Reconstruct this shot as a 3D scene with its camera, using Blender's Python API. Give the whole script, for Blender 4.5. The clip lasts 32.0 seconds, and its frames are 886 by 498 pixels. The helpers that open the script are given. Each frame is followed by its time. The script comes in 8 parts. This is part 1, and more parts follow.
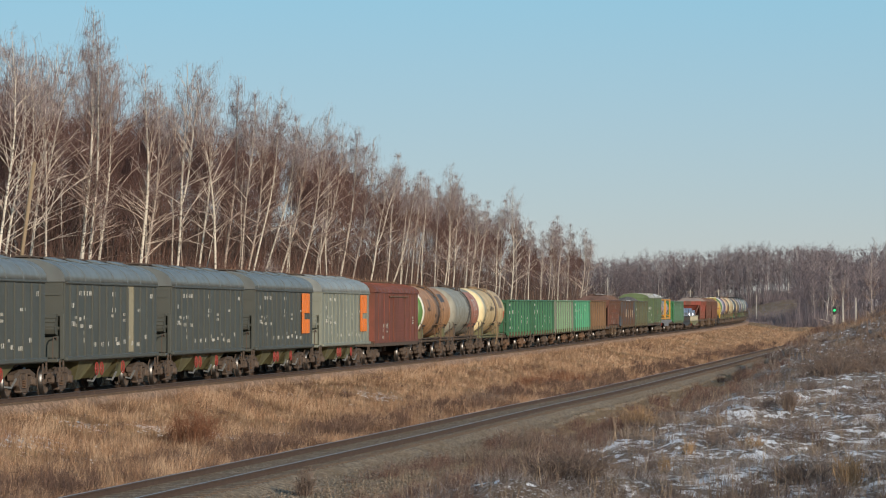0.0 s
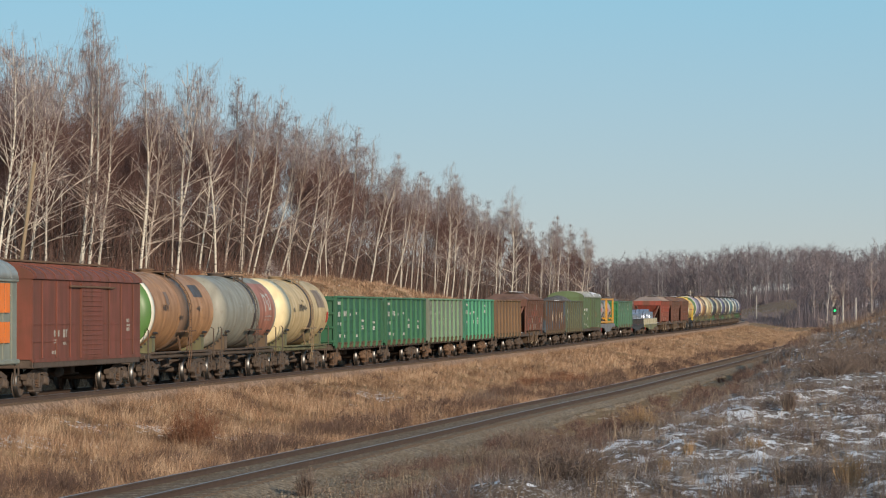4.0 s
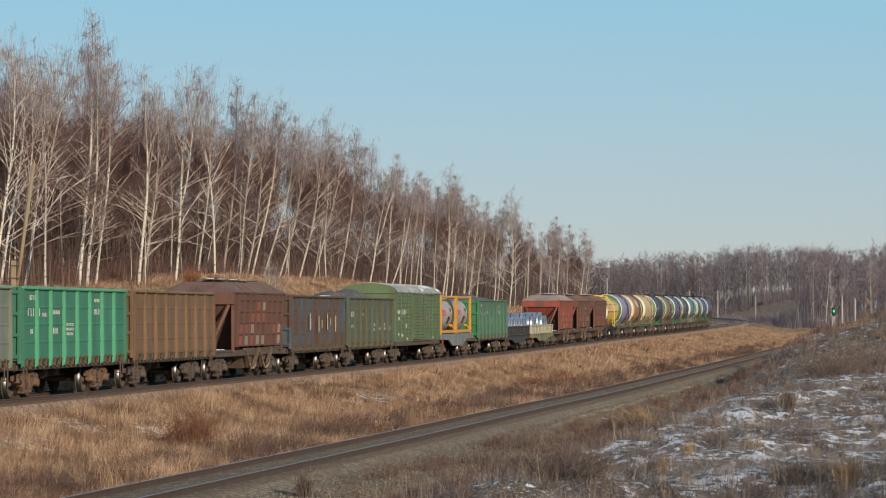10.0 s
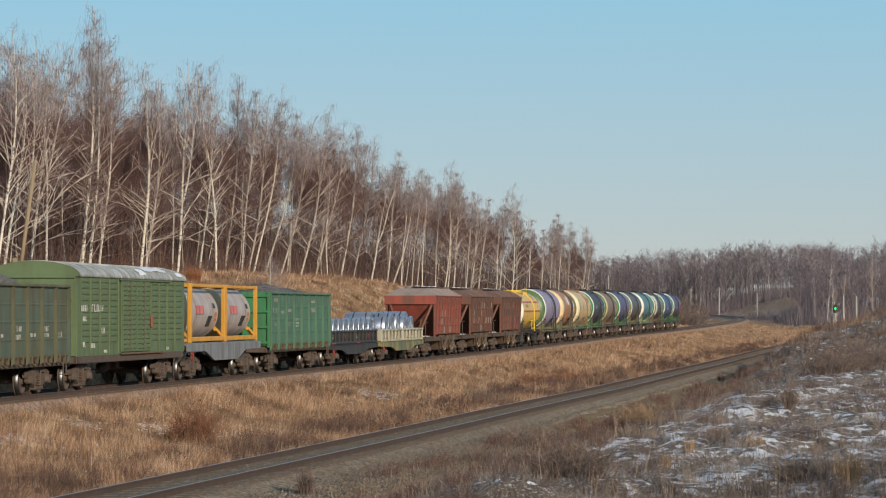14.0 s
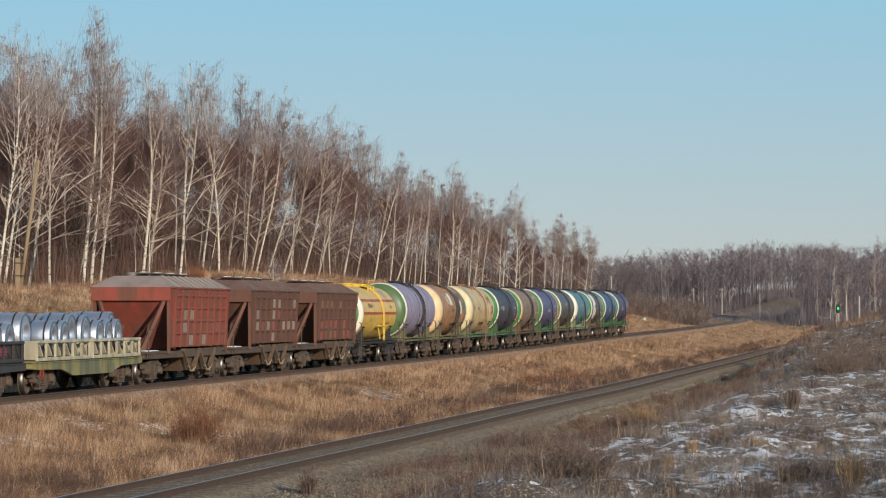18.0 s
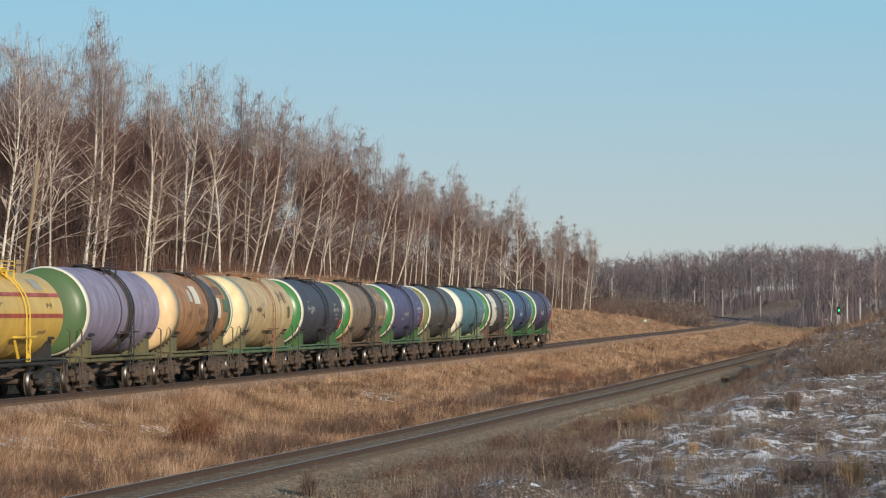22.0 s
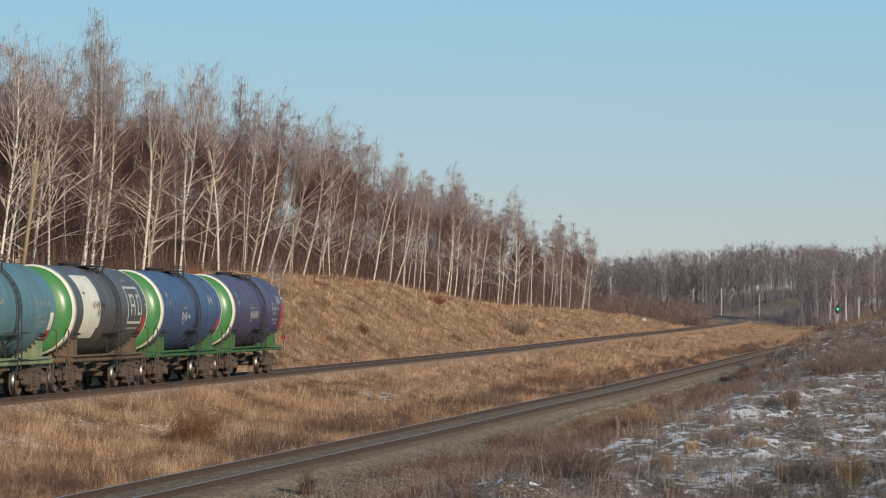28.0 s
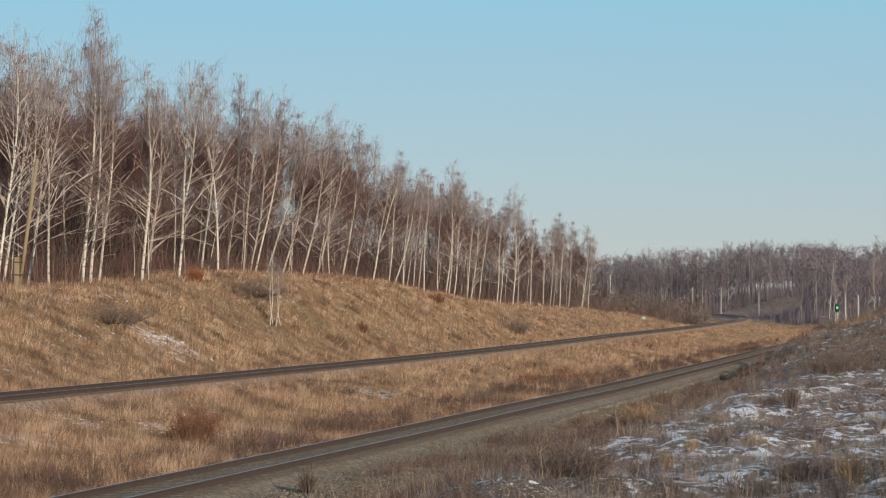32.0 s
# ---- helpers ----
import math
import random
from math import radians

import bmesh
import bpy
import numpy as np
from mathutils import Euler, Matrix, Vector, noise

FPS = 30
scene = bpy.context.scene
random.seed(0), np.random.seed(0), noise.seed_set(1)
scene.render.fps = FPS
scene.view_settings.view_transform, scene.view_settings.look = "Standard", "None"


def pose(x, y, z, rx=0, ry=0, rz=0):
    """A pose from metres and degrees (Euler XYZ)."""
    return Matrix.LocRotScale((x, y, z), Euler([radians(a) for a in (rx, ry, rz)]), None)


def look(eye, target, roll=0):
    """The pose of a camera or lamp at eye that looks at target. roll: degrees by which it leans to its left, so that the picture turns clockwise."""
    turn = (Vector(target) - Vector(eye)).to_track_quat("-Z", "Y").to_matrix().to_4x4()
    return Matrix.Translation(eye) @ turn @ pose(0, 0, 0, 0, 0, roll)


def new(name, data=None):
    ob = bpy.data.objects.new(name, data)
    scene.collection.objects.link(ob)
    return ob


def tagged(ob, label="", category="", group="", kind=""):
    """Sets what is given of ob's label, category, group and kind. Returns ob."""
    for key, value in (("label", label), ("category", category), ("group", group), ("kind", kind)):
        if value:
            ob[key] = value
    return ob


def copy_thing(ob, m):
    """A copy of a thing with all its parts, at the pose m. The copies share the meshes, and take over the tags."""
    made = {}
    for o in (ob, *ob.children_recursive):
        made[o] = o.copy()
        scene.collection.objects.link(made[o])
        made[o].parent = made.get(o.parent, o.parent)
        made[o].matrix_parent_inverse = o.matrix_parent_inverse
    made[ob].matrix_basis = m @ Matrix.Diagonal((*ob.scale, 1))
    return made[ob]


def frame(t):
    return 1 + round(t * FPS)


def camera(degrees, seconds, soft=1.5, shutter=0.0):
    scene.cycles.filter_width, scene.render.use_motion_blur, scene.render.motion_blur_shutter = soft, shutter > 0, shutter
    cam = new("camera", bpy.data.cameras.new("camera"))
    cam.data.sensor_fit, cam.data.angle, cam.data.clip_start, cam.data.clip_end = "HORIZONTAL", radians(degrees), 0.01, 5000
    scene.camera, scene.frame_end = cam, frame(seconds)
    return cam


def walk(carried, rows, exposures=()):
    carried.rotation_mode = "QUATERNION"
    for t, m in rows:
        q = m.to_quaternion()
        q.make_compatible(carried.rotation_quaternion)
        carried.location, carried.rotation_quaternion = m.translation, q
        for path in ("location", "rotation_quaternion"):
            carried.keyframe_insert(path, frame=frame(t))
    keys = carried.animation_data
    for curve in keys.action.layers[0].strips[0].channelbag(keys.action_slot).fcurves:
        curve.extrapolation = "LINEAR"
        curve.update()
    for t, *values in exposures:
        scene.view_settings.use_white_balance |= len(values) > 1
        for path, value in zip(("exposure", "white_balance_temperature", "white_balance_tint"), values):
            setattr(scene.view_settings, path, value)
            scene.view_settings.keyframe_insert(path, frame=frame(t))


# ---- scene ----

# ---- camera: a tripod on a low mound, a long lens; only the head is nudged ----
EYE_Z = 2.89
cam = camera(16.56, 32.0, soft=1.12)
HEAD = [(0, 1.079, -0.047), (1.5, 1.079, -0.034), (2.5, 1.095, -0.033), (3.5, 1.088, -0.037), (5.5, 1.079, -0.065), (7, 1.095, -0.065),
        (8.5, 1.105, -0.065), (10, 1.095, -0.06), (11, 1.079, -0.063), (12, 1.079, -0.065), (13, 1.063, -0.065), (13.5, 1.056, -0.049),
        (14, 1.046, -0.033), (14.5, 1.033, 0.0), (16.5, 1.03, 0.03), (18, 1.046, 0.018), (19, 1.046, 0.032), (20, 1.063, 0.032),
        (21, 1.079, 0.032), (22.5, 1.079, 0.03), (23.5, 1.063, 0.022), (25.5, 1.063, 0.032), (27.5, 1.063, 0.016), (29, 1.046, 0.0),
        (30.5, 1.046, 0.0), (31.5, 1.03, 0.0), (32, 1.03, 0.0)]
walk(cam, [(t, pose(0, 0, EYE_Z, 90 + tilt, 0, turn)) for t, tilt, turn in HEAD], [(0, 0.0, 6400, 10), (32, 0.0, 6400, 10)])

# ---- light: low winter sun behind the camera, clear sky ----
SUN_AZ, SUN_EL = 152.0, 15.0       # degrees clockwise from +y; height
world = bpy.data.worlds.new("sky")
scene.world = world
world.use_nodes = True
wn, wl = world.node_tree.nodes, world.node_tree.links
sky = wn.new("ShaderNodeTexSky")
sky.sky_type, sky.sun_disc = "NISHITA", False
sky.sun_elevation, sky.sun_rotation = radians(SUN_EL), radians(SUN_AZ)
sky.altitude, sky.air_density, sky.dust_density, sky.ozone_density = 100, 0.75, 0.15, 2.5
# winter haze: the clear sky's light spread evenly, paler and greyer towards the horizon
geo, sep, up = wn.new("ShaderNodeTexCoord"), wn.new("ShaderNodeSeparateXYZ"), wn.new("ShaderNodeValToRGB")
wl.new(geo.outputs["Generated"], sep.inputs[0])
wl.new(sep.outputs[2], up.inputs[0])
for e, (at, c) in zip([up.color_ramp.elements[0], up.color_ramp.elements[1], up.color_ramp.elements.new(0.035), up.color_ramp.elements.new(0.12), up.color_ramp.elements.new(0.35)],
                      ((0.0, (5.0, 4.8, 4.8)), (1.0, (3.2, 5.2, 8.4)), (0.035, (4.25, 5.1, 5.5)), (0.12, (2.65, 5.8, 7.25)), (0.35, (3.2, 6.0, 8.8)))):
    e.position, e.color = at, (*c, 1)
haze = wn.new("ShaderNodeMix")
haze.data_type = "RGBA"
haze.inputs[0].default_value = 0.75
wl.new(sky.outputs[0], haze.inputs[6])
wl.new(up.outputs[0], haze.inputs[7])
wl.new(haze.outputs[2], wn["Background"].inputs[0])
wn["Background"].inputs[1].default_value = 0.10
sun = new("sun", bpy.data.lights.new("sun", "SUN"))
sun.data.energy, sun.data.angle, sun.data.color = 4.4, radians(0.6), (1.0, 0.84, 0.66)
to_sun = Vector((math.sin(radians(SUN_AZ)) * math.cos(radians(SUN_EL)), math.cos(radians(SUN_AZ)) * math.cos(radians(SUN_EL)), math.sin(radians(SUN_EL))))
sun.matrix_world = look(to_sun * 300, (0, 0, 0))


# ---- materials ----
def base_material(name, rough=0.7, metal=0.0, spec=0.4):
    m = bpy.data.materials.new(name)
    m.use_nodes = True
    b = m.node_tree.nodes["Principled BSDF"]
    b.inputs["Roughness"].default_value, b.inputs["Metallic"].default_value = rough, metal
    b.inputs["Specular IOR Level"].default_value = spec
    return m, m.node_tree.nodes, m.node_tree.links, b


def ramp(nt, links, source, stops):
    r = nt.new("ShaderNodeValToRGB")
    el = r.color_ramp.elements
    for i, (at, c) in enumerate(stops):
        e = el[i] if i < 2 else el.new(at)
        e.position, e.color = at, (*c, 1) if len(c) == 3 else c
    links.new(source, r.inputs[0])
    return r.outputs[0]


def noise_tex(nt, links, scale, detail=4, coords="Object", stretch=(1, 1, 1)):
    tc, mp, n = nt.new("ShaderNodeTexCoord"), nt.new("ShaderNodeMapping"), nt.new("ShaderNodeTexNoise")
    mp.inputs["Scale"].default_value = stretch
    n.inputs["Scale"].default_value, n.inputs["Detail"].default_value = scale, detail
    links.new(tc.outputs[coords], mp.inputs[0])
    links.new(mp.outputs[0], n.inputs["Vector"])
    return n.outputs["Fac"]


def mixed(nt, links, fac, a, b):
    m = nt.new("ShaderNodeMix")
    m.data_type = "RGBA"
    for sock, v in ((m.inputs[0], fac), (m.inputs[6], a), (m.inputs[7], b)):
        if hasattr(v, "is_linked"):
            links.new(v, sock)
        elif isinstance(v, (int, float)):
            sock.default_value = v
        else:
            sock.default_value = (*v, 1)
    return m.outputs[2]


def add_bump(nt, links, bsdf, height, strength=0.3, distance=0.02):
    b = nt.new("ShaderNodeBump")
    b.inputs["Strength"].default_value, b.inputs["Distance"].default_value = strength, distance
    links.new(height, b.inputs["Height"])
    links.new(b.outputs[0], bsdf.inputs["Normal"])


def paint(name, colour, rust=0.25, rough=0.55, dirt=(0.06, 0.045, 0.03), grime=0.5, spec=0.4, patches=None):
    """Weathered paint on steel: two scales of fading, vertical dirt streaks, rust spots."""
    m, nt, ln, b = base_material(name, rough, 0.0, spec)
    fade = noise_tex(nt, ln, 0.9, 3)
    c = mixed(nt, ln, fade, [v * 0.72 for v in colour], [min(1, v * 1.22 + 0.015) for v in colour])
    if patches:
        spots = ramp(nt, ln, noise_tex(nt, ln, 0.75, 5, stretch=(1, 1, 0.7)), [(0.47, (0, 0, 0)), (0.53, (1, 1, 1))])
        c = mixed(nt, ln, spots, c, patches)
    streak = ramp(nt, ln, noise_tex(nt, ln, 2.6, 5, stretch=(0.85, 0.85, 0.16)), [(0.40, (0, 0, 0)), (0.68, (grime, grime, grime))])
    c = mixed(nt, ln, streak, c, dirt)
    film = ramp(nt, ln, noise_tex(nt, ln, 1.7, 7, stretch=(0.7, 0.7, 1.3)), [(0.44, (0, 0, 0)), (0.66, (grime * 0.8, grime * 0.8, grime * 0.8))])
    c = mixed(nt, ln, film, c, [0.55 * v + 0.45 * d for v, d in zip(colour, dirt)])
    spot = ramp(nt, ln, noise_tex(nt, ln, 7, 6), [(0.62 - 0.1 * rust, (0, 0, 0)), (0.78, (rust * 1.6, rust * 1.6, rust * 1.6))])
    c = mixed(nt, ln, spot, c, (0.13, 0.055, 0.025))
    ln.new(c, b.inputs["Base Color"])
    ln.new(ramp(nt, ln, streak, [(0, (rough, rough, rough)), (1, (0.85, 0.85, 0.85))]), b.inputs["Roughness"])
    add_bump(nt, ln, b, noise_tex(nt, ln, 5, 5), 0.2, 0.015)
    return m


def plain(name, colour, rough=0.7, metal=0.0, vary=0.3, scale=4.0, bump=0.2, spec=0.3, stretch=(1, 1, 1)):
    m, nt, ln, b = base_material(name, rough, metal, spec)
    n1, n2 = noise_tex(nt, ln, scale, 4, stretch=stretch), noise_tex(nt, ln, scale * 9, 3, stretch=stretch)
    c = mixed(nt, ln, n1, [v * (1 - vary) for v in colour], [min(1, v * (1 + vary)) for v in colour])
    c = mixed(nt, ln, ramp(nt, ln, n2, [(0.4, (0, 0, 0)), (0.8, (0.5, 0.5, 0.5))]), c, [v * 0.6 for v in colour])
    ln.new(c, b.inputs["Base Color"])
    add_bump(nt, ln, b, n2, bump, 0.02)
    return m


def random_colour(name, stops, rough=0.8, per="island", spec=0.15, translucent=0.0):
    """Colour by piece: grass blades, twigs, stones."""
    m, nt, ln, b = base_material(name, rough, 0.0, spec)
    if per == "island":
        src = nt.new("ShaderNodeNewGeometry").outputs["Random Per Island"]
    else:
        src = nt.new("ShaderNodeObjectInfo").outputs["Random"]
    ln.new(ramp(nt, ln, src, stops), b.inputs["Base Color"])
    return m


# ---- mesh builder ----
class Shape:
    """Collects faces of one part; later turned into one mesh."""

    def __init__(self):
        self.v, self.f, self.smooth = [], [], []

    def add(self, verts, faces, smooth=False):
        o = len(self.v)
        self.v += [tuple(p) for p in verts]
        self.f += [tuple(i + o for i in q) for q in faces]
        self.smooth += [smooth] * len(faces)
        return self

    def box(self, x, y, z, sx, sy, sz, bevel=0.0, turn=None):
        """A box by its centre and sizes, with chamfered long edges if bevel is given; turn: a 3x3 matrix."""
        hx, hy, hz = sx / 2, sy / 2, sz / 2
        if bevel > 0:
            b = min(bevel, hx * 0.9, hy * 0.9, hz * 0.9)
            ring = [(hx - b, -hy), (hx, -hy + b), (hx, hy - b), (hx - b, hy), (-hx + b, hy), (-hx, hy - b), (-hx, -hy + b), (-hx + b, -hy)]
            inner = [(px * (1 - b / hx), py * (1 - b / hy)) for px, py in ring]
            vs = [(*q, -hz) for q in inner] + [(*q, -hz + b) for q in ring] + [(*q, hz - b) for q in ring] + [(*q, hz) for q in inner]
            fs = [tuple(range(7, -1, -1)), tuple(range(24, 32))]
            for k in range(3):
                fs += [(k * 8 + i, k * 8 + (i + 1) % 8, k * 8 + 8 + (i + 1) % 8, k * 8 + 8 + i) for i in range(8)]
        else:
            vs = [(a, b_, c) for c in (-hz, hz) for b_ in (-hy, hy) for a in (-hx, hx)]
            fs = [(0, 2, 3, 1), (4, 5, 7, 6), (0, 1, 5, 4), (2, 6, 7, 3), (0, 4, 6, 2), (1, 3, 7, 5)]
        if turn is not None:
            vs = [tuple(turn @ Vector(p)) for p in vs]
        return self.add([(p[0] + x, p[1] + y, p[2] + z) for p in vs], fs)

    def bar(self, a, b, w, h=None, sides=4):
        """A square or round bar between two points."""
        a, b = Vector(a), Vector(b)
        d = (b - a).normalized()
        u = d.cross(Vector((0, 0, 1)))
        u = u.normalized() if u.length > 1e-4 else Vector((1, 0, 0))
        n = u.cross(d).normalized()
        h = w if h is None else h
        off = math.pi / sides
        k = 1 / math.cos(off) if sides == 4 else 1
        ring = [(math.cos(2 * math.pi * i / sides + off) * k, math.sin(2 * math.pi * i / sides + off) * k) for i in range(sides)]
        vs = [p + u * (c * w / 2) + n * (s * h / 2) for p in (a, b) for c, s in ring]
        fs = [(i, (i + 1) % sides, sides + (i + 1) % sides, sides + i) for i in range(sides)] + [tuple(range(sides - 1, -1, -1)), tuple(range(sides, 2 * sides))]
        return self.add(vs, fs, sides > 6)

    def lathe(self, profile, axis="x", sides=32, centre=(0, 0, 0), start=0.0, sweep=360.0, smooth=True):
        """A body of revolution: profile rows (along, radius)."""
        full = abs(sweep - 360) < 1e-6
        n = sides if full else sides + 1
        vs = []
        for along, r in profile:
            for i in range(n):
                a = radians(start + sweep * i / sides)
                c, s = r * math.cos(a), r * math.sin(a)
                vs.append({"x": (along, c, s), "y": (c, along, s), "z": (c, s, along)}[axis])
        vs = [(p[0] + centre[0], p[1] + centre[1], p[2] + centre[2]) for p in vs]
        fs = []
        for k in range(len(profile) - 1):
            for i in range(sides):
                j = (i + 1) % n
                q = (k * n + i, (k + 1) * n + i, (k + 1) * n + j, k * n + j)
                fs.append(q if axis == "x" or axis == "z" else q[::-1])
        if axis == "z":
            fs = [q[::-1] for q in fs]
        return self.add(vs, fs, smooth)

    def prism(self, outline, x0, x1, smooth=False):
        """An outline of (y, z), anticlockwise seen from +x, drawn out along x."""
        n = len(outline)
        vs = [(x0, *p) for p in outline] + [(x1, *p) for p in outline]
        fs = [(i, (i + 1) % n, n + (i + 1) % n, n + i) for i in range(n)]
        self.add(vs, fs, smooth)
        return self.add(vs, [tuple(range(n - 1, -1, -1)), tuple(range(n, 2 * n))])

    def plate(self, corners, thick):
        """A flat plate of any outline, thickened along its normal."""
        c = [Vector(p) for p in corners]
        nrm = (c[1] - c[0]).cross(c[2] - c[0]).normalized() * thick
        n = len(c)
        vs = c + [p - nrm for p in c]
        fs = [tuple(range(n)), tuple(range(2 * n - 1, n - 1, -1))] + [(i, n + i, n + (i + 1) % n, (i + 1) % n) for i in range(n)]
        return self.add(vs, fs)

    def mesh(self, name, material):
        me = bpy.data.meshes.new(name)
        me.from_pydata(self.v, [], self.f)
        me.polygons.foreach_set("use_smooth", self.smooth)
        me.materials.append(material)
        me.update()
        return me


def part(name, shape, material, parent, label="", at=None):
    """One mesh object under a thing or part; shape may be a mesh to share."""
    ob = new(name, shape.mesh(name, material) if isinstance(shape, Shape) else shape)
    ob.parent = parent
    if at is not None:
        ob.location = at
    if label:
        tagged(ob, label)
    return ob


def thing(name, label, category, group="", kind=""):
    return tagged(new(name), label, category, group, kind)


def spline(nodes, values):
    """A natural cubic through the nodes, straight beyond them."""
    xs, ys = np.array(nodes, float), np.array(values, float)
    n, h = len(xs), np.diff(xs)
    a, b = np.eye(n), np.zeros(n)
    for i in range(1, n - 1):
        a[i, i - 1:i + 2] = h[i - 1], 2 * (h[i - 1] + h[i]), h[i]
        b[i] = 6 * ((ys[i + 1] - ys[i]) / h[i] - (ys[i] - ys[i - 1]) / h[i - 1])
    m = np.linalg.solve(a, b)
    s0 = (ys[1] - ys[0]) / h[0] - h[0] * m[1] / 6
    s1 = (ys[-1] - ys[-2]) / h[-1] + h[-1] * m[-2] / 6

    def at(x):
        x = np.asarray(x, float)
        i = np.clip(np.searchsorted(xs, x) - 1, 0, n - 2)
        p, q = xs[i + 1] - x, x - xs[i]
        v = (m[i] * p**3 + m[i + 1] * q**3) / (6 * h[i]) + (ys[i] / h[i] - m[i] * h[i] / 6) * p + (ys[i + 1] / h[i] - m[i + 1] * h[i] / 6) * q
        v = np.where(x < xs[0], ys[0] + s0 * (x - xs[0]), v)
        return np.where(x > xs[-1], ys[-1] + s1 * (x - xs[-1]), v)
    return at


# ---- the two lines: plan (x by y) and height of the rail head ----
main_x = spline([80.8, 116.7, 152.6, 188.5, 233.4, 287.3, 350.1, 421.9, 502.7, 610.4, 736.1, 860, 1000],
                [-16.2, -10.87, -5.36, 0.26, 7.19, 15.36, 25.57, 36.38, 47.78, 60.0, 67.6, 71.8, 74])
main_z = spline([80.8, 179.5, 305.2, 466.8, 736.1, 1000], [0.079, -0.144, -0.064, 0.048, 0.277, 0.4])
side_x = spline([60.3, 74.1, 94.8, 113.5, 140.9, 167.3, 203.6, 265.4, 306.6, 360, 430, 520, 640],
                [-7.08, -4.54, -0.73, 2.56, 7.6, 12.12, 18.37, 28.64, 35.6, 44.5, 55.5, 68, 82])
SIDE_Z = -0.96

_y = np.arange(-700, 1000, 0.5)
_x = main_x(_y)
_s = np.concatenate([[0], np.cumsum(np.hypot(np.diff(_x), np.diff(_y)))])
_s = _s - np.interp(80.8, _y, _s)


def on_main(s):
    """The point of the main line's centre at s metres from its origin."""
    y = np.interp(s, _s, _y)
    return Vector((float(main_x(y)), float(y), float(main_z(np.clip(y, 60, 900)))))


# ---- ground ----
crest_z = spline([-200, 60, 100, 150, 200, 250, 300, 350, 420, 500, 600, 760], [2.6, 2.6, 3.0, 3.5, 4.75, 4.3, 2.9, 2.4, 1.5, 0.7, 0.5, 1.0])


def step(a, b, x):
    t = np.clip((x - a) / (b - a), 0, 1)
    return t * t * (3 - 2 * t)


def bumps(x, y, size, seed):
    """Smooth cheap relief of about that size in metres, from -1 to 1."""
    x, y = x / size, y / size
    return (np.sin(x * 2.1 + seed) * np.cos(y * 1.7 + 2 * seed) + np.sin(x * 0.9 - y * 1.3 + 3 * seed) + np.sin(x * 3.7 + y * 2.9 + seed * 5) * 0.5) / 2.5


def ground_z(x, y):
    x, y = np.asarray(x, float), np.asarray(y, float)
    d1, d2 = x - main_x(y), x - side_x(y)
    z1 = main_z(np.clip(y, 60, 900))
    rough = 0.16 * bumps(x, y, 3.1, 1.0) + 0.08 * bumps(x, y, 1.2, 2.0)
    # bank and plateau on the wooded side
    bank = step(-3.2, -13.5, d1) * 0.75 + 0.25 * np.clip((-3.2 - d1) / 10.3, 0, 1)
    left = z1 - 0.5 + (crest_z(y) - z1 + 0.5) * bank + step(-4, -9, d1) * (rough + 0.25 * bumps(x, y, 9, 4.0)) + 0.03 * np.clip(-14 - d1, 0, 120)
    # strip between the lines
    w = np.maximum(side_x(y) - main_x(y), 5)
    t = np.clip((d1 - 2.4) / np.maximum(w - 5.0, 0.1), 0, 1)
    mid = (z1 - 0.5) * (1 - t) + (SIDE_Z - 0.42) * t - 0.5 * np.sin(np.pi * t) ** 2 * np.clip(w / 14, 0, 1) + np.sin(np.pi * t) * rough * 0.8
    # shoulder, ditch and mound on the camera's side
    far = step(120, 200, y)
    mound = (1 - far) * (0.5 * step(3.6, 9, d2) + 0.35 * step(10, 24, d2)) + far * (2.6 * step(2.6, 7.5, d2) + 1.7 * step(7, 15, d2))
    mound = mound * (1 - step(300, 400, y)) + 2.3 * step(40, 6, y) * step(3, 8, d2) + 0.55 * step(62, 112, y) * step(5, 11, d2) * (1 - far)
    lumps = 0.17 * bumps(x + 0.4 * y, y - 0.3 * x, 1.5, 9.0) + 0.12 * bumps(x - 0.7 * y, y + 0.5 * x, 0.75, 5.0)
    right = SIDE_Z - 0.42 - 0.25 * step(2.6, 4.2, d2) + mound + step(3.8, 6, d2) * (rough * 2.0 + 0.22 * bumps(x, y, 6, 7.0) + lumps)
    z = np.where(d1 < 0, np.where(d1 < -2.4, left, z1 - 0.5), np.where(d1 < 2.4, z1 - 0.5, np.where(d2 < -2.4, mid, np.where(d2 < 2.4, SIDE_Z - 0.42, right))))
    # the far valley and its rise to the woods
    away = step(560, 900, y)
    rise = 0.3 + 4.8 * step(650, 950, y) + 0.5 * bumps(x, y, 60, 3.0) + 0.01 * np.clip(np.abs(x) - 200, 0, 1500)
    near = step(7, 36, np.abs(d1))
    z = np.where(np.abs(d1) < 3, z, z * (1 - away) + np.where(y > 560, rise * near + (z1 - 0.55) * (1 - near), 0) * away)
    return z


def sheet(name, xs, ys, material):
    """The ground's grid: columns as distances from the main line, rows as y."""
    cols, rows = np.array(xs), np.array(ys)
    yy = np.repeat(rows, len(cols))
    xx = np.tile(cols, len(rows)) + main_x(np.clip(yy, -150, 900))
    zz = ground_z(xx, yy)
    n, k = len(cols), len(rows)
    i = np.arange((k - 1) * n).reshape(k - 1, n)[:, :-1].ravel()
    quads = np.stack([i, i + 1, i + n + 1, i + n], 1)
    me = bpy.data.meshes.new(name)
    me.from_pydata(np.stack([xx, yy, zz], 1).tolist(), [], quads.tolist())
    me.polygons.foreach_set("use_smooth", np.ones(len(quads), bool))
    me.materials.append(material)
    return new(name, me)


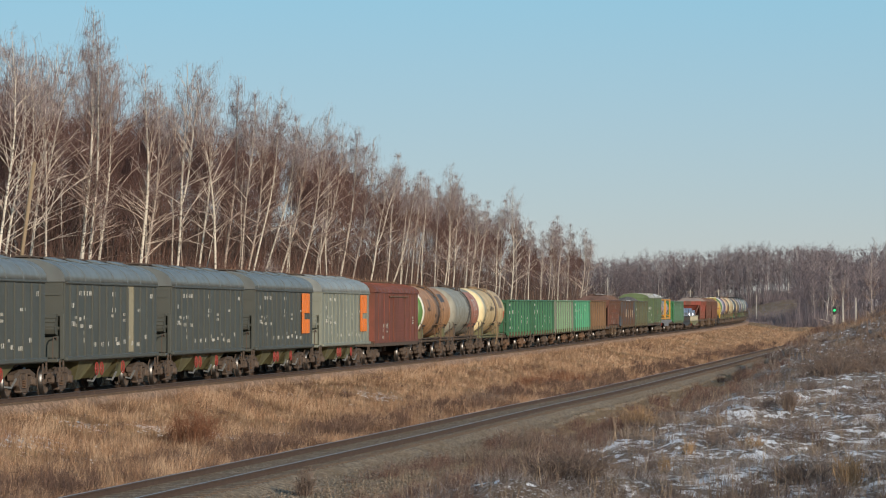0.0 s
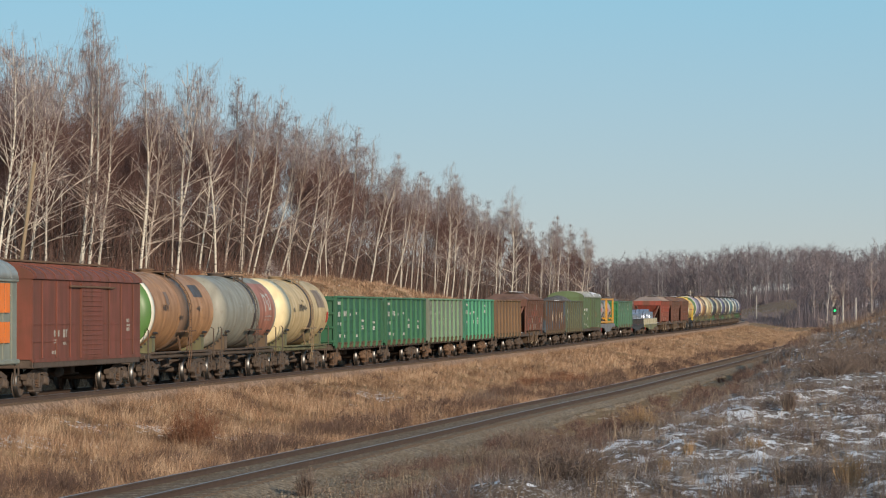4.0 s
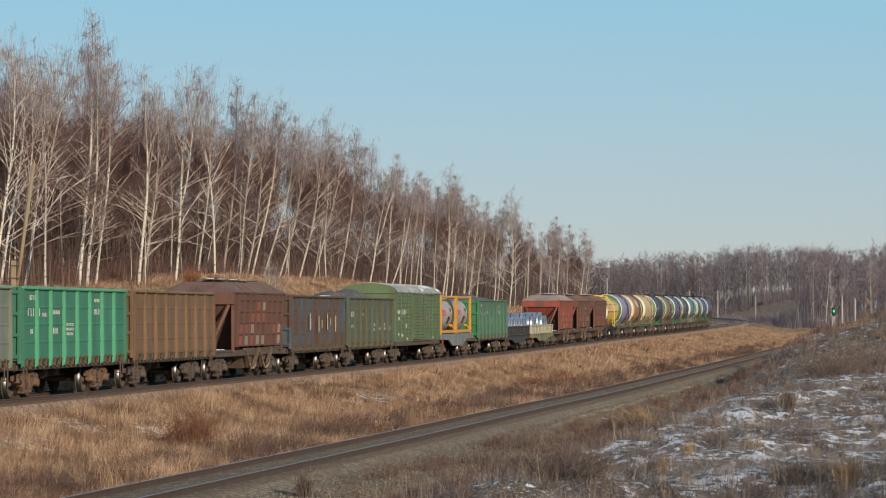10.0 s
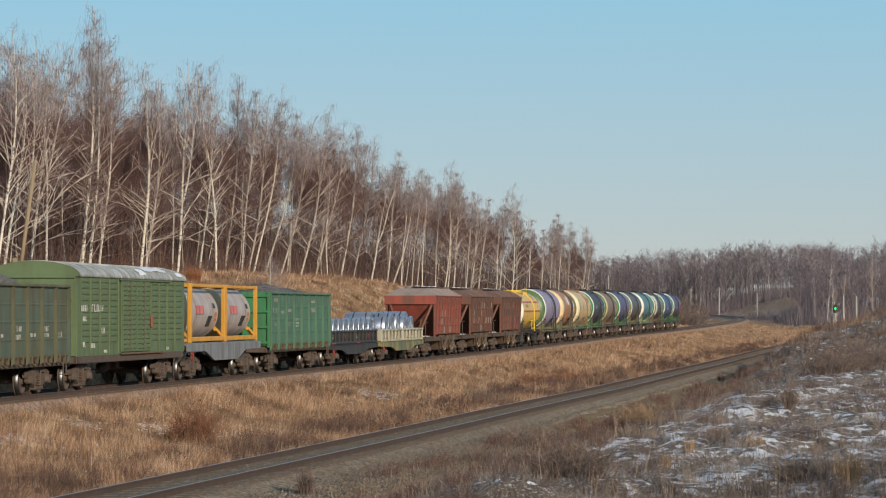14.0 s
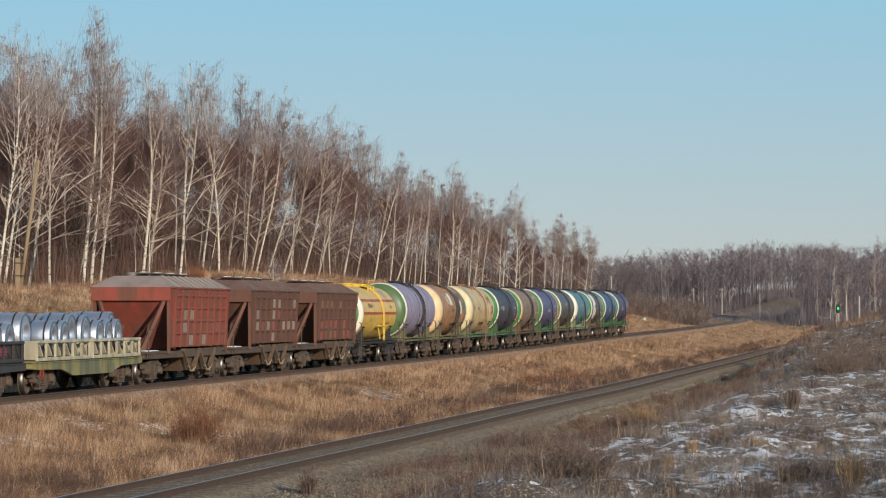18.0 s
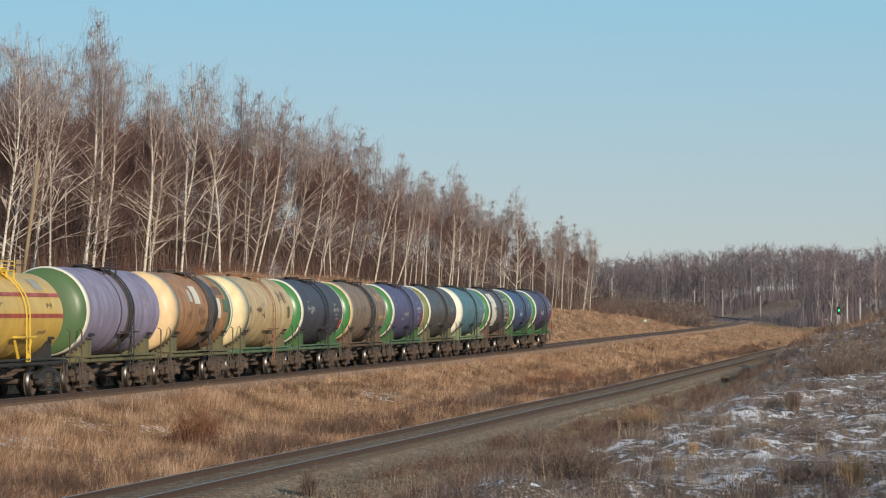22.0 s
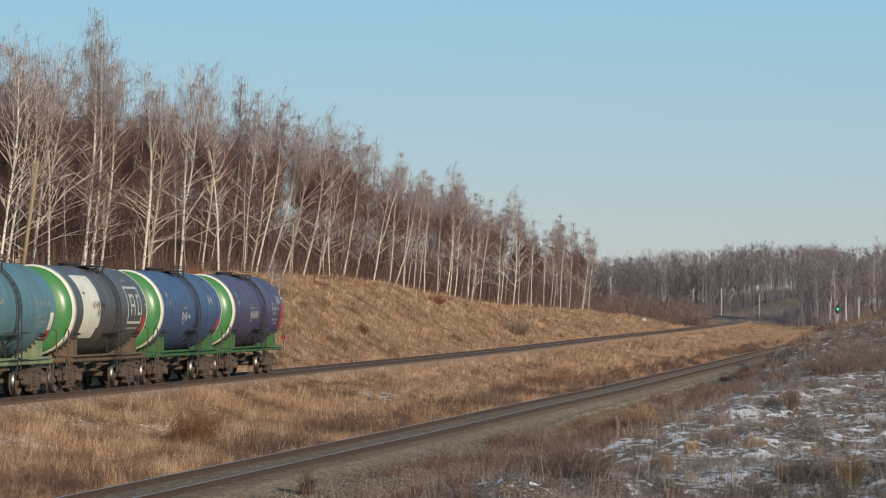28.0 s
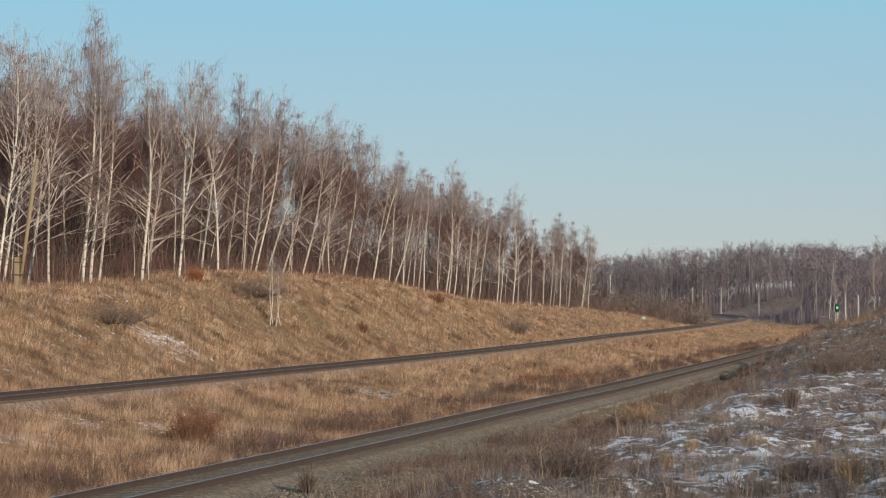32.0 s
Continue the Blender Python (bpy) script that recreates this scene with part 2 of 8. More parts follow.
def soil_material():
    """Dry turf, with snow caught in hollows: patches of two sizes, more of it on the shaded mound."""
    m, nt, ln, b = base_material("turf", 0.9, 0, 0.1)
    n1, n2, n3 = noise_tex(nt, ln, 0.35, 4), noise_tex(nt, ln, 2.2, 6), noise_tex(nt, ln, 14, 4)
    c = mixed(nt, ln, n1, (0.19, 0.12, 0.065), (0.36, 0.24, 0.125))
    c = mixed(nt, ln, ramp(nt, ln, n2, [(0.4, (0, 0, 0)), (0.62, (1, 1, 1))]), c, (0.15, 0.095, 0.055))
    c = mixed(nt, ln, ramp(nt, ln, n3, [(0.45, (0, 0, 0)), (0.7, (0.8, 0.8, 0.8))]), c, (0.38, 0.27, 0.14))
    # right of the second track the turf's colour is darkened for shade, with snow dusting
    grey = nt.new("ShaderNodeAttribute")
    grey.attribute_name = "shade_frost"
    cold = mixed(nt, ln, n2, (0.07, 0.056, 0.046), (0.155, 0.125, 0.105))
    cold = mixed(nt, ln, ramp(nt, ln, n3, [(0.52, (0, 0, 0)), (0.66, (0.7, 0.7, 0.7))]), cold, (0.62, 0.64, 0.68))
    c = mixed(nt, ln, grey.outputs["Fac"], c, cold)
    at = nt.new("ShaderNodeAttribute")
    at.attribute_name = "snow"
    add = nt.new("ShaderNodeMath")
    add.operation = "ADD"
    ln.new(mixed(nt, ln, 0.68, noise_tex(nt, ln, 0.5, 3, stretch=(1, 0.7, 1)), noise_tex(nt, ln, 3.2, 10)), add.inputs[0])
    ln.new(at.outputs["Fac"], add.inputs[1])
    c = mixed(nt, ln, ramp(nt, ln, add.outputs[0], [(0.612, (0, 0, 0)), (0.65, (1, 1, 1))]), c, (0.78, 0.80, 0.84))
    ln.new(c, b.inputs["Base Color"])
    add_bump(nt, ln, b, n2, 0.8, 0.12)
    return m


turf = soil_material()
cols = [-3000, -1400, -700, -350, -200, -140, -100, -80, -65, -52, -42, -34, -28, -24] + np.arange(-21, 46, 0.55).tolist() + [47, 50, 54, 60, 68, 80, 100, 140, 200, 350, 700, 1400, 3000]
rows_y = [-3000, -1200, -500, -250, -120, -60, -30, -10] + np.arange(0, 60, 3).tolist() + np.arange(60, 125, 0.45).tolist() + np.arange(125, 240, 1.0).tolist() + np.arange(240, 420, 2.5).tolist() + np.arange(420, 760, 8).tolist() + np.arange(760, 1100, 20).tolist() + [1150, 1300, 1600, 2200, 3200, 4800]
ground = tagged(sheet("ground", cols, rows_y, turf), "uneven ground of dry brown turf with thin snow in hollows", "ground", kind="structure")


# patches of snow in the grass: x, y and their half widths
DRIFTS = [(-13.0, 149, 0.9, 2.5), (-14.6, 147, 1.0, 2.0), (-6.3, 99, 0.9, 3.0), (-5.2, 102, 0.7, 2.0), (-7.6, 87, 0.7, 2.0), (-11.8, 84, 1.2, 2.5), (-10.6, 93, 0.8, 2.0), (-2.6, 136, 0.9, 3.0), (-9.0, 97, 0.6, 2.0), (-4.8, 81, 0.9, 2.5), (-7.1, 79, 1.2, 2.5), (-5.4, 74, 0.8, 2.0), (-9.2, 68, 1.2, 2.5)]


def snow_amount(x, y):
    d2 = x - side_x(y)
    d1 = x - main_x(y)
    s = 0.122 * step(0, 2.4, d2 - 5.8 - 5.0 * step(80, 60, y)) * (1 - 0.6 * step(112, 135, y)) + 0.08 * step(9, 14, d2) * step(190, 230, y) + sum(0.165 * np.exp(-(((x - px) / sx) ** 2 + ((y - py) / sy) ** 2)) for px, py, sx, sy in DRIFTS)
    return s + 0.02 * step(620, 700, y)


co = np.empty(len(ground.data.vertices) * 3)
ground.data.vertices.foreach_get("co", co)
co = co.reshape(-1, 3)
layer = ground.data.attributes.new("snow", "FLOAT", "POINT")
layer.data.foreach_set("value", snow_amount(co[:, 0], co[:, 1]))
# where the turf colour takes on painted shade and snow flecks
layer = ground.data.attributes.new("shade_frost", "FLOAT", "POINT")
layer.data.foreach_set("value", step(4.0, 7.0, co[:, 0] - side_x(co[:, 1])) * 0.9 * step(460, 360, co[:, 1]))

# ---- track: ballast, sleepers, rails ----
steel = plain("rail_steel", (0.085, 0.056, 0.042), 0.75, 0.0, 0.3, 3)
tread = plain("worn_steel", (0.34, 0.33, 0.32), 0.45, 1.0, 0.15, 5, 0.05)
ballast_mat = random_colour("ballast", [(0.0, (0.115, 0.092, 0.07)), (0.6, (0.175, 0.145, 0.11)), (1.0, (0.27, 0.23, 0.18))])


def gravel_material(name, tint):
    m, nt, ln, b = base_material(name, 0.9, 0, 0.2)
    vor = nt.new("ShaderNodeTexVoronoi")
    vor.inputs["Scale"].default_value = 9
    tc = nt.new("ShaderNodeTexCoord")
    ln.new(tc.outputs["Object"], vor.inputs["Vector"])
    c = ramp(nt, ln, vor.outputs["Color"], [(0.15, [v * 0.5 for v in tint]), (0.85, [min(1, v * 1.4) for v in tint])])
    c = mixed(nt, ln, ramp(nt, ln, noise_tex(nt, ln, 0.5, 5), [(0.45, (0, 0, 0)), (0.7, (0.6, 0.6, 0.6))]), c, [v * f for v, f in zip(tint, (0.8, 0.66, 0.5))])
    ln.new(c, b.inputs["Base Color"])
    add_bump(nt, ln, b, vor.outputs["Distance"], 0.45, 0.04)
    return m


def swept(shape, line_x, z_of, ys, outline, smooth=False):
    """An outline of (offset to the right, height), or a function of y that gives one, drawn along a line."""
    at = outline if callable(outline) else lambda y: outline
    n = len(at(ys[0]))
    pts = []
    for y in ys:
        e = 0.5
        dx = (float(line_x(y + e)) - float(line_x(y - e))) / (2 * e)
        k = math.hypot(1, dx)
        x, z = float(line_x(y)), z_of(y)
        pts += [(x + o / k, y - o * dx / k, z + h) for o, h in at(y)]
    fs = [(r * n + i, r * n + (i + 1) % n, (r + 1) * n + (i + 1) % n, (r + 1) * n + i) for r in range(len(ys) - 1) for i in range(n)]
    return shape.add(pts, fs, smooth)


RAIL = [(-0.036, 0), (-0.036, -0.035), (-0.009, -0.05), (-0.009, -0.145), (-0.07, -0.165), (-0.07, -0.18), (0.07, -0.18), (0.07, -0.165), (0.009, -0.145), (0.009, -0.05), (0.036, -0.035), (0.036, 0)]


def main_height(y):
    return float(main_z(min(max(y, 60), 900)))


def side_height(y):
    return SIDE_Z


def build_line(name, label, line_x, z_of, y0, y1, gravel, wood, bed, shoulder):
    line = thing(name, label, "railway track", kind="structure")
    ys = np.concatenate([np.arange(y0, 240, 3.0), np.arange(240, y1 + 1, 8.0)])
    part("ballast_bed", swept(Shape(), line_x, z_of, ys, lambda y: ([(-bed - 0.6, -0.75), (-bed, -0.30), (-1.4, -0.175), (-0.95, -0.142), (-0.6, -0.145), (0.6, -0.145), (0.95, -0.142), (1.4, -0.175)] + shoulder(y))[::-1]), gravel, line)
    for o in (-0.76, 0.76):
        rail = part("rail", swept(Shape(), line_x, z_of, ys, [(a + o, h) for a, h in RAIL]), steel, line, "rusty steel rail")
        part("rail_top", swept(Shape(), line_x, z_of, ys, [(a + o, h) for a, h in ((-0.03, -0.004), (-0.026, 0.003), (0.026, 0.003), (0.03, -0.004))]), tread, rail, "polished running surface of the rail")
    one = Shape().box(0, 0, 0, 2.7, 0.24, 0.16, 0.02).mesh("sleeper", wood)
    rest, y, made = Shape(), max(y0, 55), 0
    while y < 420:
        e = 0.5
        a = math.atan2(1, (float(line_x(y + e)) - float(line_x(y - e))))
        at = Vector((float(line_x(y)), y, z_of(y) - 0.222))
        if made < 260:
            s = part("sleeper", one, wood, line, at=at)
            s.rotation_euler = (0, 0, a - math.pi / 2)
            made += 1
        else:
            rest.box(at.x, at.y, at.z, 2.7, 0.24, 0.16, 0, Matrix.Rotation(a - math.pi / 2, 3, "Z"))
        y += 0.56
    tagged(part("sleepers_far", rest, wood, line), "row of distant timber sleepers", kind="stuff")
    return line


sleeper_wood = plain("sleeper_wood", (0.155, 0.112, 0.08), 0.9, 0, 0.4, 3, 0.5, 0.1, (6, 1, 1))
build_line("main_track", "main railway track on brown ballast with timber sleepers", main_x, main_height, -650, 980, gravel_material("brown_ballast", (0.30, 0.205, 0.145)), sleeper_wood, 1.5, lambda y: [(1.5, -0.30), (2.1, -0.75)])
build_line("side_track", "second railway track on pale gravel with timber sleepers", side_x, side_height, -80, 620, gravel_material("pale_gravel", (0.235, 0.185, 0.13)), sleeper_wood, 1.6, lambda y: [(1.8, -0.31), (2.0 + 2.0 * float(step(120, 82, y)) + 0.25 * math.sin(y * 0.9), -0.33 - 0.09 * float(step(120, 82, y))), (2.6 + 2.4 * float(step(120, 82, y)), -0.85)])


def pebbles(name, label, count, line_x, z_of, lo, hi, y0, y1, seed):
    """Loose stones on the ballast's surface, each a small rough octahedron."""
    rng = np.random.default_rng(seed)
    y = y0 * (y1 / y0) ** rng.random(count)
    d = rng.uniform(lo, hi, count)
    lift = np.interp(d, [-2.2, -1.6, -1.4, -0.95, 0.95, 1.4, 1.8, 4.2], [-0.75, -0.30, -0.18, -0.158, -0.158, -0.18, -0.31, -0.40])
    keep = (np.abs(np.abs(d) - 0.76) > 0.12) & (d < 2.0 + 2.0 * step(120, 82, y))
    y, d, lift = y[keep], d[keep], lift[keep]
    n = len(y)
    at = np.stack([line_x(y) + d, y, z_of + lift], 1)
    size = rng.uniform(0.018, 0.04, (n, 1, 1)) * rng.uniform(0.6, 1.4, (n, 1, 3)) * np.array([1, 1, 0.75])
    base = np.array([(1, 0, 0), (-1, 0, 0), (0, 1, 0), (0, -1, 0), (0, 0, 1), (0, 0, -1)], float)
    a = rng.uniform(0, 6.28, n)
    rot = np.zeros((n, 3, 3))
    rot[:, 0, 0], rot[:, 0, 1], rot[:, 1, 0], rot[:, 1, 1], rot[:, 2, 2] = np.cos(a), -np.sin(a), np.sin(a), np.cos(a), 1
    v = at[:, None] + np.einsum("nij,nkj->nki", rot, base[None] * size + rng.normal(0, 0.006, (n, 6, 3)))
    tri = np.array([(0, 2, 4), (2, 1, 4), (1, 3, 4), (3, 0, 4), (2, 0, 5), (1, 2, 5), (3, 1, 5), (0, 3, 5)])
    f = (np.arange(n)[:, None, None] * 6 + tri).reshape(-1)
    me = bpy.data.meshes.new(name)
    me.vertices.add(n * 6)
    me.vertices.foreach_set("co", v.astype(np.float32).ravel())
    me.loops.add(len(f))
    me.loops.foreach_set("vertex_index", f.astype(np.int32))
    me.polygons.add(len(f) // 3)
    me.polygons.foreach_set("loop_start", np.arange(0, len(f), 3, dtype=np.int32))
    me.update(calc_edges=True)
    me.materials.append(ballast_mat)
    return tagged(new(name, me), label, "gravel", kind="stuff")


pebbles("gravel", "loose tan gravel stones beside the second track", 42000, side_x, SIDE_Z, -1.9, 4.2, 54, 170, 71)


# ---- the train and its run ----
LENGTHS = [14.72] * 5 + [14.97] + [12.02] * 3 + [13.92] * 5 + [14.17] + [13.92] * 2 + [16.41, 14.33, 14.61, 13.82, 14.6, 14.03, 14.03, 14.4, 12.6, 12.3] + [12.02] * 10
FIRST_REAR = 16.74
SPEED, GAIN = 15.43, 0.0178


def run(t):
    return SPEED * t + GAIN * t * t


def wagon_rows(middle, pivot):
    rows = []
    for i in range(65):
        t = i * 0.5
        f, r = on_main(middle - pivot / 2 - run(t)), on_main(middle + pivot / 2 - run(t))
        d = (f - r).normalized()
        side = Vector((0, 0, 1)).cross(d).normalized()
        m = Matrix((d, side, d.cross(side))).transposed().to_4x4()
        m.translation = (f + r) / 2
        rows.append((t, m))
    return rows


MIDDLES = []
rear = FIRST_REAR
for k, length in enumerate(LENGTHS):
    if k:
        rear += length
    MIDDLES.append(rear - length / 2)

# ---- freight wagons: x forward, y towards the camera's side, z from the rail head ----
DARK = plain("bogie_iron", (0.105, 0.08, 0.064), 0.85, 0, 0.45, 5, 0.4, 0.2)
BLACK = plain("underframe_black", (0.035, 0.034, 0.034), 0.6, 0, 0.4, 5, 0.2, 0.35)
HATCH = plain("grimy_latch", (0.105, 0.083, 0.055), 0.85, 0, 0.45, 6, 0.3, 0.15)
RUSTY = plain("rusty_iron", (0.16, 0.10, 0.066), 0.9, 0, 0.45, 6, 0.4, 0.15)
OLIVE = paint("olive_paint", (0.16, 0.155, 0.075), 0.3, 0.7)
WHITE = plain("white_marking", (0.50, 0.50, 0.46), 0.7, 0, 0.2, 9, 0.05)
FAINT_MARK = plain("faint_marking", (0.25, 0.28, 0.23), 0.8, 0, 0.3, 9, 0.05)
GREY_MARK = plain("faded_marking", (0.38, 0.38, 0.34), 0.8, 0, 0.25, 9, 0.05)
LEVER = plain("lever_steel", (0.20, 0.20, 0.19), 0.6)
RED = paint("red_paint", (0.34, 0.04, 0.03), 0.15, 0.55)
SNOW = plain("snow", (0.80, 0.82, 0.86), 0.8, 0, 0.06, 6, 0.5)

WHEEL_R = 0.4785
_wheel = [(-0.72, 0.0), (-0.72, 0.14), (-0.735, 0.15), (-0.735, 0.37), (-0.70, 0.40), (-0.70, WHEEL_R), (-0.812, WHEEL_R - 0.006), (-0.83, 0.44), (-0.83, 0.40), (-0.79, 0.37), (-0.77, 0.15), (-0.87, 0.12), (-0.87, 0.0)]


def wheelset_meshes():
    """Wheels on an axle; the treads are a mesh of their own, worn bright."""
    disc, shiny = Shape(), Shape()
    for s in (1, -1):
        disc.lathe([(s * a, r) for a, r in _wheel][::s], axis="y", sides=28)
        shiny.lathe([(s * 0.70, WHEEL_R + 0.003), (s * 0.812, WHEEL_R - 0.003), (s * 0.832, 0.445), (s * 0.833, 0.415)][::s], axis="y", sides=28)
        disc.lathe([(s * 0.69, 0.47), (s * 0.665, 0.505), (s * 0.64, 0.47), (s * 0.665, 0.44)][::s], axis="y", sides=28)
    disc.lathe([(-1.09, 0.06), (-1.0, 0.075), (-0.85, 0.09), (0.85, 0.09), (1.0, 0.075), (1.09, 0.06)], axis="y", sides=10)
    return disc.mesh("wheelset", DARK), shiny.mesh("tread", tread)


def side_frame_mesh(material):
    """Cast side frame of a three-piece bogie with its window, axle boxes and spring nest."""
    s = Shape()
    s.bar((-1.2, 0, 0.64), (-0.55, 0, 0.80), 0.20, 0.17)
    s.bar((1.2, 0, 0.64), (0.55, 0, 0.80), 0.20, 0.17)
    s.box(0, 0, 0.82, 1.2, 0.20, 0.15, 0.03)
    s.bar((-0.78, 0, 0.62), (-0.36, 0, 0.26), 0.20, 0.15)
    s.bar((0.78, 0, 0.62), (0.36, 0, 0.26), 0.20, 0.15)
    s.box(0, 0, 0.22, 0.86, 0.24, 0.13, 0.03)
    for x in (-0.32, 0.32):
        s.box(x, 0, 0.53, 0.13, 0.20, 0.5, 0.02)
    for x in (-0.925, 0.925):
        s.box(x, 0.02, 0.52, 0.34, 0.24, 0.30, 0.05)
        s.lathe([(0.10, 0.13), (0.18, 0.13), (0.19, 0.10), (0.19, 0.0)], axis="y", sides=12, centre=(x, 0.02, 0.48))
        s.lathe([(-0.14, 0.0), (-0.14, 0.13)], axis="y", sides=12, centre=(x, 0.02, 0.48))
    return s.mesh("side_frame", material)


def spring_mesh():
    s = Shape()
    for x in (-0.18, 0.0, 0.18):
        for k in range(5):
            z = 0.30 + k * 0.052
            s.lathe([(z, 0.055), (z + 0.016, 0.085), (z + 0.032, 0.055)], axis="z", sides=10, centre=(x, 0.02, 0))
    return s.mesh("spring_nest", RUSTY)


WHEELS, TREADS = wheelset_meshes()
FRAMES = {False: side_frame_mesh(DARK), True: side_frame_mesh(BLACK)}
RUST_FRAME = side_frame_mesh(RUSTY)
SPRINGS = spring_mesh()
BOLSTER = Shape().box(0, 0, 0.66, 0.5, 2.1, 0.24, 0.04).box(0, 0, 0.80, 0.55, 0.9, 0.12, 0.04).bar((-0.55, -0.7, 0.42), (-0.55, 0.7, 0.42), 0.12).bar((0.55, -0.7, 0.42), (0.55, 0.7, 0.42), 0.12)
for sx in (-1, 1):
    for sy in (-0.76, 0.76):
        BOLSTER.box(sx * 0.43, sy, 0.45, 0.06, 0.1, 0.42, 0.02)
BOLSTER = BOLSTER.mesh("bogie", DARK)
LEAD, TRAIL = [], []       # wheelsets by their place in the bogie


def bogie(wagon, x, look_of=0):
    b = part("bogie", BOLSTER, None, wagon, "two-axle bogie with cast frames", at=(x, 0, 0))
    sf = (FRAMES[False], FRAMES[True], RUST_FRAME)[look_of]
    for s in (1, -1):
        f = part("side_frame", sf, None, b, at=(0, s * 1.0, 0))
        if s < 0:
            f.rotation_euler = (0, 0, math.pi)
        tagged(part("spring_nest", SPRINGS, None, b, at=(0, s * 1.0, 0)), kind="stuff")
    for s, group in ((0.925, LEAD), (-0.925, TRAIL)):
        w = part("wheelset", WHEELS, None, b, "wheelset with worn bright treads", at=(s, 0, WHEEL_R))
        # the bright treads belong to the wheelset's own mesh
        group.append(w)
    return b


def two_tone_wheels():
    """Puts the treads into the wheelset's mesh as a second material."""
    bm = bmesh.new()
    bm.from_mesh(WHEELS)
    n = len(bm.faces)
    bm.from_mesh(TREADS)
    bm.faces.ensure_lookup_table()
    for f in bm.faces[n:]:
        f.material_index = 1
    bm.to_mesh(WHEELS)
    bm.free()
    WHEELS.materials.append(plain("wheel_tread", (0.17, 0.165, 0.16), 0.42, 1.0, 0.3, 5, 0.05))


two_tone_wheels()
COUPLER = Shape().box(-0.35, 0, 1.05, 0.7, 0.2, 0.2, 0.03).box(0.05, 0.05, 1.05, 0.28, 0.36, 0.3, 0.05).box(-0.1, 0, 0.86, 0.06, 0.1, 0.3).bar((0.0, 0.3, 1.0), (-0.05, 0.3, 0.55), 0.05, sides=6).mesh("coupler", DARK)
HANDWHEEL = Shape()
for i in range(16):
    a, b = 2 * math.pi * i / 16, 2 * math.pi * (i + 1) / 16
    HANDWHEEL.bar((0.21 * math.cos(a), 0, 0.21 * math.sin(a)), (0.21 * math.cos(b), 0, 0.21 * math.sin(b)), 0.04, sides=5)
for i in range(3):
    a = 2 * math.pi * i / 3
    HANDWHEEL.bar((0, 0, 0), (0.2 * math.cos(a), 0, 0.2 * math.sin(a)), 0.03)
HANDWHEEL = HANDWHEEL.mesh("handwheel", RED)
WAGONS = []


def start(name, label, k, category, pivot_in, bogie_look=0):
    w = thing(name, label, category, "wagons of the freight train")
    half, pivot = LENGTHS[k] / 2, LENGTHS[k] - 2 * pivot_in
    bogie(w, pivot / 2, bogie_look)
    bogie(w, -pivot / 2, bogie_look)
    part("coupler", COUPLER, None, w, at=(half - 0.08, 0, 0))
    c = part("coupler", COUPLER, None, w, at=(-half + 0.08, 0, 0))
    c.rotation_euler = (0, 0, math.pi)
    WAGONS.append((w, MIDDLES[k], pivot))
    return w, half


def writing(parent, y, rows, material=WHITE, name="marking", seed=1):
    """Unreadable stencils as rows of short upright bars: (x, z, width, height); they run towards the rear."""
    rnd, s = random.Random(seed), Shape()
    for x, z, width, h in rows:
        at, gap = 0.0, h * 0.55
        while at < width:
            c = h * rnd.uniform(0.5, 0.75)
            t = h * 0.17
            s.box(x - at - t / 2, y, z, t, 0.012, h)
            if rnd.random() < 0.7:
                s.box(x - at - c / 2, y, z + h / 2 - t / 2 if rnd.random() < 0.5 else z - h / 2 + t / 2, c, 0.012, t)
            if rnd.random() < 0.5:
                s.box(x - at - c + t / 2, y, z, t, 0.012, h)
            at += c + gap
    return tagged(part(name, s, material, parent, "painted stencil marks, unreadable"), kind="stuff")


def sills(w, length, material, z=1.05, width=2.9, depth=0.26):
    s = Shape()
    s.box(0, 0, z - 0.02, length, 0.42, depth + 0.12, 0.03)
    for x in (-length / 2 + 0.1, length / 2 - 0.1):
        s.box(x, 0, z, 0.2, width, depth, 0.03)
    f = part("underframe", s, material, w)
    for y in (-width / 2 + 0.06, width / 2 - 0.06):
        part("side_sill", Shape().box(0, y, z, length, 0.12, depth, 0.025), material, w)
    brake = Shape().lathe([(-0.35, 0.0), (-0.35, 0.17), (0.25, 0.17), (0.35, 0.0)], sides=14, centre=(0.9, 0.55, 0.72)).bar((-2.4, 0.4, 0.62), (2.4, 0.3, 0.62), 0.05).bar((-1.2, -0.4, 0.6), (3.0, -0.5, 0.6), 0.05)
    brake.box(-0.7, 0.5, 0.78, 0.5, 0.35, 0.3, 0.03)
    part("brake_gear", brake, DARK, w, "brake cylinder and rods")
    return f


# -- covered grain hopper --
def arch(top, eave, half_w, n=10, power=2.0):
    """Half-ellipse roof outline from the near eave over the top."""
    return [(half_w * math.cos(math.pi * i / n), eave + (top - eave) * abs(math.sin(math.pi * i / n)) ** (2 / power)) for i in range(n + 1)]


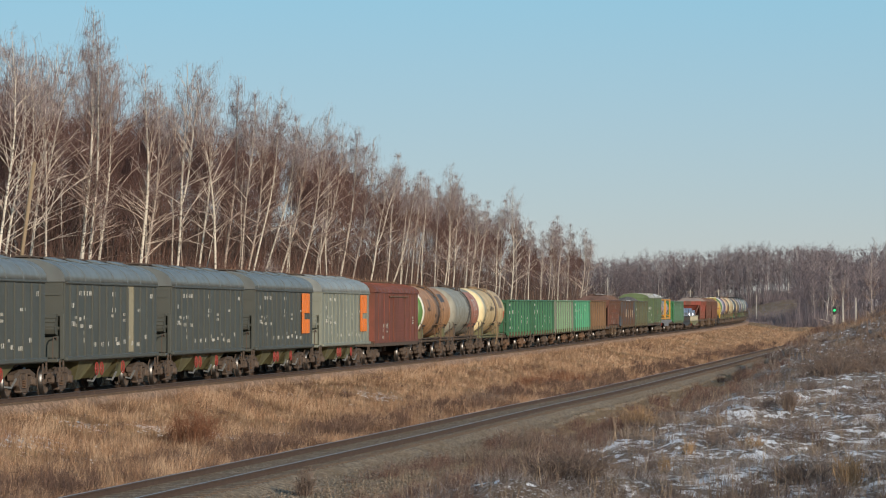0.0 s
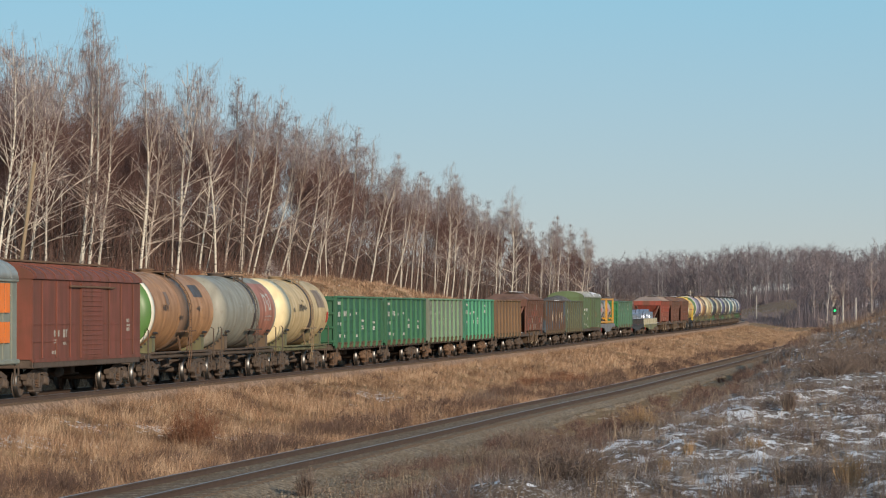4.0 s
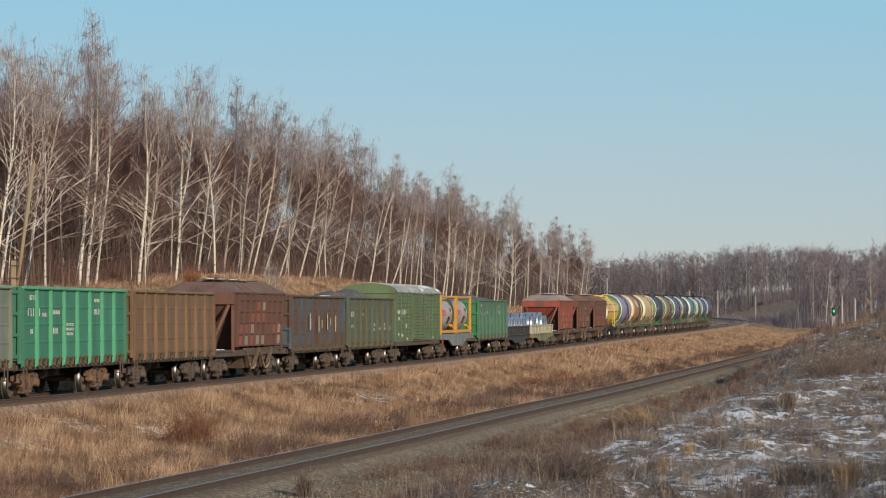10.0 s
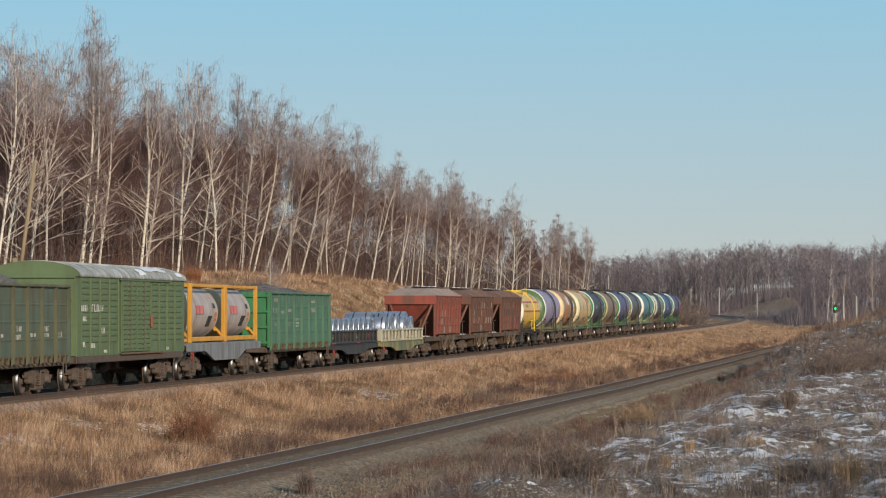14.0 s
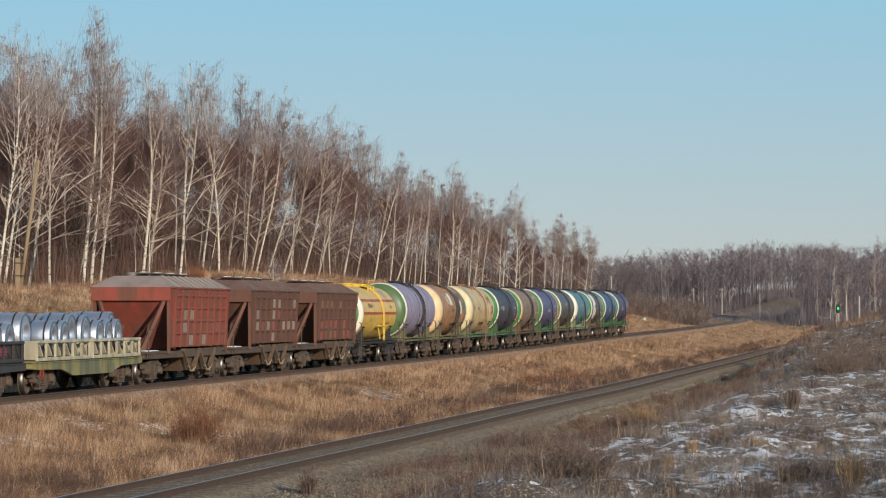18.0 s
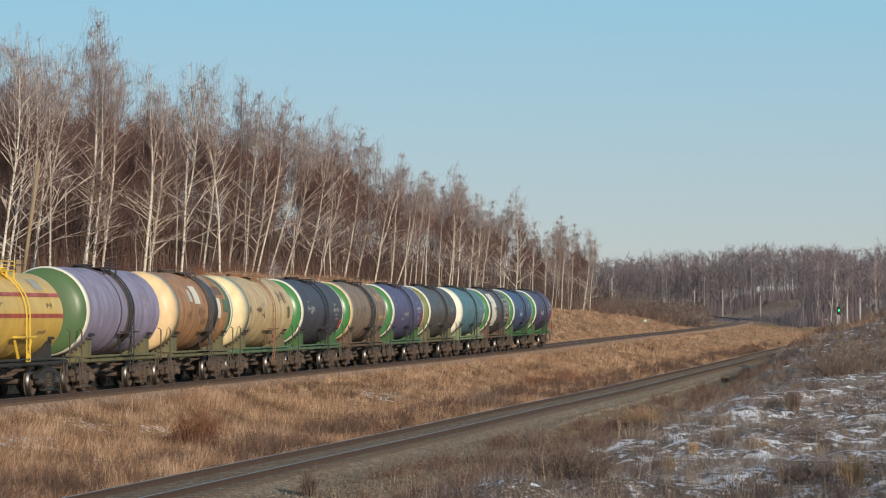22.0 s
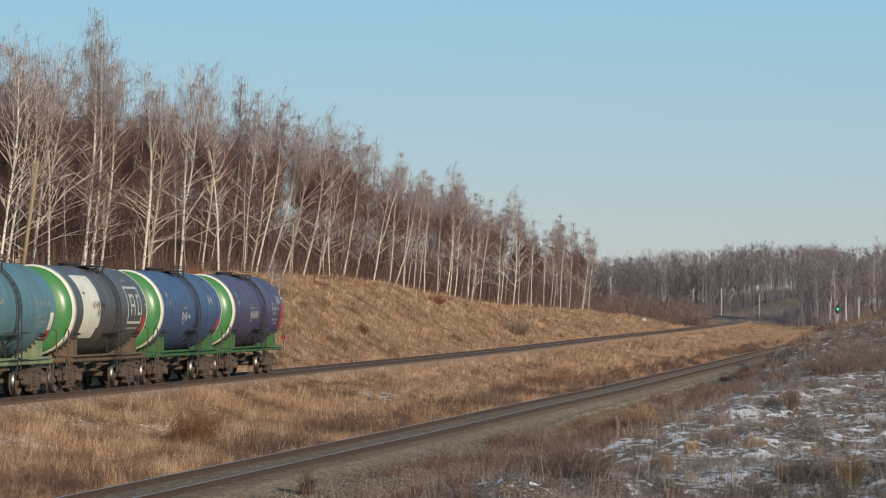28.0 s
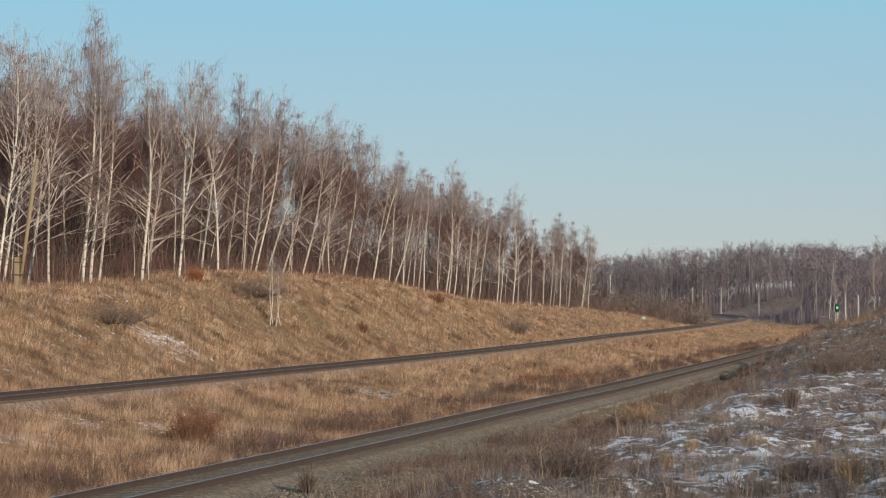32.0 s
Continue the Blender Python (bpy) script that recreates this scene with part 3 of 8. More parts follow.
def grain_hopper(k, colour, roof, label, orange=False, stripe=False):
    w, half = start("covered_hopper_wagon", label, k, "wagon", 2.15)
    body, b = half - 0.75, 3.68
    shell = Shape().prism([(-1.4, 1.22), (1.4, 1.22), (1.4, 3.66), (-1.4, 3.66)], -body + 1.3, body - 1.3)
    part("hold", shell, colour, w)
    for s in (1, -1):
        wall = part("side_wall", Shape().box(0, s * 1.44, (b + 1.12) / 2, 2 * body - 0.9, 0.07, b - 1.12), colour, w)
        rib = Shape().prism([(s * 1.475, 1.2), (s * 1.52, 1.25), (s * 1.52, 3.5), (s * 1.475, 3.6)] if s > 0 else [(s * 1.475, 3.6), (s * 1.52, 3.5), (s * 1.52, 1.25), (s * 1.475, 1.2)], -0.06, 0.06).mesh("rib", colour)
        n = 13
        for i in range(n):
            part("rib", rib, None, wall, at=((i - (n - 1) / 2) * (2 * body - 1.1) / n, 0, 0))
        part("eave_rail", Shape().box(0, s * 1.50, 3.63, 2 * body - 0.9, 0.10, 0.07, 0.02), colour, w)
        part("bottom_rail", Shape().box(0, s * 1.5, 1.17, 2 * body - 0.8, 0.14, 0.15, 0.03), colour, w)
    for s in (1, -1):
        x = s * (body - 0.42)
        e = Shape()
        out = [(1.42, 2.62), (1.42, 3.68)] + arch(4.42, 3.68, 1.42, 10, 2.5) + [(-1.42, 2.62)]
        e.prism(out, x - 0.05, x + 0.05)
        part("end_wall", e, colour, w)
        end_bars = Shape()
        for y in (-1.38, 1.38):
            end_bars.box(x, y, 1.9, 0.14, 0.14, 1.5, 0.02)
            end_bars.bar((x, y, 1.9), (x - s * 0.5, y, 1.3), 0.1)
        end_bars.box(x, 0, 2.16, 0.1, 2.7, 0.08).box(x + s * 0.06, 0, 3.25, 0.05, 2.7, 0.06).box(x, 0, 2.6, 0.12, 2.8, 0.1)
        end_bars.bar((x, -1.25, 2.6), (x - s * 0.02, -0.75, 1.9), 0.16)
        part("end_frame", end_bars, colour, w)
        part("end_panel", Shape().box(x - s * 0.04, 0, 1.56, 0.06, 2.62, 0.72, 0.01), colour, w)
        slope = Shape().plate([(x - s * 0.1, 1.35 * s, 2.7), (x - s * 0.1, -1.35 * s, 2.7), (x - s * 0.9, -1.35 * s, 1.2), (x - s * 0.9, 1.35 * s, 1.2)], 0.04)
        part("end_slope", slope, colour, w, "sloping end sheet")
        hood = Shape()
        for y in (-0.75, 0.75):
            out = [(x, 2.64), (x + s * 0.10, 2.60), (x + s * 0.42, 2.12), (x + s * 0.36, 1.98), (x, 1.92)]
            hood.plate([(a, y - 0.5, z) for a, z in out][::s], 0.03).plate([(a, y + 0.5, z) for a, z in out][::s], 0.03)
            hood.add([(x + s * 0.10, y - 0.5, 2.60), (x + s * 0.10, y + 0.5, 2.60), (x + s * 0.42, y + 0.5, 2.12), (x + s * 0.42, y - 0.5, 2.12), (x + s * 0.36, y - 0.5, 1.98), (x + s * 0.36, y + 0.5, 1.98), (x, y - 0.5, 1.92), (x, y + 0.5, 1.92)], [(0, 1, 2, 3), (3, 2, 5, 4), (4, 5, 7, 6)])
            for h in (2.50, 2.36, 2.22):
                hood.box(x + s * (0.12 + (2.60 - h) * 0.66), y, h, 0.05, 1.0, 0.05, 0.01)
        part("end_hood", hood, colour, w, "louvred sloping hood")
    r = Shape()
    out = arch(4.42, 3.66, 1.5, 14, 2.5)
    r.prism(out, -body + 0.30, body - 0.30, True)
    roof_ob = part("roof", r, roof, w, "arched roof, its grey lightened as if lit from above")
    for i in range(7):
        x = (i - 3) * (2 * body - 1) / 6.6
        part("roof_seam", Shape().prism([(y * 1.006, z + 0.012) for y, z in out], x - 0.03, x + 0.03), roof, roof_ob)
    walkway = Shape().box(0, 0.0, 4.48, 2 * body - 0.6, 0.5, 0.04)
    for i in range(12):
        walkway.box((i - 5.5) * (2 * body - 1.2) / 11, 0, 4.45, 0.06, 0.5, 0.14)
    part("roof_walkway", walkway, DARK, w)
    for i in range(4):
        part("roof_hatch", Shape().box((i - 1.5) * 2.7, 0.55, 4.40, 1.3, 0.5, 0.07, 0.03, Matrix.Rotation(radians(-14), 3, "X")), roof, w)
    part("platform", Shape().box(0, 0, 1.12, 2 * half - 1.35, 2.75, 0.12, 0.02), colour, w)
    for s in (1, -1):
        for y in (-1.2, 1.2):
            hand = Shape()
            pts = [(s * (half - 0.72), y, 1.1), (s * (half - 0.72), y, 1.75), (s * (half - 0.8), y, 1.86), (s * (half - 1.1), y, 1.86), (s * (half - 1.2), y, 1.75), (s * (half - 1.2), y, 1.1)]
            for p, q in zip(pts, pts[1:]):
                hand.bar(p, q, 0.04, sides=5)
            part("handrail", hand, DARK, w)
        step_ = Shape()
        for z in (0.45, 0.75):
            step_.box(s * (half - 1.0), 1.42, z, 0.4, 0.2, 0.03)
        for dx in (-0.2, 0.2):
            step_.box(s * (half - 1.0) + dx, 1.42, 0.78, 0.03, 0.05, 0.7)
        part("footstep", step_, DARK, w)
    for x in (-2.55, 0, 2.55):
        f = Shape()
        top = [(x - 1.2, -1.3, 1.15), (x + 1.2, -1.3, 1.15), (x + 1.2, 1.3, 1.15), (x - 1.2, 1.3, 1.15)]
        low = [(x - 0.35, -0.9, 0.42), (x + 0.35, -0.9, 0.42), (x + 0.35, 0.9, 0.42), (x - 0.35, 0.9, 0.42)]
        f.add(top + low, [(0, 1, 5, 4), (1, 2, 6, 5), (2, 3, 7, 6), (3, 0, 4, 7), (4, 5, 6, 7)])
        part("discharge_chute", f, OLIVE, w, "sloping discharge chute")
        g = Shape().bar((x - 0.9, 1.34, 0.62), (x - 0.35, 1.34, 0.36), 0.05).bar((x - 0.35, 1.34, 0.36), (x + 0.3, 1.34, 0.40), 0.05)
        part("chute_lever", g, LEVER, w, "grey steel lever")
    for x in (-1.5, 1.35, 2.0):
        part("handwheel", HANDWHEEL, None, w, "red handwheel", at=(x, 1.42, 0.78))
    rows = [(4.6, 3.3, 0.5, 0.2), (3.9, 3.3, 0.5, 0.2), (3.2, 3.3, 0.3, 0.2), (4.6, 2.45, 0.4, 0.12), (3.9, 2.5, 0.4, 0.12), (5.4, 2.9, 0.2, 0.25), (5.4, 2.3, 0.4, 0.25), (3.2, 2.2, 0.3, 0.12), (0.2, 3.3, 0.4, 0.2), (0.2, 2.75, 0.4, 0.3), (-3.4, 2.75, 0.5, 0.1),
            (1.6, 1.6, 0.3, 0.3), (0.9, 1.6, 0.3, 0.3), (-0.4, 1.6, 0.5, 0.12), (-1.4, 1.65, 0.3, 0.4), (-2.4, 1.6, 0.3, 0.3), (-4.4, 1.8, 0.3, 0.3), (-5.2, 3.25, 0.3, 0.16), (5.0, 1.19, 0.7, 0.08), (-3.2, 1.19, 0.6, 0.08), (-1.2, 1.19, 0.4, 0.08)]
    small = [(5.0, 2.5, 0.35, 0.1), (5.0, 2.25, 0.35, 0.1), (4.3, 2.22, 0.4, 0.12), (3.9, 2.0, 0.2, 0.12), (3.9, 1.75, 0.2, 0.18), (-1.3, 2.6, 0.3, 0.1), (-1.3, 2.4, 0.3, 0.1), (-2.0, 1.8, 0.3, 0.1), (-3.2, 1.55, 0.4, 0.3), (-0.2, 1.75, 0.2, 0.2), (0.3, 2.55, 0.4, 0.1), (2.6, 1.6, 0.2, 0.25)]
    rows, small = ([(x, z, width, min(h, 0.15)) for x, z, width, h in group] for group in (rows, small))
    writing(w, 1.485, rows, WHITE, seed=k)
    writing(w, 1.485, small, GREY_MARK, seed=k + 50)
    if orange:
        sign = Shape()
        n = 13
        pitch = (2 * body - 1.1) / n
        for j, (z0, z1) in enumerate(((2.50, 3.52), (1.70, 3.52), (1.70, 3.52))):
            x = -4.35 + (1 - j) * pitch * 0.82
            for za, zb in (((1.75, 2.38), (2.66, 3.55)) if j > 0 else ((1.75, 3.55),)):
                sign.box(-4.35 + (j - 1) * -0.6, 1.535, (za + zb) / 2, 0.50, 0.02, zb - za)
        part("orange_panel", sign, paint("orange_paint", (0.85, 0.20, 0.02), 0.03, 0.5, grime=0.1), w, "bright orange painted emblem")
    if stripe:
        part("spill_stain", Shape().box(-2.4, 1.482, 2.45, 0.9, 0.006, 2.3), plain("dust_stain", (0.33, 0.29, 0.2), 0.9, 0, 0.3, 3, 0.1, 0.1, (1, 1, 0.2)), w, "dusty spill stain")
    return w


# -- box wagons --
def red_box_wagon(k):
    w, half = start("box_wagon", "red-brown steel covered box wagon with a sliding door", k, "wagon", 2.4)
    red = paint("red_brown_paint", (0.20, 0.056, 0.034), 0.4, 0.68)
    body = half - 0.65
    sills(w, 2 * body, DARK)
    for s in (1, -1):
        wall = part("side_wall", Shape().box(0, s * 1.40, 2.46, 2 * body, 0.08, 2.56), red, w)
        for i in range(8):
            x = (i - 3.5) * 2 * body / 8.3
            if abs(x) > 1.6:
                part("post", Shape().box(x, s * 1.46, 2.45, 0.09, 0.05, 2.45, 0.015), red, wall)
        for z in (1.75, 2.3):
            for a in (-1, 1):
                part("rail_strip", Shape().box(a * (body / 2 + 0.9), s * 1.455, z, body - 2.0, 0.025, 0.03), red, wall)
        door = part("door", Shape().box(-0.1, s * 1.475, 2.4, 2.7, 0.06, 2.45), red, w)
        for i in range(15):
            part("door_corrugation", Shape().box(-0.1, s * 1.515, 1.3 + i * 0.16, 2.4, 0.03, 0.05, 0.01), red, door)
        part("door_rail", Shape().box(-0.1, s * 1.53, 3.52, 5.6, 0.08, 0.07, 0.02), RUSTY, w)
        part("sill_plate", Shape().box(0, s * 1.42, 1.16, 2 * body, 0.1, 0.1), red, w)
    for s in (1, -1):
        e = part("end_wall", Shape().prism([(1.4, 1.2), (1.4, 3.74)] + arch(4.22, 3.74, 1.4, 8, 2.2) + [(-1.4, 1.2)], s * body - 0.04, s * body + 0.04), red, w)
        for y in (-0.8, 0, 0.8):
            part("post", Shape().box(s * (body + 0.07), y, 2.4, 0.08, 0.1, 2.4), red, e)
    out = arch(4.25, 3.72, 1.52, 12, 2.2)
    roof = part("roof", Shape().prism(out, -body - 0.08, body + 0.08), red, w)
    for i in range(13):
        x = (i - 6) * 2 * body / 12.4
        part("roof_rib", Shape().prism([(y * 1.01, z + 0.035) for y, z in out], x - 0.05, x + 0.05), red, roof)
    part("roof_walkway", Shape().box(0, 0, 4.34, 2 * body, 0.5, 0.06), RUSTY, w)
    writing(w, 1.45, [(4.4, 2.0, 0.6, 0.2), (3.3, 2.0, 0.6, 0.25), (4.4, 1.75, 0.4, 0.12), (3.3, 1.7, 0.4, 0.12), (-4.9, 2.4, 0.4, 0.12), (-4.9, 2.1, 0.4, 0.12), (-4.9, 2.25, 0.4, 0.1), (4.6, 1.4, 0.4, 0.12)], GREY_MARK, seed=6)
    return w


def green_box_wagon(k):
    w, half = start("box_wagon", "pale green covered box wagon with pressed panels and grey roof", k, "wagon", 2.5)
    green = paint("pale_green_paint", (0.105, 0.155, 0.068), 0.2, 0.7, grime=0.35)
    roofm = paint("zinc_roof", (0.42, 0.43, 0.40), 0.12, 0.5)
    body = half - 0.6
    sills(w, 2 * body, DARK)
    press = Shape().prism([(0.0, -0.09), (0.035, -0.05), (0.035, 0.05), (0.0, 0.09)], -0.45, 0.45).mesh("pressing", green)
    for s in (1, -1):
        wall = part("side_wall", Shape().box(0, s * 1.42, 2.48, 2 * body, 0.08, 2.64), green, w)
        if s > 0:
            for side in (-1, 1):
                for i in range(4):
                    for j in range(13):
                        if 0.2 < j * 0.2 < 2.6:
                            part("pressing", press, None, wall, at=(side * (2.95 + i * 1.22), 1.46, 1.28 + j * 0.2))
        for a in (-1, 1):
            for i in range(4):
                part("post", Shape().box(a * (2.32 + i * 1.22), s * 1.475, 2.5, 0.07, 0.05, 2.6, 0.015), green, wall)
        for a in (0.99, -0.99):
            door = part("door", Shape().box(a, s * 1.50, 2.5, 1.94, 0.06, 2.5), green, w)
            if s > 0:
                for i in range(14):
                    for c in (-0.62, 0.0, 0.62):
                        part("pressing", press, None, door, at=(a + c, 1.53, 1.40 + i * 0.168)).scale = (0.58, 1, 0.8)
            part("door_lock", Shape().bar((a, s * 1.56, 1.3), (a, s * 1.56, 3.7), 0.04, sides=6), DARK, door)
        part("door_rail", Shape().box(-1.4, s * 1.53, 3.74, 7.2, 0.07, 0.07, 0.02), green, w)
        part("door_rail", Shape().box(-1.0, s * 1.53, 1.18, 6.0, 0.07, 0.07, 0.02), RUSTY, w)
    for s in (1, -1):
        e = part("end_wall", Shape().prism([(1.42, 1.18), (1.42, 3.80)] + arch(4.28, 3.80, 1.42, 10, 2.1) + [(-1.42, 1.18)], s * body - 0.04, s * body + 0.04), green, w)
        part("end_beam", Shape().box(s * (body + 0.06), 0, 3.78, 0.1, 2.84, 0.1, 0.02), green, e)
        for i in range(6):
            part("end_rib", Shape().box(s * (body + 0.06), 0, 1.5 + i * 0.38, 0.06, 2.6, 0.09, 0.02), green, e)
    out = arch(4.31, 3.79, 1.54, 14, 2.1)
    roof = part("roof", Shape().prism(out, -body - 0.1, body - 0.15, True), roofm, w, "grey metal arched roof")
    part("roof_edge", Shape().prism(out, body - 0.15, body + 0.1, True), green, roof)
    for i in range(15):
        x = (i - 7) * 2 * body / 14.6
        part("roof_rib", Shape().prism([(y * 1.008, z + 0.02) for y, z in out], x - 0.04, x + 0.04), roofm, roof)
    for x0, x1, a0, a1 in ((-1.6, -0.6, 12, 34), (-5.2, -2.0, 30, 52), (-7.0, -6.2, 14, 30)):
        sn = Shape()
        vs, n = [], 6
        for x in np.linspace(x0, x1, 8):
            for i in range(n):
                a = radians(a0 + (a1 - a0) * i / (n - 1) + 3 * math.sin(x * 3 + i))
                vs.append((x + 0.08 * math.sin(i * 2.3), 1.55 * math.cos(a), 3.79 + 0.535 * abs(math.sin(a)) ** 0.95 + 0.03))
        sn.add(vs, [(r * n + i, r * n + i + 1, (r + 1) * n + i + 1, (r + 1) * n + i) for r in range(7) for i in range(n - 1)], True)
        part("snow_patch", sn, SNOW, roof, "thin patch of snow")
    writing(w, 1.50, [(7.2, 2.75, 0.7, 0.2), (5.9, 2.75, 0.8, 0.26), (5.0, 2.75, 0.6, 0.2), (7.0, 2.4, 0.4, 0.16), (4.6, 2.0, 0.3, 0.2), (7.0, 1.55, 0.4, 0.18), (6.0, 1.5, 0.4, 0.16), (4.3, 1.3, 0.4, 0.1), (-4.6, 1.3, 0.4, 0.1)], WHITE, seed=18)
    part("notice", Shape().box(-2.1, 1.57, 2.3, 0.32, 0.012, 0.4), paint("faded_red", (0.45, 0.13, 0.06), 0.2), w, "faded red notice")
    return w


# -- open wagons --
def gondola(k, label, colour, post_colour=None, posts=7, load=None, marks=True, end_colour=None, top=3.48, inset=0.62, boards=0):
    w, half = start("open_wagon", label, k, "wagon", 2.65, 2 if k in (9, 11, 12) else 0)
    body, pc = half - inset, post_colour or colour
    sills(w, 2 * body, DARK, 1.02, 2.7)
    for s in (1, -1):
        wall = part("side_wall", Shape().box(0, s * 1.46, (top + 1.22) / 2, 2 * body, 0.05, top - 1.24), colour, w)
        if s > 0:
            for j in range(boards or 3):
                z = 1.22 + (j + 1) * (top - 1.3) / ((boards or 3) + 1)
                part("horizontal_swage", Shape().prism([(1.485, z - 0.05), (1.503, z), (1.485, z + 0.05)], -body + 0.1, body - 0.1), colour, wall)
        outline = [(s * 1.485, 0.98), (s * 1.56, 1.02), (s * 1.60, 1.3), (s * 1.57, top - 0.08), (s * 1.485, top - 0.02)]
        post = Shape().prism(outline if s > 0 else outline[::-1], -0.065, 0.065).mesh("post", pc)
        for i in range(posts):
            part("post", post, None, wall, at=((i - (posts - 1) / 2) * 2 * body / (posts + 1), 0, 0))
        corner = Shape().prism(outline if s > 0 else outline[::-1], -0.06, 0.06).mesh("corner_post", colour)
        for x in (-body + 0.06, body - 0.06):
            part("corner_post", corner, None, wall, at=(x, 0, 0))
        part("top_chord", Shape().box(0, s * 1.52, top - 0.03, 2 * body + 0.04, 0.16, 0.10, 0.025), pc, w)
        hatch = Shape()
        for i in range(posts + 1):
            x = (i - posts / 2) * 2 * body / (posts + 1)
            hatch.box(x - 0.3, s * 1.50, 1.14, 0.10, 0.12, 0.28, 0.02).box(x + 0.3, s * 1.50, 1.14, 0.10, 0.12, 0.28, 0.02)
            hatch.plate([(x - 0.62, s * 1.38, 1.05), (x + 0.62, s * 1.38, 1.05), (x + 0.62, s * 1.52, 1.24), (x - 0.62, s * 1.52, 1.24)][::s], 0.03)
            hatch.bar((x + 0.3, s * 1.5, 1.05), (x + 0.1, s * 1.56, 0.95), 0.06)
        tagged(part("hatch_gear", hatch, HATCH, w, "row of grimy floor-hatch latches"), kind="stuff")
    for s in (1, -1):
        e = part("end_wall", Shape().box(s * body, 0, (top + 1.2) / 2, 0.06, 2.9, top - 1.2), end_colour or colour, w)
        for j in range(4):
            part("end_rib", Shape().box(s * (body + 0.07), 0, 1.32 + j * (top - 1.45) / 3.05, 0.11, 3.0, 0.13, 0.03), end_colour or colour, e)
        for y in (-1.45, 1.45):
            part("end_post", Shape().box(s * (body + 0.05), y, (top + 1.1) / 2, 0.12, 0.14, top - 1.1, 0.02), end_colour or colour, e)
        part("footstep", Shape().box(s * (body - 0.4), 1.45, 0.62, 0.35, 0.18, 0.03).box(s * (body - 0.4) - 0.17, 1.5, 0.85, 0.03, 0.04, 0.5).box(s * (body - 0.4) + 0.17, 1.5, 0.85, 0.03, 0.04, 0.5), DARK, w)
    part("floor", Shape().box(0, 0, 1.22, 2 * body - 0.1, 2.86, 0.06), RUSTY, w)
    if load:
        s, rnd = Shape(), random.Random(k)
        nx, ny, vs = 44, 11, []
        for i in range(nx + 1):
            u = i / nx * 2 - 1
            for j in range(ny + 1):
                v = j / ny * 2 - 1
                ridge = max(0, 1 - abs(u) ** 3) * (1 - abs(v) ** 1.6)
                vs.append((u * (body - 0.06), v * 1.42, top - 0.28 + load * ridge * (0.85 + 0.15 * math.sin(u * 7 + k)) + rnd.uniform(-0.03, 0.03)))
        s.add(vs, [(i * (ny + 1) + j, (i + 1) * (ny + 1) + j, (i + 1) * (ny + 1) + j + 1, i * (ny + 1) + j + 1) for i in range(nx) for j in range(ny)], True)
        part("stone_load", s, gravel_material("crushed_stone", (0.15, 0.14, 0.13)), w, "heaped load of dark crushed stone")
    if marks:
        p = 2 * body / (posts + 1)
        rows = [(body - 0.4, 3.15, 0.9, 0.14), (body - 0.4, 2.62, 0.7, 0.24), (body - 0.4 - p, 2.65, 0.9, 0.26), (body - 0.4, 2.15, 0.3, 0.16), (body - 1.2, 2.15, 0.2, 0.16), (body - 0.3, 1.55, 0.3, 0.14), (body - 1.0, 1.58, 0.4, 0.16),
                (body - 0.5 - p, 1.55, 0.4, 0.14), (body - 0.4 - 2 * p, 2.6, 0.3, 0.12), (body - 0.4 - 3 * p, 2.66, 0.5, 0.12), (body - 0.5 - 3 * p, 1.55, 0.5, 0.14), (body - 0.4 - 4 * p, 2.3, 0.8, 0.1), (body - 0.4 - 4 * p, 2.02, 0.7, 0.1), (body - 0.4 - 4 * p, 1.9, 0.7, 0.08),
                (body - 0.4 - 6 * p, 2.2, 0.7, 0.1), (body - 0.4 - 6 * p, 1.95, 0.7, 0.1), (body - 0.4 - 6 * p, 1.85, 0.7, 0.08)]
        if marks == 2:
            rows = [(body - 0.9, 3.15, 0.8, 0.16), (body - 0.7, 2.7, 1.2, 0.26), (body - 1.0, 2.1, 0.3, 0.14), (body - 0.4 - p * 1.2, 2.62, 0.5, 0.12), (body - 0.4 - 2 * p, 2.7, 0.7, 0.14), (body - 0.4 - 2 * p, 2.1, 0.5, 0.2), (body - 0.4 - 3 * p, 2.3, 0.9, 0.09), (body - 0.4 - 3 * p, 2.15, 0.8, 0.09), (body - 0.4 - 3 * p, 2.0, 0.8, 0.09), (body - 0.4 - 5.2 * p, 3.1, 0.7, 0.12), (body - 0.4 - 5.2 * p, 2.72, 0.7, 0.2)]
        writing(w, 1.50, rows, WHITE if k not in (11, 19) else FAINT_MARK, seed=k)
    return w


# -- ore hopper with sloping ends --
CHUTE = plain("chute_iron", (0.15, 0.105, 0.072), 0.85, 0, 0.45, 4, 0.3, 0.15)
FLAP = plain("pale_flap", (0.36, 0.29, 0.20), 0.7, 0, 0.35, 6, 0.2, 0.15)


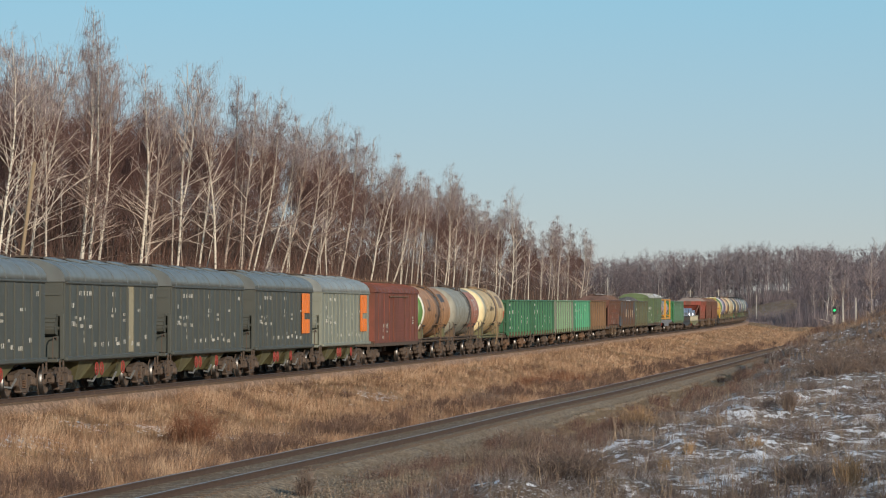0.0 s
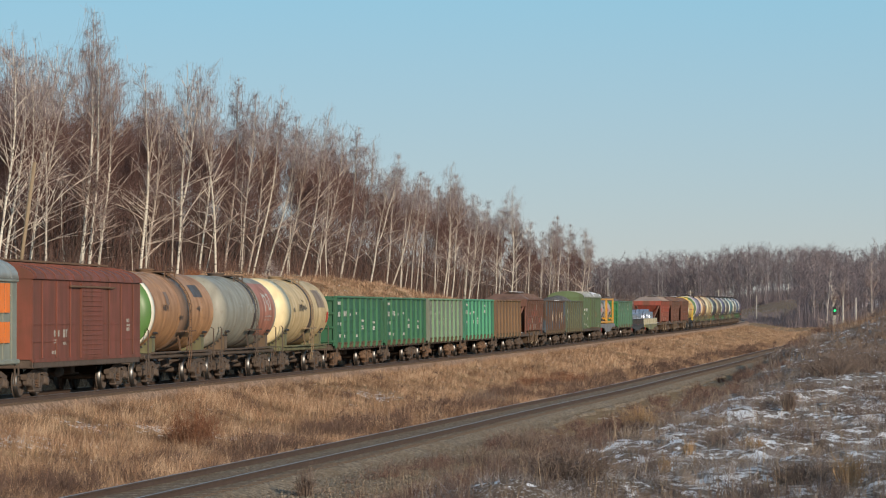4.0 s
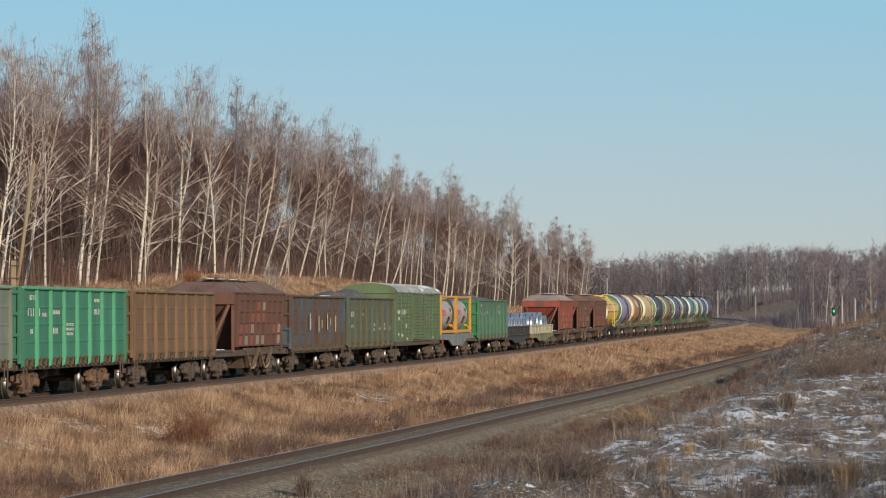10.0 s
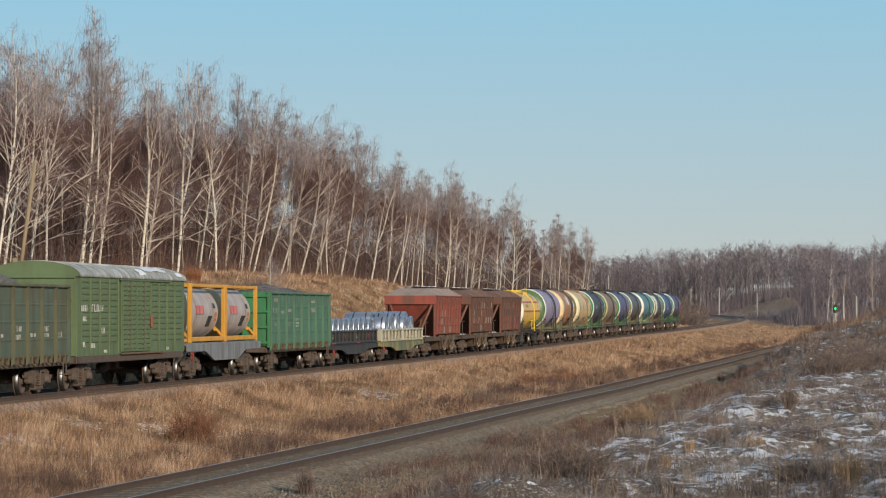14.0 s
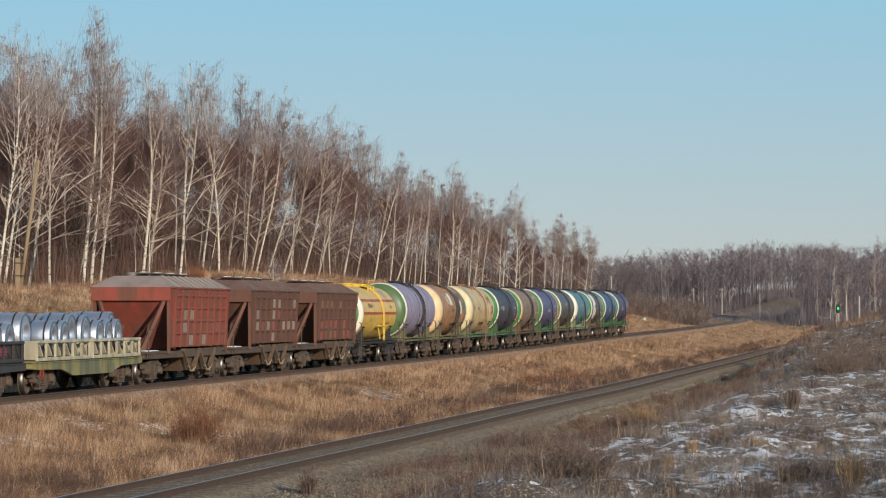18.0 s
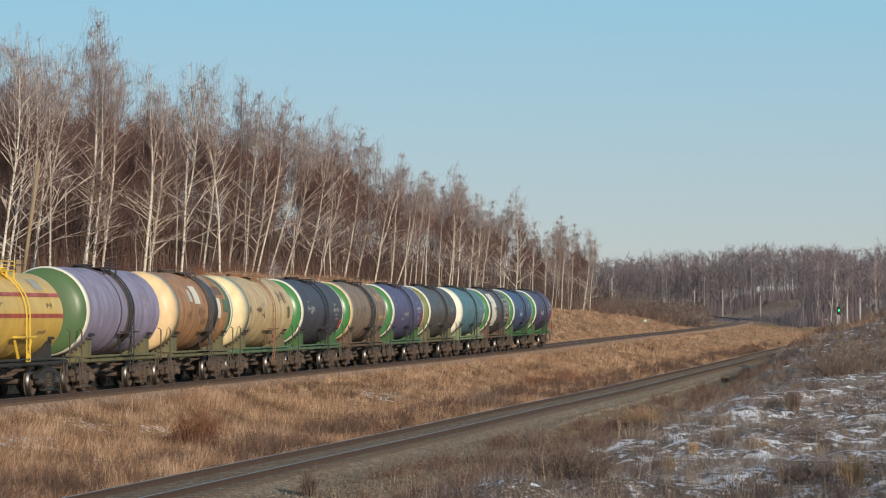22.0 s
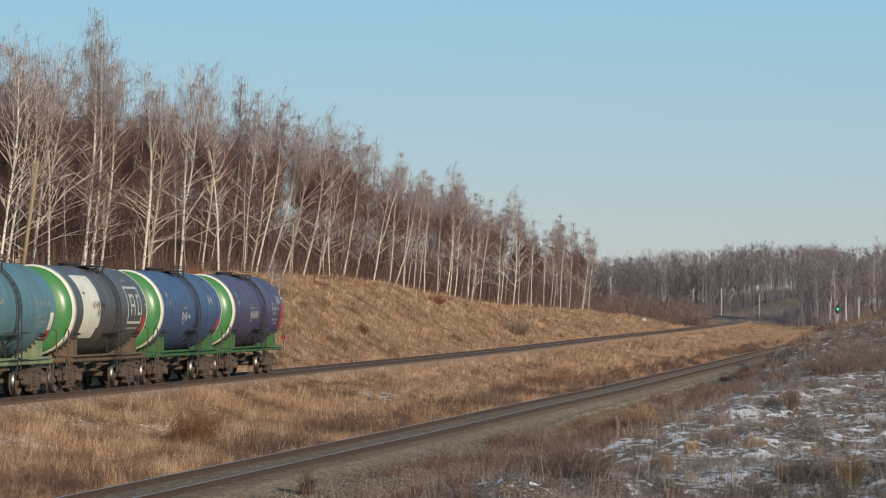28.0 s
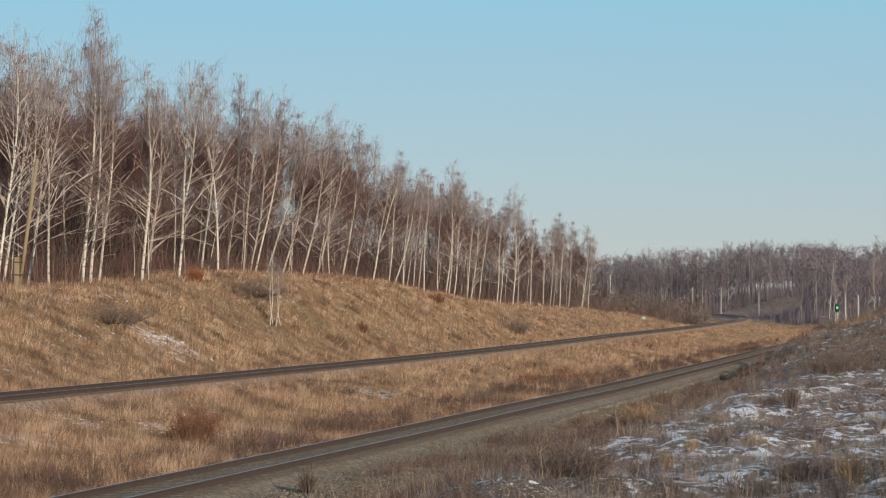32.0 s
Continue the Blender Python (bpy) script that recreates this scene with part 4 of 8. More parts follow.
def ore_hopper(k, label, colour, roofm, panels=(), front=3.35):
    brace = paint("hopper_brace", (0.15, 0.06, 0.04), 0.35, 0.75)
    w, half = start("hopper_wagon", label, k, "wagon", 2.25)
    x1, x0 = half - front + 0.15, -half + 0.75      # front and rear ends of the upper body
    eave, top = 3.52, 3.97
    sills(w, 2 * half - 1.3, DARK, 1.05, 2.6)
    grid_n, rows_n = 8, 4
    for s in (1, -1):
        wall = part("side_wall", Shape().add([(x1, s * 1.5, eave), (x0, s * 1.5, eave), (x0 + 0.35, s * 1.40, 1.32), (x1 - 0.35, s * 1.40, 1.32), (x1, s * 1.42, eave), (x0, s * 1.42, eave), (x0 + 0.35, s * 1.32, 1.32), (x1 - 0.35, s * 1.32, 1.32)],
                                            [(0, 1, 2, 3)[::s], (4, 7, 6, 5)[::s], (0, 4, 5, 1), (2, 6, 7, 3), (1, 5, 6, 2), (0, 3, 7, 4)]), colour, w)
        if s > 0:
            span = x1 - x0 - 1.5
            rib = Shape().prism([(1.38, 1.30), (1.465, 1.33), (1.575, eave - 0.16), (1.49, eave + 0.02)], -0.085, 0.085).mesh("rib", colour)
            for i in range(grid_n + 1):
                part("rib", rib, None, wall, at=(x0 + 0.65 + span * i / grid_n, 0, 0))
            for j in range(rows_n):
                z = 1.82 + j * 0.47
                y = 1.40 + 0.1 * (z - 1.32) / 2.2
                part("crossbar", Shape().prism([(y, z - 0.07), (y + 0.045, z - 0.01), (y + 0.045, z + 0.01), (y, z + 0.07)], x0 + 0.65, x1 - 0.8), colour, wall)
            for i, j, m in panels:
                if i >= grid_n:
                    continue
                za, zb = (1.38, 1.78) if j == 0 else (1.86 + (j - 1) * 0.47, 2.25 + (j - 1) * 0.47)
                xa = x1 - 0.85 - span * i / grid_n
                ya, yb = (1.412 + 0.1 * (z - 1.32) / 2.2 for z in (za, zb))
                part("bare_panel", Shape().plate([(xa, ya, za), (xa, yb, zb), (xa - span / grid_n + 0.14, yb, zb), (xa - span / grid_n + 0.14, ya, za)][::-1], 0.004), m, wall)
        part("eave_rail", Shape().box((x0 + x1) / 2, s * 1.50, eave, x1 - x0, 0.1, 0.08, 0.02), colour, w)
    # roof: two long slopes with clipped ends
    r = Shape()
    eaves = [(x1, 1.55), (x1, -1.55), (x0, -1.55), (x0, 1.55)]
    ridge = [(x1 - 0.75, 0.85), (x1 - 0.75, -0.85), (x0 + 0.75, -0.85), (x0 + 0.75, 0.85)]
    vs = [(x, y, eave + 0.02) for x, y in eaves] + [(x, y, top) for x, y in ridge]
    r.add(vs, [(0, 1, 5, 4)[::-1], (1, 2, 6, 5)[::-1], (2, 3, 7, 6)[::-1], (3, 0, 4, 7)[::-1], (4, 5, 6, 7)[::-1], (0, 1, 2, 3)])
    roof = part("roof", r, roofm, w, "faded grey-pink sloping roof")
    for i in range(9):
        x = x0 + 1.3 + i * (x1 - x0 - 2.6) / 8
        part("roof_rib", Shape().bar((x, 1.56, eave + 0.03), (x, 0.85, top + 0.02), 0.05), roofm, roof)
    part("roof_walkway", Shape().box((x0 + x1) / 2, 0.2, top + 0.1, x1 - x0 - 1.6, 0.5, 0.05), DARK, w)
    for i in range(4):
        hx = x0 + 2.0 + i * (x1 - x0 - 4) / 3
        part("roof_hatch", Shape().lathe([(top, 0.42), (top + 0.12, 0.42), (top + 0.15, 0.3), (top + 0.15, 0.0)], axis="z", sides=14, centre=(hx, -0.25, 0)), roofm, w)
        part("snow_patch", Shape().box(hx + 0.9, 0.25, top + 0.135, 0.6, 0.2, 0.03, 0.012), SNOW, w, "thin snow on the walkway")
    # sloping ends with braces
    for s, xe in ((1, x1), (-1, x0)):
        part("end_beam", Shape().box(xe - s * 0.04, 0, eave - 0.22, 0.08, 3.0, 0.5), colour, w)
        part("end_slope", Shape().plate([(xe - s * 0.1, 1.4 * s, eave - 0.4), (xe - s * 0.1, -1.4 * s, eave - 0.4), (xe - s * 1.5, -1.35 * s, 1.25), (xe - s * 1.5, 1.35 * s, 1.25)], 0.05), colour, w)
        reach = half - 0.72 if s > 0 else -half + 0.72
        for y in (-1.3, 1.3):
            part("end_post", Shape().bar((xe - s * 0.1, y * 1.08, eave - 0.05), (xe - s * 0.35, y * 1.05, 1.1), 0.12), brace, w)
        for y in (-0.5, 0.5):
            part("end_brace", Shape().bar((xe - s * 0.15, y + (0.75 if y > 0 else -0.75), eave - 0.4), (xe + s * min(1.0, abs(reach - xe)) * 0.5, y, 1.15), 0.13), brace, w)
            part("end_brace", Shape().bar((xe - s * 1.0, y, 2.3), (xe - s * 0.1, y, 1.15), 0.10), brace, w)
        part("end_platform", Shape().box((xe + reach) / 2 - s * 0.3, 0, 1.16, abs(reach - xe) + 0.9, 2.7, 0.08), DARK, w)
        if s > 0:
            part("snow_patch", Shape().box((xe + reach) / 2 + 0.2, 1.1, 1.215, 1.3, 0.35, 0.04, 0.02), SNOW, w, "snow lying on the end platform")
            part("handrail", Shape().bar((reach, 1.3, 1.1), (reach, 1.3, 2.0), 0.04, sides=5).bar((reach, 1.3, 2.0), (reach - 0.9, 1.3, 2.0), 0.04, sides=5), DARK, w)
    mid = (x0 + x1) / 2
    for x in (mid - 1.8, mid + 0.9):
        f = Shape()
        f.plate([(x - 1.25, 1.18, 1.25), (x + 1.25, 1.18, 1.25), (x + 0.35, 1.05, 0.42), (x - 0.35, 1.05, 0.42)][::-1], 0.04)
        f.plate([(x + 1.25, 1.18, 1.25), (x + 1.25, -1.18, 1.25), (x + 0.35, -1.05, 0.42), (x + 0.35, 1.05, 0.42)][::-1], 0.04)
        f.plate([(x - 1.25, -1.18, 1.25), (x - 1.25, 1.18, 1.25), (x - 0.35, 1.05, 0.42), (x - 0.35, -1.05, 0.42)][::-1], 0.04)
        part("discharge_chute", f, CHUTE, w, "dirty sloping discharge chute")
        for a in (-1, 1):
            part("chute_frame", Shape().bar((x + a * 1.35, 1.3, 1.2), (x + a * 0.4, 1.3, 0.5), 0.13), CHUTE, w)
        part("chute_flap", Shape().bar((x - 0.62, 1.34, 0.60), (x - 0.22, 1.34, 0.40), 0.06).bar((x - 0.24, 1.34, 0.40), (x + 0.24, 1.34, 0.40), 0.06).bar((x + 0.22, 1.34, 0.40), (x + 0.62, 1.34, 0.60), 0.06), FLAP, w, "pale steel chute lip")
    return w


# -- tank wagons --
def tank_wagon(k, label, body, front, rim, saddle, underframe, rim_w=0.14, bands=(), spots=(), bogie_look=0, radius=1.5, centre=2.7, ladder_m=None, hatches=1):
    """bands: (from, to, material) along the barrel; spots: (x, angle from level, width, height, material) on the near side."""
    w, half = start("tank_wagon", label, k, "wagon", 2.1, bogie_look)
    lm = ladder_m or BLACK
    e, R, c = 4.82, radius, centre
    part("barrel", Shape().lathe([(-e, R), (e, R)], sides=56, centre=(0, 0, c)), body, w)
    dish = [(0.0, R), (0.14, R - 0.035), (0.28, R - 0.13), (0.40, R * 0.76), (0.49, R * 0.5), (0.54, R * 0.25), (0.555, 0.001)]
    part("front_end", Shape().lathe([(e + a, r) for a, r in dish], sides=56, centre=(0, 0, c)), front, w, "dished tank end")
    part("rear_end", Shape().lathe([(-e - a, r) for a, r in dish][::-1], sides=56, centre=(0, 0, c)), body, w)
    if rim is not None:
        part("painted_rim", Shape().lathe([(e - rim_w, R + 0.002), (e - rim_w, R + 0.006), (e + 0.03, R + 0.004), (e + 0.10, R - 0.012), (e + 0.14, R - 0.029), (e + 0.18, R - 0.055)], sides=56, centre=(0, 0, c)), rim, w, "pale painted ring round the tank")
    for x0, x1, m in bands:
        part("painted_band", Shape().lathe([(x0, R + 0.001), (x0, R + 0.005), (x1, R + 0.005), (x1, R + 0.001)], sides=56, centre=(0, 0, c)), m, w)
    for x in (-2.9, -1.0, 1.0, 2.9):
        part("weld_seam", Shape().lathe([(x - 0.02, R), (x, R + 0.012), (x + 0.02, R)], sides=56, centre=(0, 0, c)), body, w)
    for x, a, width, h, m in spots:
        s, n = Shape(), max(2, math.ceil(h / 0.12))
        half_a = math.degrees(h / 2 / R)
        vs = []
        for i in range(n + 1):
            ang = radians(a - half_a + 2 * half_a * i / n)
            for px in (x + width / 2, x - width / 2):
                vs.append((px, (R + 0.010 + (0.004 if h < 0.9 else 0)) * math.cos(ang), c + (R + 0.010 + (0.004 if h < 0.9 else 0)) * math.sin(ang)))
        s.add(vs, [(2 * i, 2 * i + 2, 2 * i + 3, 2 * i + 1)[::-1] for i in range(n)])
        part("marking", s, m, w)
    # cradles
    for x in (-3.95, 3.95):
        for s in (1, -1):
            arc = [(R * math.cos(radians(a)), c + R * math.sin(radians(a))) for a in np.linspace(-35, -74, 8)]
            out = [(0.40, 1.2), (arc[0][0] + 0.03, 1.2), (arc[0][0] + 0.03, arc[0][1])] + arc
            out = [(s * y, z) for y, z in out]
            part("cradle", Shape().prism(out if s > 0 else out[::-1], x - 0.22, x + 0.22), saddle, w)
            teeth = Shape()
            for a in np.linspace(-30, -62, 6):
                y, z = (R + 0.03) * math.cos(radians(a)), c + (R + 0.03) * math.sin(radians(a))
                teeth.box(x, s * y, z, 0.5, 0.10, 0.06, 0, Matrix.Rotation(radians(s * a), 3, "X"))
            tagged(part("cradle_packing", teeth, BLACK, w), "dark timber packing on the cradle", kind="stuff")
        part("hold_down_strap", Shape().lathe([(x * 0.92 - 0.05, R + 0.008), (x * 0.92 + 0.05, R + 0.008)], sides=40, centre=(0, 0, c), start=-60, sweep=300), lm if k == 25 else body, w)
    sills(w, 2 * half - 1.2, underframe, 1.08, 2.6, 0.15)
    for s in (1, -1):
        part("walkway", Shape().box(0, s * 1.40, 1.22, 2 * half - 2.9, 0.16, 0.05), underframe, w)
        # railing stanchion at the ends
        x = s * (half - 0.72)
        for y in (-1.4, 1.4):
            part("stanchion", Shape().bar((x, y, 0.95), (x, y, 2.05), 0.05, sides=6).bar((x, y, 2.05), (x - s * 0.1, y * 0.93, 2.12), 0.035, sides=6), DARK, w)
        for y in (-1.32, 1.32):
            st = Shape().box(x - s * 0.05, y, 0.72, 0.03, 0.04, 0.6).box(x - s * 0.45, y, 0.72, 0.03, 0.04, 0.6)
            for z in (0.45, 0.72):
                st.box(x - s * 0.25, y, z, 0.4, 0.05, 0.03)
            part("footstep", st, DARK, w)
    # dome, platform and ladder amidships
    for i in range(hatches):
        hx = (i - (hatches - 1) / 2) * 2.1 + 0.2
        part("hatch", Shape().lathe([(c + R - 0.03, 0.33), (c + R + 0.08, 0.33), (c + R + 0.09, 0.37), (c + R + 0.13, 0.37), (c + R + 0.15, 0.2), (c + R + 0.15, 0)], axis="z", sides=18, centre=(hx, 0, 0)), lm, w)
    pl = Shape().box(-0.5, 0.35, c + R + 0.02, 1.7, 0.9, 0.04).box(-0.5, -0.5, c + R + 0.04, 1.7, 0.5, 0.04)
    for x in (-1.3, -0.5, 0.3):
        for y in (-0.7, 0.78):
            pl.box(x, y, c + R - 0.12, 0.05, 0.05, 0.28)
    part("platform", pl, lm, w, "walkway platform on the tank")
    rail, top_h = Shape(), 0.3 if hatches > 1 else 0.2
    for x in (-1.3, 0.3):
        rail.bar((x, 0.8, c + R + 0.1), (x, 0.8, c + R + top_h), 0.035, sides=5)
    rail.bar((-1.3, 0.8, c + R + top_h), (0.3, 0.8, c + R + top_h), 0.035, sides=5).bar((-1.3, 0.8, c + R + top_h * 0.6), (0.3, 0.8, c + R + top_h * 0.6), 0.03, sides=5)
    part("railing", rail, lm, w)
    rr = R + 0.09
    ladder = part("ladder", Shape().box(-0.54, 0.62, c + R + 0.02, 0.5, 0.06, 0.05), lm, w, "curved ladder over the tank's flank")
    for x in (-0.72, -0.36):
        pts = [(x, rr * math.cos(radians(a)), c + rr * math.sin(radians(a))) for a in np.linspace(66, 0, 9)] + [(x, rr, 1.15)] + ([] if hatches > 1 else [(x, 1.50, 0.55)])
        stringer = Shape()
        for p, q in zip(pts, pts[1:]):
            stringer.bar(p, q, 0.045, sides=5)
        part("stringer", stringer, lm, ladder)
    rung = Shape().bar((-0.18, 0, 0), (0.18, 0, 0), 0.035, sides=5).mesh("rung", lm)
    for a in np.linspace(60, 2, 7):
        part("rung", rung, None, ladder, at=(-0.54, rr * math.cos(radians(a)), c + rr * math.sin(radians(a))))
    for z in np.arange(1.15 if hatches > 1 else 0.62, c - 0.1, 0.3):
        part("rung", rung, None, ladder, at=(-0.54, rr, z))
    part("step_board", Shape().box(-0.2, R * math.cos(radians(-28)) + 0.24, c + R * math.sin(radians(-28)), 2.1, 0.16, 0.05).bar((0.7, 1.4, 1.8), (0.35, 1.42, 1.2), 0.06).bar((-1.1, 1.4, 1.8), (-0.6, 1.42, 1.2), 0.06), lm, w)
    part("drain_valve", Shape().lathe([(0.62, 0.0), (0.62, 0.16), (1.15, 0.2), (1.25, 0.28)], axis="z", sides=14, centre=(0.3, 0, 0)), RUSTY, w)
    return w


def script(rows, m):
    """Lines of unreadable marks on a tank: (x, angle, width, height) cut into short bars."""
    rnd, out = random.Random(len(rows) * 7 + int(rows[0][1] * 3)), []
    for x, a, width, h in rows:
        at = 0.0
        while at < width:
            c = h * rnd.uniform(0.12, 0.3)
            out.append((x - at, a + rnd.uniform(-0.4, 0.4), c, h * rnd.choice((0.75, 0.75, 0.45, 0.2)), m))
            at += c + h * rnd.uniform(0.14, 0.3)
    return out


# -- container flat --
def container_flat(k):
    grey = paint("grey_frame", (0.21, 0.22, 0.23), 0.25, 0.6)
    w, half = start("flat_wagon", "grey skeletal container flat wagon with fish-bellied sills", k, "wagon", 2.3)
    length = 2 * half - 1.2
    for s in (1, -1):
        out = [(-length / 2, 1.12), (-length / 2, 1.40), (length / 2, 1.40), (length / 2, 1.12), (length * 0.28, 1.10), (length * 0.16, 0.72), (-length * 0.16, 0.72), (-length * 0.28, 1.10)]
        part("side_sill", Shape().plate([(x, s * 1.25, z) for x, z in out][::-s], 0.1), grey, w)
    part("deck", Shape().box(0, 0, 1.38, length, 2.5, 0.1).box(0, 0, 1.2, length, 0.5, 0.3), grey, w)
    for x in np.linspace(-length / 2 + 0.2, length / 2 - 0.2, 6):
        part("cross_beam", Shape().box(x, 0, 1.3, 0.15, 2.6, 0.18), grey, w)
    part("handwheel", HANDWHEEL, None, w, "red handwheel", at=(half - 1.3, 1.32, 0.98))
    writing(w, 1.27, [(1.2, 1.15, 0.6, 0.12), (-0.6, 1.0, 0.5, 0.12), (-2.6, 1.2, 0.5, 0.14), (2.6, 1.25, 0.4, 0.1)], WHITE, seed=19)
    part("plate", Shape().box(-3.4, 1.26, 1.22, 0.22, 0.02, 0.28), WHITE, w, "white plate with faint red marks")
    return w, half


def tank_container(x):
    """A 20-foot tank in a yellow frame, standing on the flat; x: its middle along the wagon."""
    gold = paint("frame_yellow", (0.62, 0.30, 0.03), 0.05, 0.5, grime=0.2)
    shell = paint("pinkish_steel", (0.42, 0.36, 0.33), 0.1, 0.45, grime=0.2)
    cap = paint("cream_end", (0.62, 0.52, 0.33), 0.05, 0.5, grime=0.2)
    dark = BLACK
    t = thing("tank_container", "grey tank container in a yellow frame on the flat wagon", "container", "tank containers on the flat wagon")
    L, W, z0, H = 6.06, 2.44, 1.435, 2.3
    for y in (-W / 2 + 0.08, W / 2 - 0.08):
        for px in (-L / 2 + 0.11, L / 2 - 0.11):
            part("corner_post", Shape().box(px, y, z0 + H / 2, 0.22, 0.16, H, 0.02), gold, t)
        part("bottom_rail", Shape().box(0, y, z0 + 0.14, L - 0.3, 0.14, 0.18, 0.02), gold, t)
        part("top_rail", Shape().box(0, y, z0 + H - 0.08, L - 0.3, 0.10, 0.12, 0.02), gold, t)
    for px in (-L / 2 + 0.1, L / 2 - 0.1):
        for z in (z0 + 0.1, z0 + H - 0.08):
            part("end_rail", Shape().box(px, 0, z, 0.14, W - 0.3, 0.14, 0.02), gold, t)
        for y in (-1, 1):
            part("end_brace", Shape().bar((px, y * 1.1, z0 + 0.2), (px, y * 0.55, z0 + 0.75), 0.10), gold, t)
            part("end_brace", Shape().bar((px * 0.98, y * 1.12, z0 + 0.15), (px * 0.72, y * 1.0, z0 + 0.5), 0.12), gold, t)
    c, R, e = z0 + 1.16, 1.06, 2.3
    part("tank_shell", Shape().lathe([(-e, R), (e, R)], sides=40, centre=(0, 0, c)), shell, t)
    for s in (1, -1):
        prof = [(s * (e + a), r) for a, r in ((0, R), (0.15, R * 0.95), (0.33, R * 0.75), (0.45, R * 0.4), (0.48, 0.001))]
        part("tank_end", Shape().lathe(prof if s > 0 else prof[::-1], sides=40, centre=(0, 0, c)), cap, t)
        part("ring", Shape().lathe([(s * 1.4 - 0.04, R + 0.02), (s * 1.4 + 0.04, R + 0.02)], sides=40, centre=(0, 0, c)), shell, t)
    part("top_walkway", Shape().box(-0.3, 0.1, z0 + H - 0.10, 4.6, 0.9, 0.06), dark, t)
    part("label_plate", Shape().box(0.9, R * 0.985 + 0.02, c + 0.12, 1.3, 0.02, 0.34, 0, Matrix.Rotation(radians(7), 3, "X")), paint("label_red", (0.62, 0.16, 0.14), 0.03, 0.5), t, "red and white label, lettering unreadable")
    part("sign_plate", Shape().box(-0.8, R * 0.93 + 0.03, c - 0.33, 0.6, 0.03, 0.45, 0, Matrix.Rotation(radians(-22), 3, "X")), dark, t, "dark hazard plate")
    part("sign_plate", Shape().box(-1.9, R * 0.96 + 0.02, c - 0.15, 0.4, 0.02, 0.35, 0, Matrix.Rotation(radians(-10), 3, "X")), paint("orange_label", (0.6, 0.2, 0.06), 0.03), t, "orange label")
    part("sign_plate", Shape().box(-1.6, R * 0.95 + 0.03, c + 0.28, 0.35, 0.02, 0.2, 0, Matrix.Rotation(radians(18), 3, "X")), BLACK, t)
    return t


# -- low-sided wagons with coils --
red_paint = plain("pink_red_marking", (0.42, 0.05, 0.09), 0.7, 0, 0.3, 9, 0.05)
tan_mark = plain("pale_yellow_marking", (0.5, 0.42, 0.2), 0.7, 0, 0.2, 9, 0.05)


